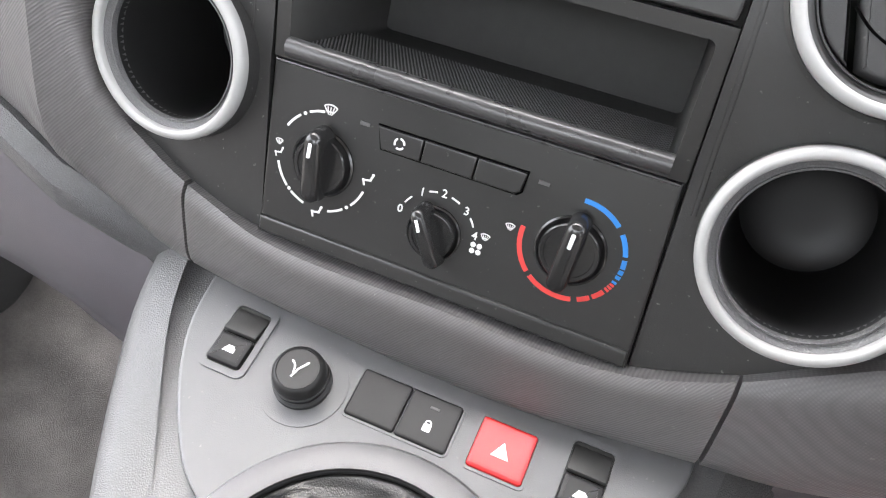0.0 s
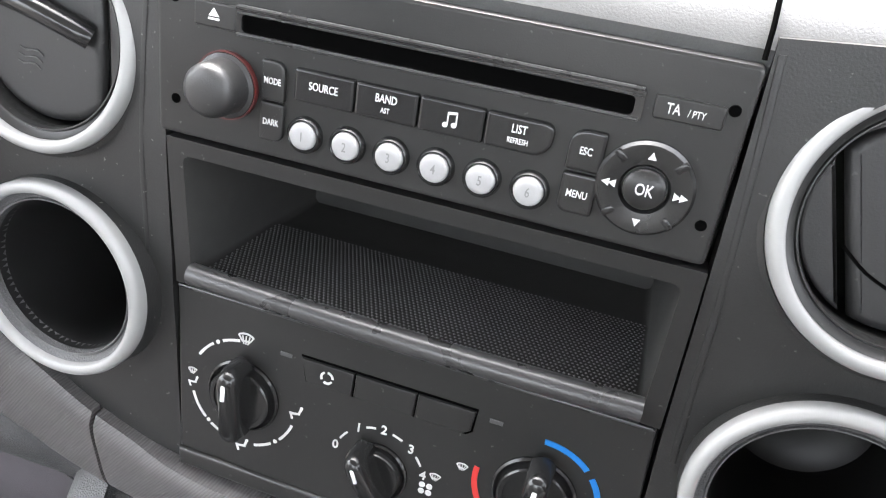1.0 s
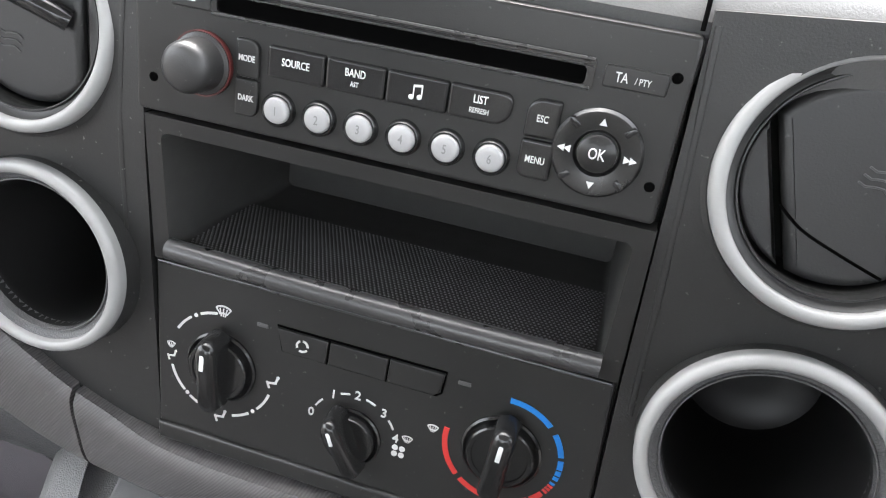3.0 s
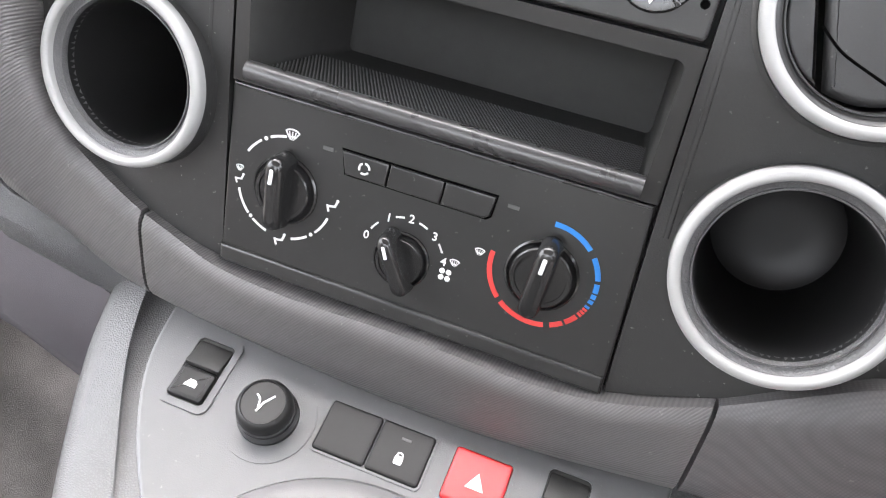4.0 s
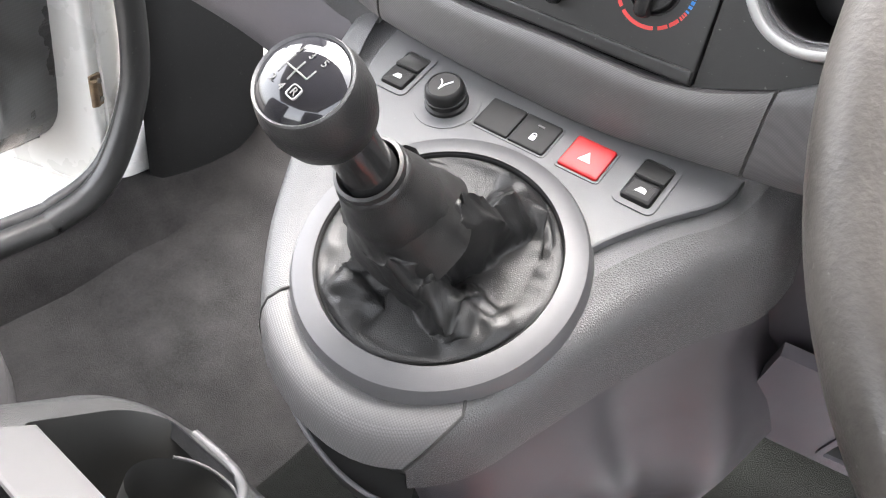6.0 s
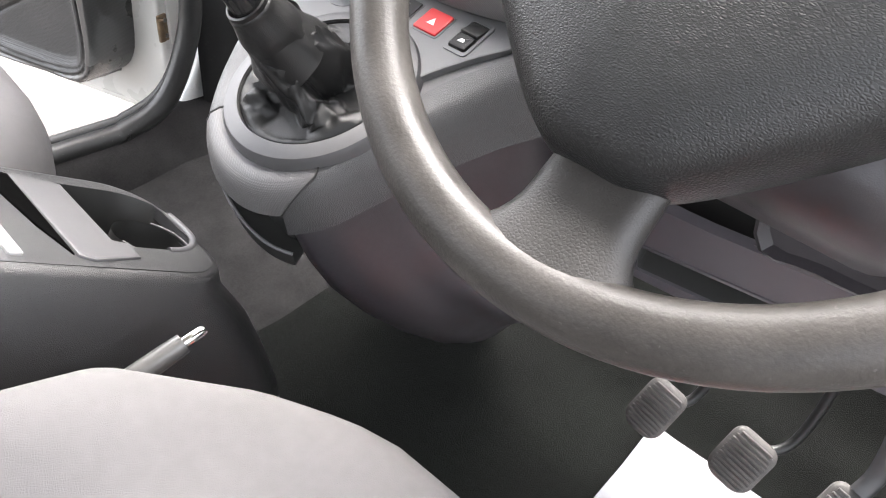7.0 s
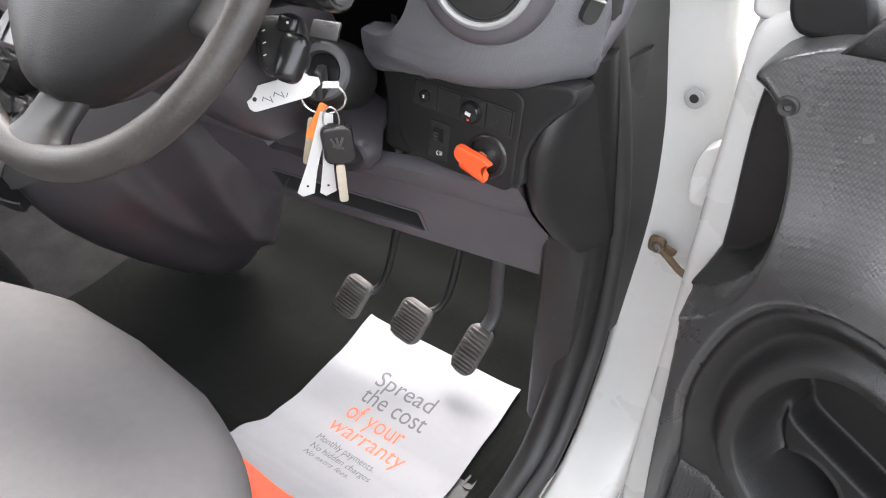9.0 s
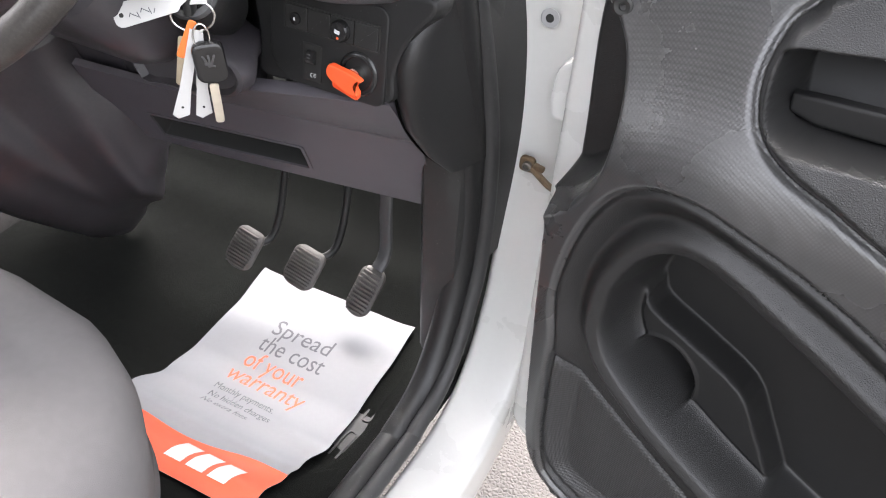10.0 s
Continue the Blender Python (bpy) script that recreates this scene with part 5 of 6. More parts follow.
demister = part("demister_slot", prism(rr(0.015, 0.054, 0.007, 5), -0.006, 0.0016, 0.001), HOLE, drv, "black side demister slot", DM)
for k in range(3):
    part("louvre", box(0.0125, 0.0016, 0.004, 0.0005, pose(0, -0.006 + 0.012 * k, 0.0016, 30)), SILVER, demister, "pale louvre")
# instrument cowl seen past the stalk, its shade painted in with unlit black
part("instrument_cowl", sheet([[(x, y, z) for x in span(0.24, 0.60, 12)] for y, z in ((0.0, 0.600), (0.05, 0.62), (0.085, 0.66), (0.09, 0.74), (0.07, 0.82), (-0.02, 0.845))], 0.01, (0, 1, 0.2)), CAVITY, drv, "instrument cowl painted in unlit black")
part("dial", lathe([(0.062, -0.004), (0.062, 0.0), (0.059, 0.0015), (0.057, 0.0), (0.0001, 0.0)], 56), DEEP, drv, "black speedometer dial", frame_at(0.478, 0.078, 0.672, 18))
for t, a in (("100", 28), ("110", 4), ("120", -18)):
    part("dial_number", moved(letters(t, 0.0105, 0.0002), 0.043 * math.cos(radians(a)), 0.043 * math.sin(radians(a)), 0.0008, -8), REDPRINT, drv, "red dial number", frame_at(0.478, 0.078, 0.672, 18), 0)
part("needle", box(0.045, 0.002, 0.002, 0.0006, pose(-0.02, -0.012, 0.004, 0, 0, 30)), REDPRINT, drv, "", frame_at(0.478, 0.078, 0.672, 18))
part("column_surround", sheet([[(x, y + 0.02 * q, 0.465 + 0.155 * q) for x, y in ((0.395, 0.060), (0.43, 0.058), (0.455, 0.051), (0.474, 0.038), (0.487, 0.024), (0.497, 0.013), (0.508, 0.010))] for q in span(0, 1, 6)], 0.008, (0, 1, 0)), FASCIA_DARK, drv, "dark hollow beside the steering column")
# switch panel
S = frame_at(0.604, 0.014, 0.556, 6)
plate_out = [(-0.118, 0.052), (-0.108, 0.02), (-0.099, -0.02), (-0.098, -0.058), (-0.05, -0.057), (0.0, -0.052), (0.063, -0.049), (0.068, -0.02), (0.075, 0.005), (0.09, 0.03), (0.106, 0.048), (0.10, 0.062), (0.04, 0.052), (0.0, 0.05), (-0.06, 0.052)]
part("switch_plate", prism([p.to_tuple()[:2] for p in smooth_path([(x, y, 0) for x, y in plate_out[::-1]], 4, True)][::-1], -0.03, 0.0, 0.004), FASCIA_DARK, drv, "charcoal switch plate", S)
part("switch_island", prism(rr(0.142, 0.100, (0.012, 0.022, 0.034, 0.012), 8, -0.012, -0.006), -0.002, 0.0022, 0.0020), FASCIA_DARK, drv, "", S)
part("switch_bank", plate(rr(0.116, 0.0275, 0.002, 3, -0.0065, 0.0125), [rr(0.113, 0.0245, 0.0015, 3, -0.0065, 0.0125)], 0, 0.0036), HOLE, drv, "", S)
for k in range(4):
    x = -0.0485 + 0.028 * k
    sw = part("dash_switch", prism(rr(0.0272, 0.0240, 0.0012, 3, x, 0.0125), 0, 0.0042, 0.001), PANEL, drv, "blank black dashboard switch" if k in (1, 3) else "black dashboard switch", S)
    if k == 0:
        part("button", lathe([(0.0065, 0), (0.006, 0.0065), (0.0001, 0.0072)], 24, Matrix.Translation((x, 0.0115, 0))), GLOSS, sw)
        part("symbol", box(0.0016, 0.003, 0.0005, 0, pose(x, 0.0115, 0.0072)), WHITE, sw, "", None, 0)
    if k == 2:
        part("button", lathe([(0.0112, 0), (0.0108, 0.008), (0.0092, 0.0105), (0.0001, 0.0112)], 32, Matrix.Translation((x - 0.001, 0.0120, 0))), GLOSS, sw, "round black push button")
        part("symbol", box(0.006, 0.0035, 0.0006, 0, pose(x - 0.001, 0.0120, 0.0112, 0, 0, -10)), WHITE, sw, "", None, 0)
        part("lamp", lathe([(0.0016, 0.010), (0.0012, 0.0114), (0.0001, 0.0116)], 12, Matrix.Translation((x - 0.0005, 0.006, 0))), CLIPORANGE, sw, "small amber light")
lev = part("headlamp_leveller", prism(rr(0.0235, 0.039, 0.002, 3, -0.0285, -0.0295), 0, 0.0036, 0.001), PANEL, drv, "black headlamp level wheel", S)
part("thumb_wheel", tube([(x, -0.0235, 0.0026) for x in (-0.0235, -0.0335)], 0.007, 24), FASCIA_DARK, lev)
for k in range(3):
    part("level_mark", box(0.004, 0.0012, 0.0004, 0, pose(-0.0285, -0.0195 - 0.0035 * k, 0.0098 - 0.0004 * abs(k - 1))), DIM, lev, "", None, 0)
part("symbol", moved(arc_strip(0.0018, 0.0026, 90, 270, 0.0036, 0.0039, 8), -0.0275, -0.0425), WHITE, lev, "", None, 0)
part("symbol", merge(*[box(0.0034, 0.0006, 0.0004, 0, pose(-0.0245, -0.0405 - 0.0015 * k, 0.0037)) for k in range(3)]), WHITE, lev, "", None, 0)
sock = part("round_socket", lathe([(0.0225, 0), (0.0225, 0.003), (0.0205, 0.0046), (0.0170, 0.0046), (0.0160, -0.003), (0.0001, -0.003)], 48), GLOSS, drv, "round black socket", S @ pose(0.028, -0.0265, 0))
part("socket_pin", lathe([(0.008, -0.003), (0.0075, 0.012), (0.0001, 0.013)], 24), CHROME, sock, "bright metal stub")
clip = thing("orange_clip", "orange plastic clip hanging on a dashboard socket", "clip", S @ pose(0.022, -0.030, 0.016, 0, 0, -14) @ Matrix.Diagonal((0.86, 1.1, 1, 1)))
part("wing", prism([p.to_tuple()[:2] for p in smooth_path([(x, y, 0) for x, y in ((-0.024, -0.004), (-0.010, -0.009), (0.012, -0.011), (0.022, -0.007), (0.016, 0.0), (0.021, 0.007), (0.010, 0.009), (-0.010, 0.008), (-0.024, 0.006))], 4, True)], -0.003, 0.004, 0.002), CLIPORANGE, clip, "bright orange wing")
part("wing", prism(rr(0.038, 0.012, 0.004, 4, 0.0, -0.012), -0.004, 0.0015, 0.002), CLIPORANGE, clip, "lower orange wing", pose(0, 0, -0.001, 18))
# knee panel: upper facet, lower facet with the shelf slot, all bending back towards the middle of the cab
rows = []
for x in span(0.385, 0.664, 24):
    dy = 0.20 * (x - 0.66)
    rows.append([(x, y + dy, z) for y, z in ((0.022, 0.507 + 0.10 * (x - 0.66)), (0.016, 0.501 + 0.10 * (x - 0.66)), (0.040, 0.470 + 0.05 * (x - 0.66)), (0.062, 0.440), (0.076, 0.430), (0.084, 0.424))])
part("knee_panel", sheet(rows, 0.010, (0, 1, 0.2)), LOWER, drv, "purple grey knee panel")
rows = [[(x, 0.004 + 0.12 * (x - 0.2) + dy, z) for x in span(0.183, 0.268, 6)] for dy, z in ((0.012, 0.585), (0.006, 0.545), (0.0, 0.524), (0.006, 0.46), (0.014, 0.425), (0.03, 0.405))]
part("side_panel", sheet(rows, 0.010, (0, 1, 0)), FLANK, drv, "dark grey panel beside the console")
# a sheet in dark plastic paints the shade of the open gap here
part("column_gap_sheet", sheet([[(x, 0.07, z) for x in span(0.25, 0.46, 4)] for z in (0.60, 0.40)], 0.008, (0, 1, 0)), HOLE, drv, "black sheet standing in for the shaded gap under the column")
LP = Matrix.Translation((0.66, 0.086, 0.424)) @ Matrix.Rotation(math.atan(0.20), 4, "Z") @ Matrix.Rotation(radians(90 + 28), 4, "X")
SW, SX, SY = 0.222, -0.279, -0.096
part("knee_panel", plate([(-0.46, 0.012), (-0.46, -0.135), (-0.33, -0.146), (0.004, -0.152), (0.004, 0.0), (-0.33, 0.0)], [rr(SW, 0.050, 0.003, 3, SX, SY)], -0.01, 0.0), LOWER, drv, "purple grey knee panel", LP)
part("panel_lip", box(0.334, 0.006, 0.02, 0.002, pose(-0.163, -0.149, -0.011, 0, 0, -1)), LOWER, drv, "", LP)
rings = [[(x, y, z) for x, y in rr(SW - q, 0.050 - q, 0.003, 3, SX, SY)] for q, z in ((0, -0.002), (0.004, -0.06))]
part("shelf_slot", rings_mesh(rings, False, True), HOLE, drv, "black shelf slot", LP)
part("slot_mouth", plate(rr(SW + 0.008, 0.058, 0.005, 3, SX, SY), [rr(SW - 0.001, 0.049, 0.003, 3, SX, SY)], -0.001, 0.0015), LOWER, drv, "", LP)
# end cap with its round-shouldered outline
rows = []
for z, y0, x0 in ((0.618, 0.07, 0.700), (0.60, 0.045, 0.690), (0.575, 0.022, 0.678), (0.545, 0.016, 0.672), (0.51, 0.020, 0.670), (0.47, 0.035, 0.672), (0.43, 0.062, 0.682), (0.40, 0.092, 0.695)):
    rows.append([(x0 + (0.722 - x0) * s, y0 + (0.145 - y0) * s ** 2.2 - 0.012 * math.sin(math.pi * s), z) for s in span(0, 1, 8)])
part("end_cap", sheet(rows, 0.01, (-0.3, 1, 0)), FASCIA_DARK, drv, "charcoal end cap")
part("edge_strip", tube(smooth_path([(0.690, 0.045, 0.600), (0.677, 0.022, 0.575), (0.671, 0.016, 0.545), (0.669, 0.020, 0.51), (0.671, 0.035, 0.47), (0.681, 0.062, 0.43), (0.694, 0.092, 0.40)], 6), 0.0014, 10), CAVITY, drv, "dark seam strip")
part("edge_strip", tube(smooth_path([(0.700, 0.050, 0.63), (0.712, 0.075, 0.67), (0.716, 0.085, 0.72), (0.712, 0.075, 0.80)], 6), 0.010, 10), LOWER, drv, "grained edge strip")
setting("kick_panel", sheet([[(0.632, 0.42, z), (0.636, 0.30, z), (0.642, 0.17, z), (0.649, 0.132 - 0.06 * (z - 0.1), z), (0.657, 0.124 - 0.06 * (z - 0.1), z), (0.684, 0.118 - 0.02 * (z - 0.1), z), (0.702, 0.118, z), (0.722, 0.15, z)] for z in span(0.06, 0.42, 8)], 0.008, (0, 1, 0)), FASCIA, "charcoal kick panel beside the pedals", "kick panel")
setting("kick_panel", sheet([[(-0.690, 0.36, z), (-0.692, 0.21, z), (-0.697, 0.165, z), (-0.71, 0.150, z), (-0.722, 0.16, z)][::-1] for z in span(-0.01, 0.52, 8)], 0.008, (0, 1, 0)), FASCIA_DARK, "grey kick panel in the passenger footwell", "kick panel")

rows = []
for z in span(0.24, 0.80, 20):
    sx, sy = glide(((0.24, 0.726, 0.150), (0.40, 0.722, 0.150), (0.55, 0.716, 0.115), (0.70, 0.705, 0.060), (0.86, 0.690, 0.0)), z)
    rows.append([(sx + 0.004 + (glide(((0.24, 0.730), (0.40, 0.736), (0.52, 0.730), (0.62, 0.712), (0.80, 0.684)), z)[0] - sx) * q, sy + (0.196 - sy) * q, z) for q in span(0, 1, 5)])
setting("pillar_trim", sheet(rows, 0.004, (-1, 0, 0)), FASCIA, "charcoal trim between the dashboard end and the pillar", "pillar trim")
# added sheet that blocks the light leaking in past the end cap
setting("light_stop_sheet", sheet([[(x, 0.215 - 0.10 * max(0.0, z - 0.6), z) for x in span(0.56, 0.721, 6)] for z in span(0.40, 0.86, 8)], 0.008, (0, 1, 0)), FASCIA_DARK, "added charcoal sheet stopping light behind the dashboard end cap", "bulkhead")

# ---- pedals ----
def pedal(px, py, pz, w, h, tilt, yaw, arm, wide=False):
    p = thing("pedal", "worn ribbed black rubber foot pedal", "pedal", Matrix.Translation((px, py, pz)) @ Matrix.Rotation(radians(yaw), 4, "Z") @ Matrix.Rotation(radians(tilt), 4, "X") @ Matrix.Rotation(radians(-14), 4, "Z"), "foot pedals")
    pts = rr(w, h, (0.013, 0.013, 0.019, 0.019), 6)
    bow = lambda y: -3.4 * y * y
    rings = [[(x, y, z + bow(y)) for x, y in inset(pts, d)] for d, z in ((0.004, -0.008), (0.0, -0.004), (0.0, 0.003), (0.003, 0.0062), (0.008, 0.007))]
    part("pad", rings_mesh(rings), PEDAL, p, "worn ribbed rubber pad")
    for k in range(11):
        y = -h * 0.40 + h * 0.08 * k
        reach = w * (0.86 - 0.9 * max(0.0, abs(y / h) - 0.24))
        part("rib", box(reach, h * 0.042, 0.0056, 0.0012, pose(0, y, 0.0080 + bow(y))), PEDAL, p)
    inv = p.matrix_basis.inverted()
    if wide:
        part("arm", tube([inv @ v for v in smooth_path(arm, 6)], 0.011, 14, False, 0.36), PEDAL_ARM, p, "flat grey plastic arm")
    else:
        part("arm", tube([inv @ v for v in smooth_path(arm, 6)], 0.0062, 12), FASCIA_DARK, p, "black steel arm")


PEDAL_ARM = mat("grey_pedal_plastic", (0.040, 0.040, 0.041), 0.5, grain=0.3, scale=900, mottle=0.2)
PEDAL = mat("worn_pedal_rubber", (0.062, 0.057, 0.053), 0.7, grain=0.6, scale=500, mottle=0.6, mottle_scale=45, dust=0.6)
pedal(0.311, 0.140, 0.087, 0.050, 0.070, 55, 8, [(0.319, 0.155, 0.089), (0.338, 0.185, 0.102), (0.345, 0.215, 0.20), (0.342, 0.26, 0.42)])
pedal(0.417, 0.158, 0.081, 0.056, 0.068, 55, 8, [(0.425, 0.175, 0.09), (0.45, 0.205, 0.11), (0.452, 0.24, 0.22), (0.435, 0.28, 0.42)])
pedal(0.518, 0.181, 0.061, 0.042, 0.085, 58, 8, [(0.528, 0.204, 0.096), (0.532, 0.221, 0.125), (0.524, 0.234, 0.20), (0.515, 0.258, 0.30), (0.510, 0.29, 0.42)], True)

# ---- paper floor mat ----
PM = pose(0.460, 0.004, 0.0, 0, 0, 2.9)
paper = thing("paper_mat", "white printed paper floor mat lying on the carpet", "paper mat", PM)


def paper_z(x, y):
    return floor_z(y) + rear_rise(x + 0.46, y) + 0.007 + 0.003 * noise.noise((x * 7, y * 7, 2)) + 0.004 * max(0, (abs(x) - 0.11) / 0.04) ** 2


rows = [[(x, y, paper_z(x, y) - 0.0004) for x in span(-0.1485, 0.1485, 72)] for y in span(-0.232, 0.198, 100)]
part("sheet", sheet(rows, 0.0004, (0, 0, -1)), PAPER, paper)


def on_paper(text, width, height, x, y, material):
    """Lettering laid on the sheet, its left end at x and its small letters standing at y."""
    bm = letters(text, 0.05, 0.0, "LEFT")
    x0, x1 = min(v.co.x for v in bm.verts), max(v.co.x for v in bm.verts)
    k = width / (x1 - x0)
    for v in bm.verts:
        v.co.x, v.co.y = x + (v.co.x - x0) * k, y + v.co.y * height / 0.05
        v.co.z = paper_z(v.co.x, v.co.y)
    part("lettering", bm, material, paper, "", None, 0)


on_paper("Spread", 0.108, 0.046, -0.060, 0.1035, INK)
on_paper("the cost", 0.118, 0.046, -0.061, 0.067, INK)
on_paper("of your", 0.104, 0.046, -0.062, 0.031, ORANGE)
on_paper("warranty", 0.136, 0.046, -0.068, -0.004, ORANGE)
for k, (t, w) in enumerate((("Monthly payments.", 0.106), ("No hidden charges", 0.108), ("No extra fees.", 0.082))):
    on_paper(t, w, 0.0175, -0.064 + 0.004 * k, -0.0395 - 0.0185 * k, INK)
edge = [(x, -0.156 + 0.006 * x / 0.15 - 0.006 * math.cos(x * 30)) for x in span(-0.1485, 0.1485, 72)]
rows = [[(x, -0.232 + (y1 + 0.232) * s, paper_z(x, -0.232 + (y1 + 0.232) * s) + 0.0004) for x, y1 in edge] for s in span(0, 1, 24)]
part("colour_band", sheet(rows, 0.0002, (0, 0, -1)), ORANGE, paper, "orange band")
def patch(x0, y0, w, h, lean, n=12):
    """A thin block of print that follows the sheet."""
    return sheet([[(x0 + w * a + lean * b, y0 + h * b, paper_z(x0 + w * a + lean * b, y0 + h * b) + 0.0011) for a in span(0, 1, n)] for b in span(0, 1, n)], 0.0003, (0, 0, -1))


bm = merge(*[patch(0.005 + 0.034 * k, -0.208, 0.026, 0.034, 0.008) for k in range(3)])
for k in range(2):
    part("small_print", patch(-0.118 + 0.004 * k, -0.180 - 0.011 * k, 0.034 - 0.010 * k, 0.0045, 0.001), WHITE, paper, "", None, 0)
part("white_emblem", bm, WHITE, paper, "plain white emblem", None, 0)
# rubber heel pad let into the carpet
heel = thing("heel_pad", "black ribbed rubber heel pad on the carpet", "heel pad", Matrix.Translation((0.622, 0.03, floor_z(0.03) + 0.001)) @ Matrix.Rotation(radians(-3), 4, "Z"))
part("pad", prism(rr(0.062, 0.215, 0.012, 5), -0.006, 0.002, 0.002), RUBBER, heel)
for k in range(2):
    part("slot", plate(rr(0.016, 0.060, 0.0078, 6, 0.0, -0.056 + 0.082 * k), [rr(0.010, 0.054, 0.0049, 6, 0.0, -0.056 + 0.082 * k)], 0.002, 0.0042), RUBBER, heel, "raised oval rib")


# ---- seats ----
def seat(cx, w, label, seam):
    s = thing("seat", label, "seat", Matrix.Translation((cx, 0, 0)), "cab seats")
    rings = []
    for y, z1, ww, z0 in ((-0.246, 0.270, 0.92, 0.235), (-0.244, 0.300, 0.96, 0.21), (-0.252, 0.340, 0.99, 0.19), (-0.275, 0.366, 1.0, 0.18), (-0.32, 0.376, 1.0, 0.18), (-0.42, 0.376, 1.0, 0.18), (-0.6, 0.364, 1.0, 0.18), (-0.8, 0.35, 1.0, 0.18)):
        ring = []
        for j in range(72):
            a = 2 * math.pi * j / 72
            ca, sa = math.cos(a), math.sin(a)
            x = w / 2 * ww * abs(ca) ** 0.36 * (1 if ca > 0 else -1)
            z = (z0 + z1) / 2 + (z1 - z0) / 2 * abs(sa) ** 0.36 * (1 if sa > 0 else -1)
            q = abs(x) / (w / 2)
            z -= 0.018 * (1 - q) ** 2 * (1 if sa > 0.5 and y < -0.3 else 0) + 0.014 * q ** 5 * (1 if sa > 0 else 0)
            z += (0.078 * float(smoothstep(-0.245, -0.36, y)) if x < 0 else 0.022 * float(smoothstep(-0.30, -0.43, y))) * float(smoothstep(0.50, 0.92, q)) * (1 if sa > 0 else 0)
            ring.append((x * (1.0 + 0.05 * float(smoothstep(-0.30, -0.42, y))), y - 0.115 * q ** 3.2, z))
        rings.append(ring)
    cushion = part("cushion", rings_mesh(rings), FABRIC, s, "pale grey fabric cushion", None, 70)
    part("seat_base", box(w * 0.8, 0.40, 0.20, 0.02, pose(0, -0.58, 0.08)), FASCIA_DARK, s, "black seat base")
    rings = []
    for z, y, d in ((0.30, -0.78, 0.14), (0.5, -0.83, 0.15), (0.8, -0.88, 0.13), (0.92, -0.9, 0.08)):
        rings.append([(x, y + yy, z) for x, yy in rr(w * 0.95, d, 0.05, 5)])
    part("backrest", rings_mesh(rings), FABRIC, s, "pale grey fabric backrest", None, 60)
    if seam:
        part("stitching", tube(smooth_path([(-0.245, -0.49, 0.333), (-0.17, -0.42, 0.3555), (-0.10, -0.355, 0.3545), (-0.03, -0.288, 0.3505)], 6), 0.0009, 6), SHOULDER, s, "stitched seam")
        part("stitching", tube(smooth_path([(0.245, -0.46, 0.337), (0.20, -0.40, 0.352), (0.17, -0.345, 0.350), (0.15, -0.292, 0.347)], 6), 0.0009, 6), SHOULDER, s, "stitched seam")
        part("side_trim", tube(smooth_path([(-0.265, -0.33, 0.17), (-0.25, -0.26, 0.15), (-0.23, -0.22, 0.10), (-0.22, -0.2, 0.06)], 6), [0.03] * 18 + [0.012], 12), FASCIA_DARK, s, "black seat side trim")


seat(0.392, 0.535, "pale grey fabric driver's seat beside the handbrake", True)
seat(-0.435, 0.535, "pale grey fabric passenger seat beside the tray", False)

# ---- tray box between the seats ----
TR = Matrix.Translation((-0.04, -0.30, 0.363)) @ Matrix.Rotation(radians(-32), 4, "X")
tray = thing("tray_box", "grey plastic tray box with cup holder between the seats", "storage box", TR)
TRi = TR.inverted()
out = rr(0.182, 0.36, (0.05, 0.055, 0.01, 0.01), 10, 0.005, -0.105)
hole = rr(0.110, 0.100, (0.045, 0.045, 0.006, 0.006), 8, -0.006, 0.022)
rings = []
for d, z in ((0.010, 0.0), (0.004, -0.001), (0.0, -0.006), (-0.006, -0.018)):
    rings.append([(x, y, z) for x, y in inset(out, d)])
low = inset(out, -0.010)
for drop in (0.05, 0.09, 0.14, 0.2, 0.3):
    ring = []
    for x, y in low:
        p = TR @ Vector((x, y, -0.012))
        g = max(0.0, (y + 0.02) / 0.1)
        p = Vector((p.x + (0.02 * min(1, drop / 0.15) if x > 0 else 0), p.y + 0.035 * g * math.sin(min(1, drop / 0.2) * math.pi / 2), max(0.0, p.z - drop)))
        ring.append(tuple(TRi @ p))
    rings.append(ring)
part("body", rings_mesh(rings, False, True), DARKGRAIN, tray, "grained dark grey body", None, 60)
part("top_frame", plate(inset(out, 0.0095), [hole], -0.01, 0.0005), DARKGRAIN, tray, "grained grey top")
bar = [(-0.062, -0.064), (0.074, -0.066), (0.080, -0.055), (0.070, -0.012), (0.048, -0.010), (0.044, -0.024), (-0.056, -0.022)]
part("grab_bar", prism([p for p in bar], -0.004, 0.0030, 0.0022), RINGGREY, tray, "smooth grey bar")
rings = [[(x, y, 0.0) for x, y in hole], [(x, y, -0.004) for x, y in inset(hole, 0.001)], [(x, y, -0.07) for x, y in inset(hole, 0.006)]]
part("recess", rings_mesh(rings, False, True), HOLE, tray, "black recess")
arc = [(0.016 + 0.035 * math.cos(radians(a)), 0.030 + 0.035 * math.sin(radians(a)), -0.006) for a in span(-70, 150, 40)]
part("cup_rim", tube(arc, 0.0011, 8), SHOULDER, tray, "thin grey cup edge")
lip = [p for p in hole if p[0] > -0.03 and p[1] > -0.02]
part("rim_crescent", tube([(x, y, -0.0005) for x, y in sorted(lip, key=lambda p: math.atan2(p[1] - 0.022, p[0] + 0.006))], 0.0034, 10), RINGGREY, tray, "pale grey rim")
part("cup", lathe([(0.0335, -0.002), (0.031, -0.06), (0.0001, -0.062)], 48), HOLE, tray, "black cup holder", pose(0.014, 0.032, -0.006))
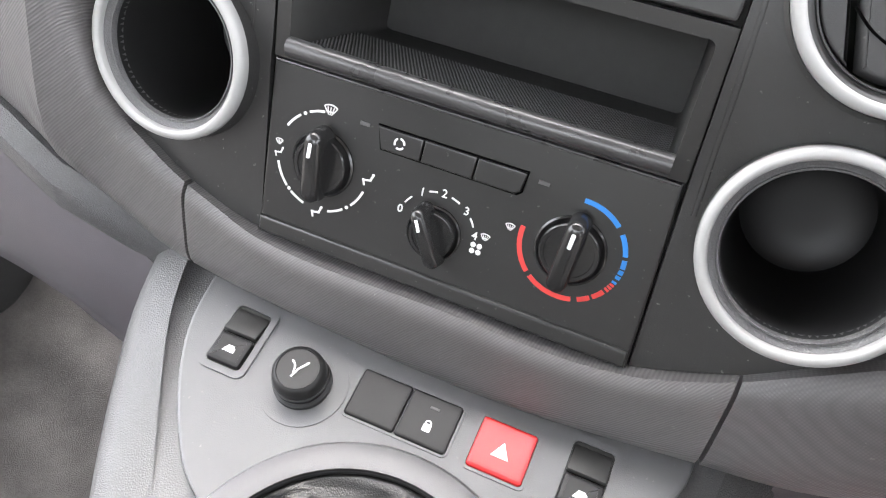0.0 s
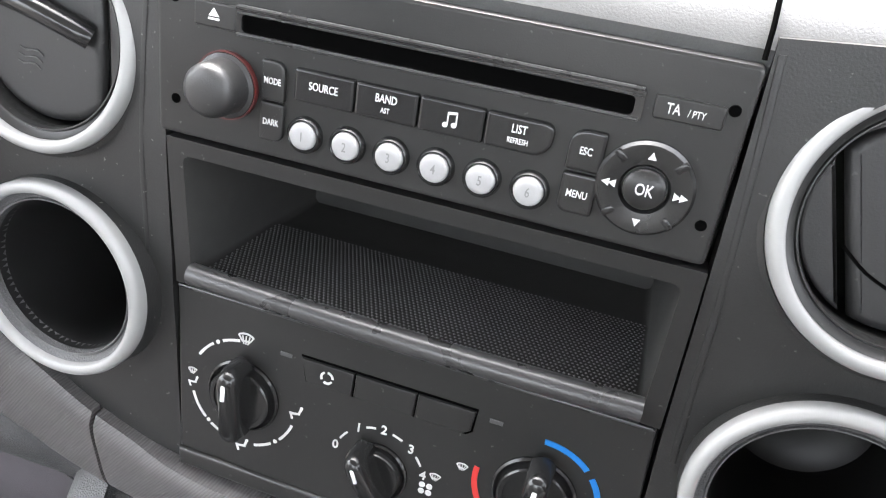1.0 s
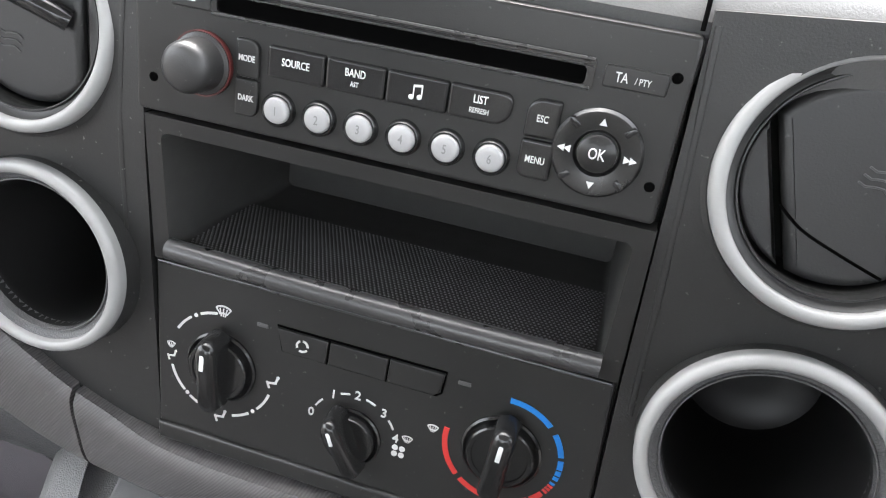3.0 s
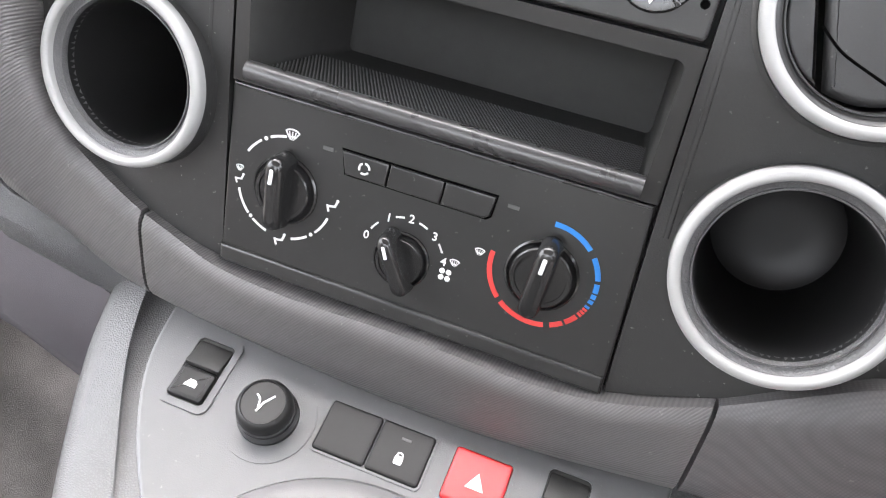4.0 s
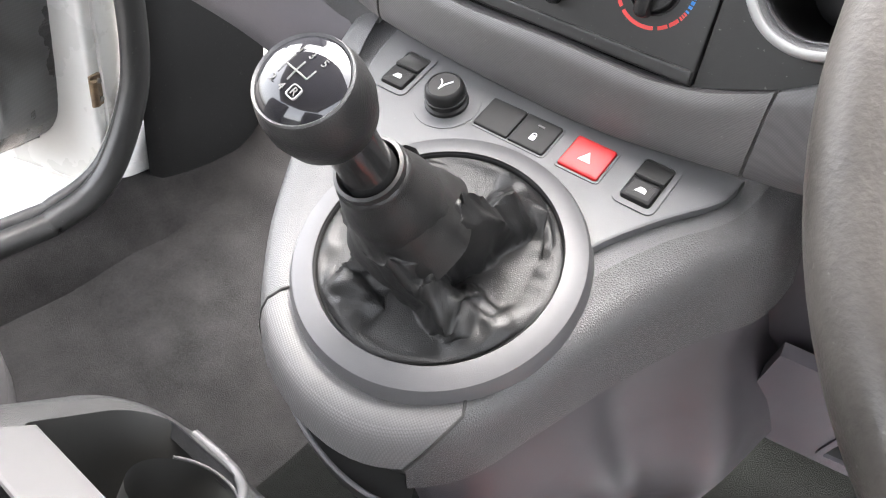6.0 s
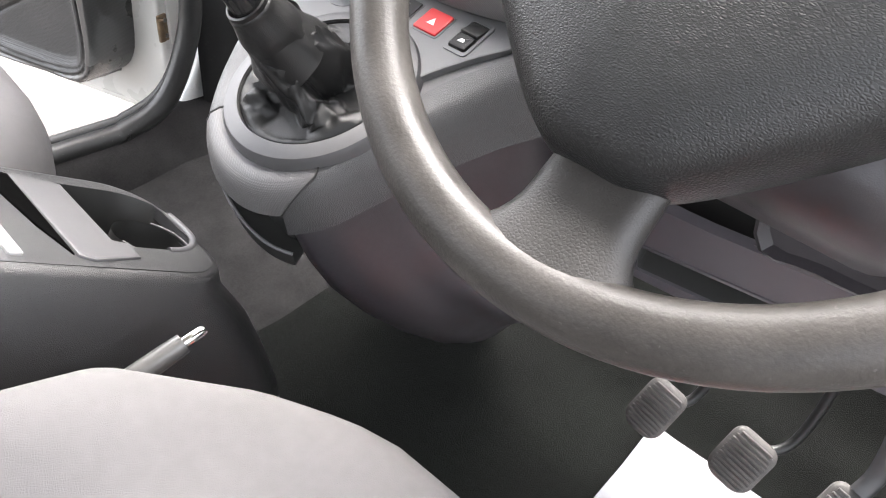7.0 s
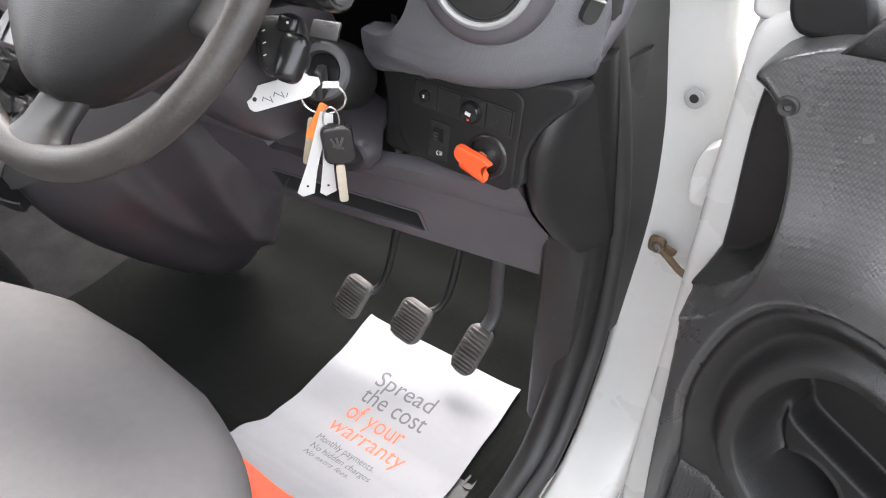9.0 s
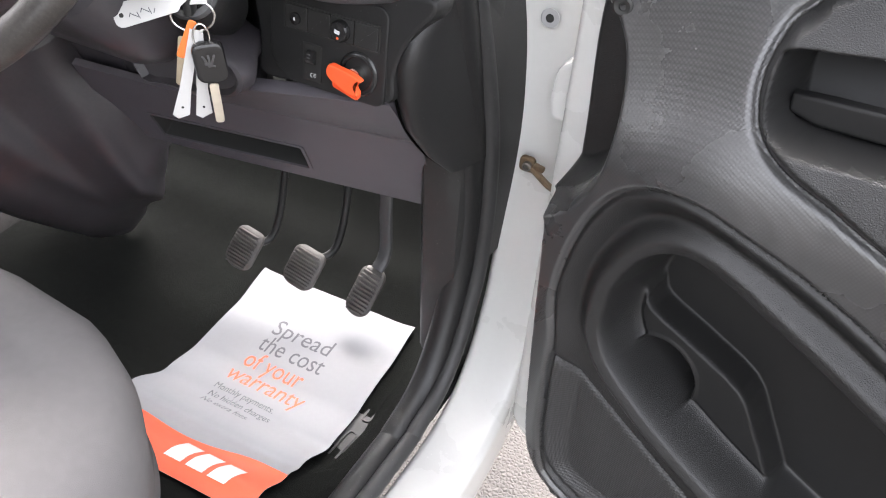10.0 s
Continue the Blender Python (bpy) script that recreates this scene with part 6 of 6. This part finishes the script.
# black plate laid on the top, painting in the shade behind the bar
part("gap", prism([(-0.066, -0.082), (-0.02, -0.084), (0.03, -0.078), (0.072, -0.068), (-0.062, -0.064)], -0.004, 0.0022, 0.0004), CAVITY, tray, "unlit black plate for the shaded gap behind the bar")
part("silver_strip", prism(rr(0.125, 0.011, 0.003, 4, 0.016, -0.112), -0.001, 0.003, 0.0015), SILVER, tray, "bright silver strip")
for k in range(3):
    part("groove", prism(rr(0.150, 0.005, 0.002, 3, 0.008, -0.132 - 0.022 * k), -0.001, 0.0014, 0.0004), HOLE, tray)

# ---- handbrake ----
BRAKE = mat("satin_grey_metal", (0.095, 0.094, 0.092), 0.36, metal=0.4, grain=0.1, scale=900, mottle=0.15)
hb = thing("handbrake", "silver tipped handbrake lever beside the driver's seat", "handbrake")
part("grip", tube([(0.104, -0.52, 0.300), (0.110, -0.42, 0.327), (0.1145, -0.342, 0.3475), (0.1150, -0.324, 0.352)], [0.0098, 0.0094, 0.0088, 0.0080], 20), BRAKE, hb, "silver grip end")
part("button", tube([(0.1150, -0.325, 0.3518), (0.1158, -0.309, 0.3555), (0.1160, -0.306, 0.356)], [0.0046, 0.0046, 0.003], 16), CHROME, hb, "chrome release button")


# ---- body sides, seals and doors ----
def body_side(sx):
    path = smooth_path([(0.660, 0.06, 1.15), (0.712, 0.165, 0.8), (0.733, 0.192, 0.66), (0.741, 0.195, 0.62), (0.756, 0.195, 0.57), (0.765, 0.195, 0.50), (0.767, 0.195, 0.40), (0.767, 0.185, 0.25), (0.767, 0.165, 0.14), (0.767, 0.11, 0.045), (0.767, 0.02, 0.01), (0.767, -0.15, 0.01), (0.767, -0.9, 0.01)], 8)
    rings = []
    for i, p in enumerate(path):
        d = (path[min(i + 1, len(path) - 1)] - path[max(i - 1, 0)]).normalized()
        n = Vector((0, d.z, -d.y))
        rings.append([(sx * (p.x + a), p.y + n.y * b, p.z + n.z * b) for a, b in rr(0.086, 0.09, 0.012, 4, 0.0, -0.045)])
    setting("body_side", rings_mesh(rings), PAINT, "white painted door opening of the van", "door frame")
    seal = smooth_path([(0.69, 0.0, 0.86), (0.705, 0.06, 0.70), (0.716, 0.115, 0.55), (0.722, 0.15, 0.41), (0.724, 0.155, 0.27), (0.724, 0.135, 0.18), (0.724, 0.08, 0.085), (0.724, 0.0, 0.05), (0.724, -0.1, 0.045), (0.724, -0.9, 0.045)], 6)
    setting("door_seal", tube([(sx * p.x, p.y, p.z) for p in seal], 0.011, 10), RUBBER, "black rubber door seal", "door seal")
    inner = [Vector((0.70, p.y - 0.012, p.z + 0.0)) for p in seal[8:]]
    setting("sill_trim", tube([(sx * p.x, p.y, p.z - 0.012) for p in inner], 0.020, 10), FASCIA if sx < 0 else FASCIA_DARK, "plastic sill trim", "sill")


body_side(1)
body_side(-1)
# bolt hole, hinge leaf and check strap on the driver's pillar
pillar_bolt = thing("pillar_plug", "grey rubber plug in the white door pillar", "plug", frame_at(0.762, 0.178, 0.566))
part("washer", lathe([(0.0105, 0), (0.0105, 0.001), (0.0085, 0.0018), (0.0045, 0.0012)], 28), BUTTON, pillar_bolt)
part("bolt_hole", prism(circle(0.0048, 0, 0, 20), 0.0, 0.0014, 0.0002, 1), HOLE, pillar_bolt, "dark open centre")
check = thing("door_check", "rusty steel door check strap bolted to the pillar", "door check", frame_at(0.764, 0.176, 0.388))
part("bracket", prism(rr(0.020, 0.020, 0.006, 4, -0.002, 0.0), 0, 0.006, 0.002), RUST, check, "worn steel bracket")
part("bolt", lathe([(0.0062, 0.006), (0.006, 0.011), (0.0038, 0.0115), (0.0034, 0.009), (0.0001, 0.009)], 16), STEEL, check, "steel bolt")
part("strap", tube([(0.004, -0.001, 0.006), (0.016, -0.004, 0.012), (0.032, -0.010, 0.018), (0.060, -0.02, 0.02)], 0.0042, 8), RUST, check, "greased strap")
part("link", box(0.014, 0.008, 0.006, 0.002, pose(0.016, 0.004, 0.010, 0, 0, -14)), RUST, check)
hinge = thing("hinge", "white painted steel door hinge on the pillar", "hinge", frame_at(0.800, 0.165, 0.50))
part("leaf", prism([p.to_tuple()[:2] for p in smooth_path([(x, y, 0) for x, y in ((-0.014, -0.028), (0.004, -0.034), (0.02, -0.02), (0.024, 0.02), (0.02, 0.05), (0.0, 0.036), (-0.014, 0.018))], 4, True)], -0.01, 0.012, 0.004), PAINT, hinge)

hinge2 = thing("rusty_hinge", "rusty yellowed steel door hinge beside the sill", "hinge", Matrix.Translation((-0.792, 0.128, 0.165)) @ Matrix.Rotation(radians(18), 4, "Z"))
part("leaf", box(0.006, 0.022, 0.052, 0.002), RUST, hinge2)
part("knuckle", lathe([(0.0001, -0.020), (0.0062, -0.020), (0.0066, 0.0), (0.0062, 0.020), (0.0001, 0.020)], 20, Matrix.Translation((0.006, -0.010, 0))), RUST, hinge2)
for k in (-1, 1):
    part("bolt", lathe([(0.0048, 0.0), (0.0045, 0.003), (0.0001, 0.0035)], 6, pose(0.003, 0.004, 0.015 * k, 0, 90)), STEEL, hinge2)


def inside(poly, u, v):
    """Signed distance of points to a closed outline, positive inside."""
    d = np.full(u.shape, 1e9)
    odd = np.zeros(u.shape, bool)
    for (x0, y0), (x1, y1) in zip(poly, poly[1:] + poly[:1]):
        ex, ey = x1 - x0, y1 - y0
        t = np.clip(((u - x0) * ex + (v - y0) * ey) / (ex * ex + ey * ey + 1e-12), 0, 1)
        d = np.minimum(d, np.hypot(u - x0 - t * ex, v - y0 - t * ey))
        odd ^= ((y0 > v) != (y1 > v)) & (u < (x1 - x0) * (v - y0) / (y1 - y0 + 1e-12) + x0)
    return np.where(odd, d, -d)


def soft(pts, n=6, closed=True):
    return [p.to_tuple()[:2] for p in smooth_path([(x, y, 0) for x, y in pts], n, closed)]


def grid_part(name, u, v, w, keep, sx, material, parent, label, smooth=50.0):
    """The kept cells of a height field as one mesh."""
    ids = -np.ones(u.shape, int)
    cells = np.argwhere(keep[:-1, :-1] & keep[1:, :-1] & keep[:-1, 1:] & keep[1:, 1:])
    verts, faces = [], []
    for i, j in cells:
        q = []
        for a, b in ((i, j), (i + 1, j), (i + 1, j + 1), (i, j + 1)):
            if ids[a, b] < 0:
                ids[a, b] = len(verts)
                verts.append((sx * u[a, b], v[a, b], w[a, b]))
            q.append(int(ids[a, b]))
        faces.append(q if sx > 0 else q[::-1])
    me = bpy.data.meshes.new(name)
    me.from_pydata(verts, [], faces)
    me.materials.append(material)
    me.shade_smooth()
    return part(name, me, material, parent, label)


TRIM_OUT = soft([(0.040, 0.655), (0.031, 0.60), (0.036, 0.50), (0.040, 0.435), (0.056, 0.428), (0.060, 0.398), (0.066, 0.30), (0.070, 0.24), (0.080, 0.13), (0.095, 0.08), (0.131, 0.045), (0.2, 0.035), (0.80, 0.03), (0.92, 0.06), (0.95, 0.2), (0.95, 0.718), (0.6, 0.732), (0.3, 0.726), (0.13, 0.700), (0.075, 0.683)], 4)
ARC = soft([(0.104, 0.28), (0.095, 0.34), (0.099, 0.395), (0.116, 0.455), (0.142, 0.495), (0.175, 0.514), (0.21, 0.517), (0.245, 0.509), (0.342, 0.478), (0.45, 0.435), (0.7, 0.36), (0.85, 0.28), (0.86, 0.10), (0.5, 0.06), (0.25, 0.05), (0.14, 0.065), (0.112, 0.12), (0.106, 0.20)], 4)
POCKET = soft([(0.152, 0.352), (0.155, 0.392), (0.172, 0.433), (0.193, 0.455), (0.22, 0.464), (0.255, 0.456), (0.30, 0.438), (0.356, 0.415), (0.50, 0.35), (0.68, 0.27), (0.70, 0.22), (0.65, 0.16), (0.53, 0.142), (0.418, 0.172), (0.322, 0.208), (0.238, 0.250), (0.178, 0.292), (0.156, 0.325)], 4)
SPEAKER = soft([(0.106, 0.262), (0.109, 0.19), (0.116, 0.12), (0.138, 0.078), (0.20, 0.062), (0.33, 0.06), (0.44, 0.075), (0.36, 0.125), (0.276, 0.170), (0.19, 0.217), (0.125, 0.255)], 3)
LEDGE = soft([(0.150, 0.395), (0.171, 0.369), (0.183, 0.349), (0.2325, 0.331), (0.290, 0.307), (0.318, 0.268), (0.358, 0.196), (0.362, 0.14), (0.25, 0.18), (0.12, 0.28)], 3)
HANDLE = soft([(0.242, 0.695), (0.2295, 0.6765), (0.2185, 0.661), (0.215, 0.630), (0.223, 0.602), (0.237, 0.582), (0.264, 0.565), (0.3035, 0.551), (0.345, 0.537), (0.45, 0.505), (0.60, 0.475), (0.75, 0.50), (0.76, 0.60), (0.70, 0.665), (0.50, 0.705), (0.30, 0.715)], 4)
RECESS = soft([(0.2265, 0.634), (0.232, 0.6495), (0.262, 0.654), (0.296, 0.658), (0.36, 0.666), (0.41, 0.662), (0.412, 0.604), (0.36, 0.595), (0.3126, 0.590), (0.258, 0.587), (0.236, 0.598)], 4)


def door(sx, turn, label):
    D = frame_at(sx * 0.80, 0.15, 0, 0, turn)
    d = thing("van_door", label, "van door", D, "van doors")
    sh = rr(0.99, 0.745, 0.04, 5, sx * 0.499, 0.3225)
    part("shell", prism(sh, -0.09, 0.0, 0.006), PAINT, d, "white painted door shell")
    st = rr(0.93, 0.715, 0.04, 5, sx * 0.475, 0.330)
    part("inner_frame", prism(st, -0.002, 0.018, 0.010, 4), PAINT, d, "white pressed inner frame")
    h = 0.0016 if sx > 0 else 0.003
    uu, vv = np.meshgrid(np.concatenate((np.arange(0.02, 0.44, h), np.arange(0.44, 0.96, 3 * h))), np.arange(0.02, 0.745, h), indexing="ij")
    out = inside(TRIM_OUT, uu, vv)
    # pull the outermost points on to the outline so that its edge is clean
    gx, gy = np.gradient(out, uu[:, 0], vv[0])
    near = (out < 0) & (out > -1.5 * h)
    u, v = np.where(near, uu - gx * out, uu), np.where(near, vv - gy * out, vv)
    scoop = np.hypot(u - 0.026, (v - 0.537) / 1.2)
    body = 0.040 + 0.078 * smoothstep(0.73, 0.51, v) + 0.01 * np.sin(np.clip((u - 0.1) / 0.2, 0, 1) * np.pi) * smoothstep(0.45, 0.55, v)
    w = 0.024 + 0.02 * smoothstep(0.45, 0.40, v) + (body - 0.024 - 0.02 * smoothstep(0.45, 0.40, v)) * smoothstep(0.070, 0.098, scoop)
    w = w * smoothstep(-0.001, 0.012, out) ** 0.5
    arc, pk, sp, hd, rc = (inside(p, u, v) for p in (ARC, POCKET, SPEAKER, HANDLE, RECESS))
    w = w - 0.005 * np.exp(-(arc / 0.0036) ** 2)
    w = np.where(arc > 0, w - 0.018 * smoothstep(0.0, 0.035, arc) * smoothstep(-0.012, -0.035, pk), w)
    w = np.where(arc > 0, w + 0.004 * np.exp(-((pk + 0.013) / 0.010) ** 2), w)
    w = np.where(sp > -0.004, w - 0.004 * np.exp(-(sp / 0.0036) ** 2), w)
    w = w + 0.020 * smoothstep(0.0, 0.016, hd)
    w = w - 0.004 * np.exp(-(hd / 0.0036) ** 2)
    w = w - 0.090 * smoothstep(-0.002, 0.018, pk)
    w = w + 0.036 * smoothstep(-0.002, 0.005, inside(LEDGE, u, v)) * smoothstep(0.004, 0.02, pk)
    cup = 0.041 - np.hypot(u - 0.205, (v - 0.272) / 1.08)
    w = w - 0.034 * smoothstep(-0.002, 0.004, cup) * smoothstep(0.004, 0.02, pk) + 0.002 * np.exp(-((cup + 0.003) / 0.002) ** 2) * (pk > 0.01)
    w = w - 0.075 * smoothstep(-0.002, 0.009, rc)
    solid = out > -1.5 * h
    cell = lambda m: m & solid
    part_arc = (arc > -h) & (pk < 0.020 + h) & (sp < h)
    grid_part("trim_panel", u, v, w, cell((arc < h) & (hd < h) & ((scoop > 0.084) | (v < 0.44))), sx, DOORTRIM, d, "textured charcoal trim")
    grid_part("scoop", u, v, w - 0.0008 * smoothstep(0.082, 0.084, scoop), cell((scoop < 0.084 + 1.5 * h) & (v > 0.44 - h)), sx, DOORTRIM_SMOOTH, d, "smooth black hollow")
    grid_part("bolster", u, v, w, cell(part_arc & (hd < h)), sx, DOORTRIM_SMOOTH, d, "black grained bolster")
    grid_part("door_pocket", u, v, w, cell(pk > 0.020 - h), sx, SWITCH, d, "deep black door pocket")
    grid_part("speaker_grille", u, v, w, cell((sp > -h * 0.5)), sx, GRILLE, d, "black dotted speaker grille")
    grid_part("armrest", u, v, w, cell((hd > -h) & (rc < h - 0.001)), sx, DOORTRIM_SMOOTH, d, "black grained armrest")
    grid_part("handle_recess", u, v, w, cell(rc > -h - 0.001), sx, SWITCH, d, "black door handle recess")
    turned = lambda pts: [(sx * x, y) for x, y in (pts if sx > 0 else pts[::-1])]
    part("door_lever", prism(turned([(0.239, 0.598), (0.262, 0.593), (0.31, 0.5965), (0.36, 0.602), (0.405, 0.610), (0.405, 0.633), (0.36, 0.6255), (0.31, 0.620), (0.262, 0.6155), (0.238, 0.6125)]), 0.060, 0.072, 0.003, 3), SWITCH, d, "black door release flap")
    part("trim_screw", lathe([(0.009, 0), (0.009, 0.002), (0.007, 0.003), (0.0035, 0.002), (0.003, -0.001), (0.0001, -0.001)], 24), HOLE, d, "black trim screw", Matrix.Translation((sx * 0.083, 0.636, 0.0008 + float(w[np.unravel_index(np.argmin(np.hypot(u - 0.083, v - 0.636)), u.shape)]))) @ pose(0, 0, 0, 0, 12 * sx))
    part("window_post", prism(turned(rr(0.042, 0.46, 0.010, 4, 0.024, 0.90)), -0.06, 0.012, 0.006, 3), PAINT, d, "white painted window post")
    part("mirror_cover", prism(turned(soft([(0.040, 0.72), (0.042, 0.690), (0.056, 0.674), (0.085, 0.677), (0.112, 0.684), (0.105, 0.71), (0.088, 0.74), (0.078, 0.80), (0.044, 0.80)], 3)), 0.0, 0.030, 0.006, 3), FASCIA_DARK, d, "charcoal inner mirror cover")
    part("window_sill", prism(turned([(0.104, 0.684), (0.16, 0.692), (0.233, 0.701), (0.5, 0.712), (0.95, 0.712), (0.95, 0.742), (0.45, 0.742), (0.2, 0.733), (0.125, 0.716)]), 0.0, 0.072, 0.008, 3), DOORTRIM_SMOOTH, d, "black window sill cover")


GRILLE = mat("black_speaker_mesh", (0.02, 0.02, 0.02), 0.5, grain=1.0, scale=330, kind="dots", mottle=0.1, distance=0.001)
door(1, -12.0, "open white van door with charcoal plastic trim")
door(-1, 19.0, "open white passenger door with charcoal plastic trim")
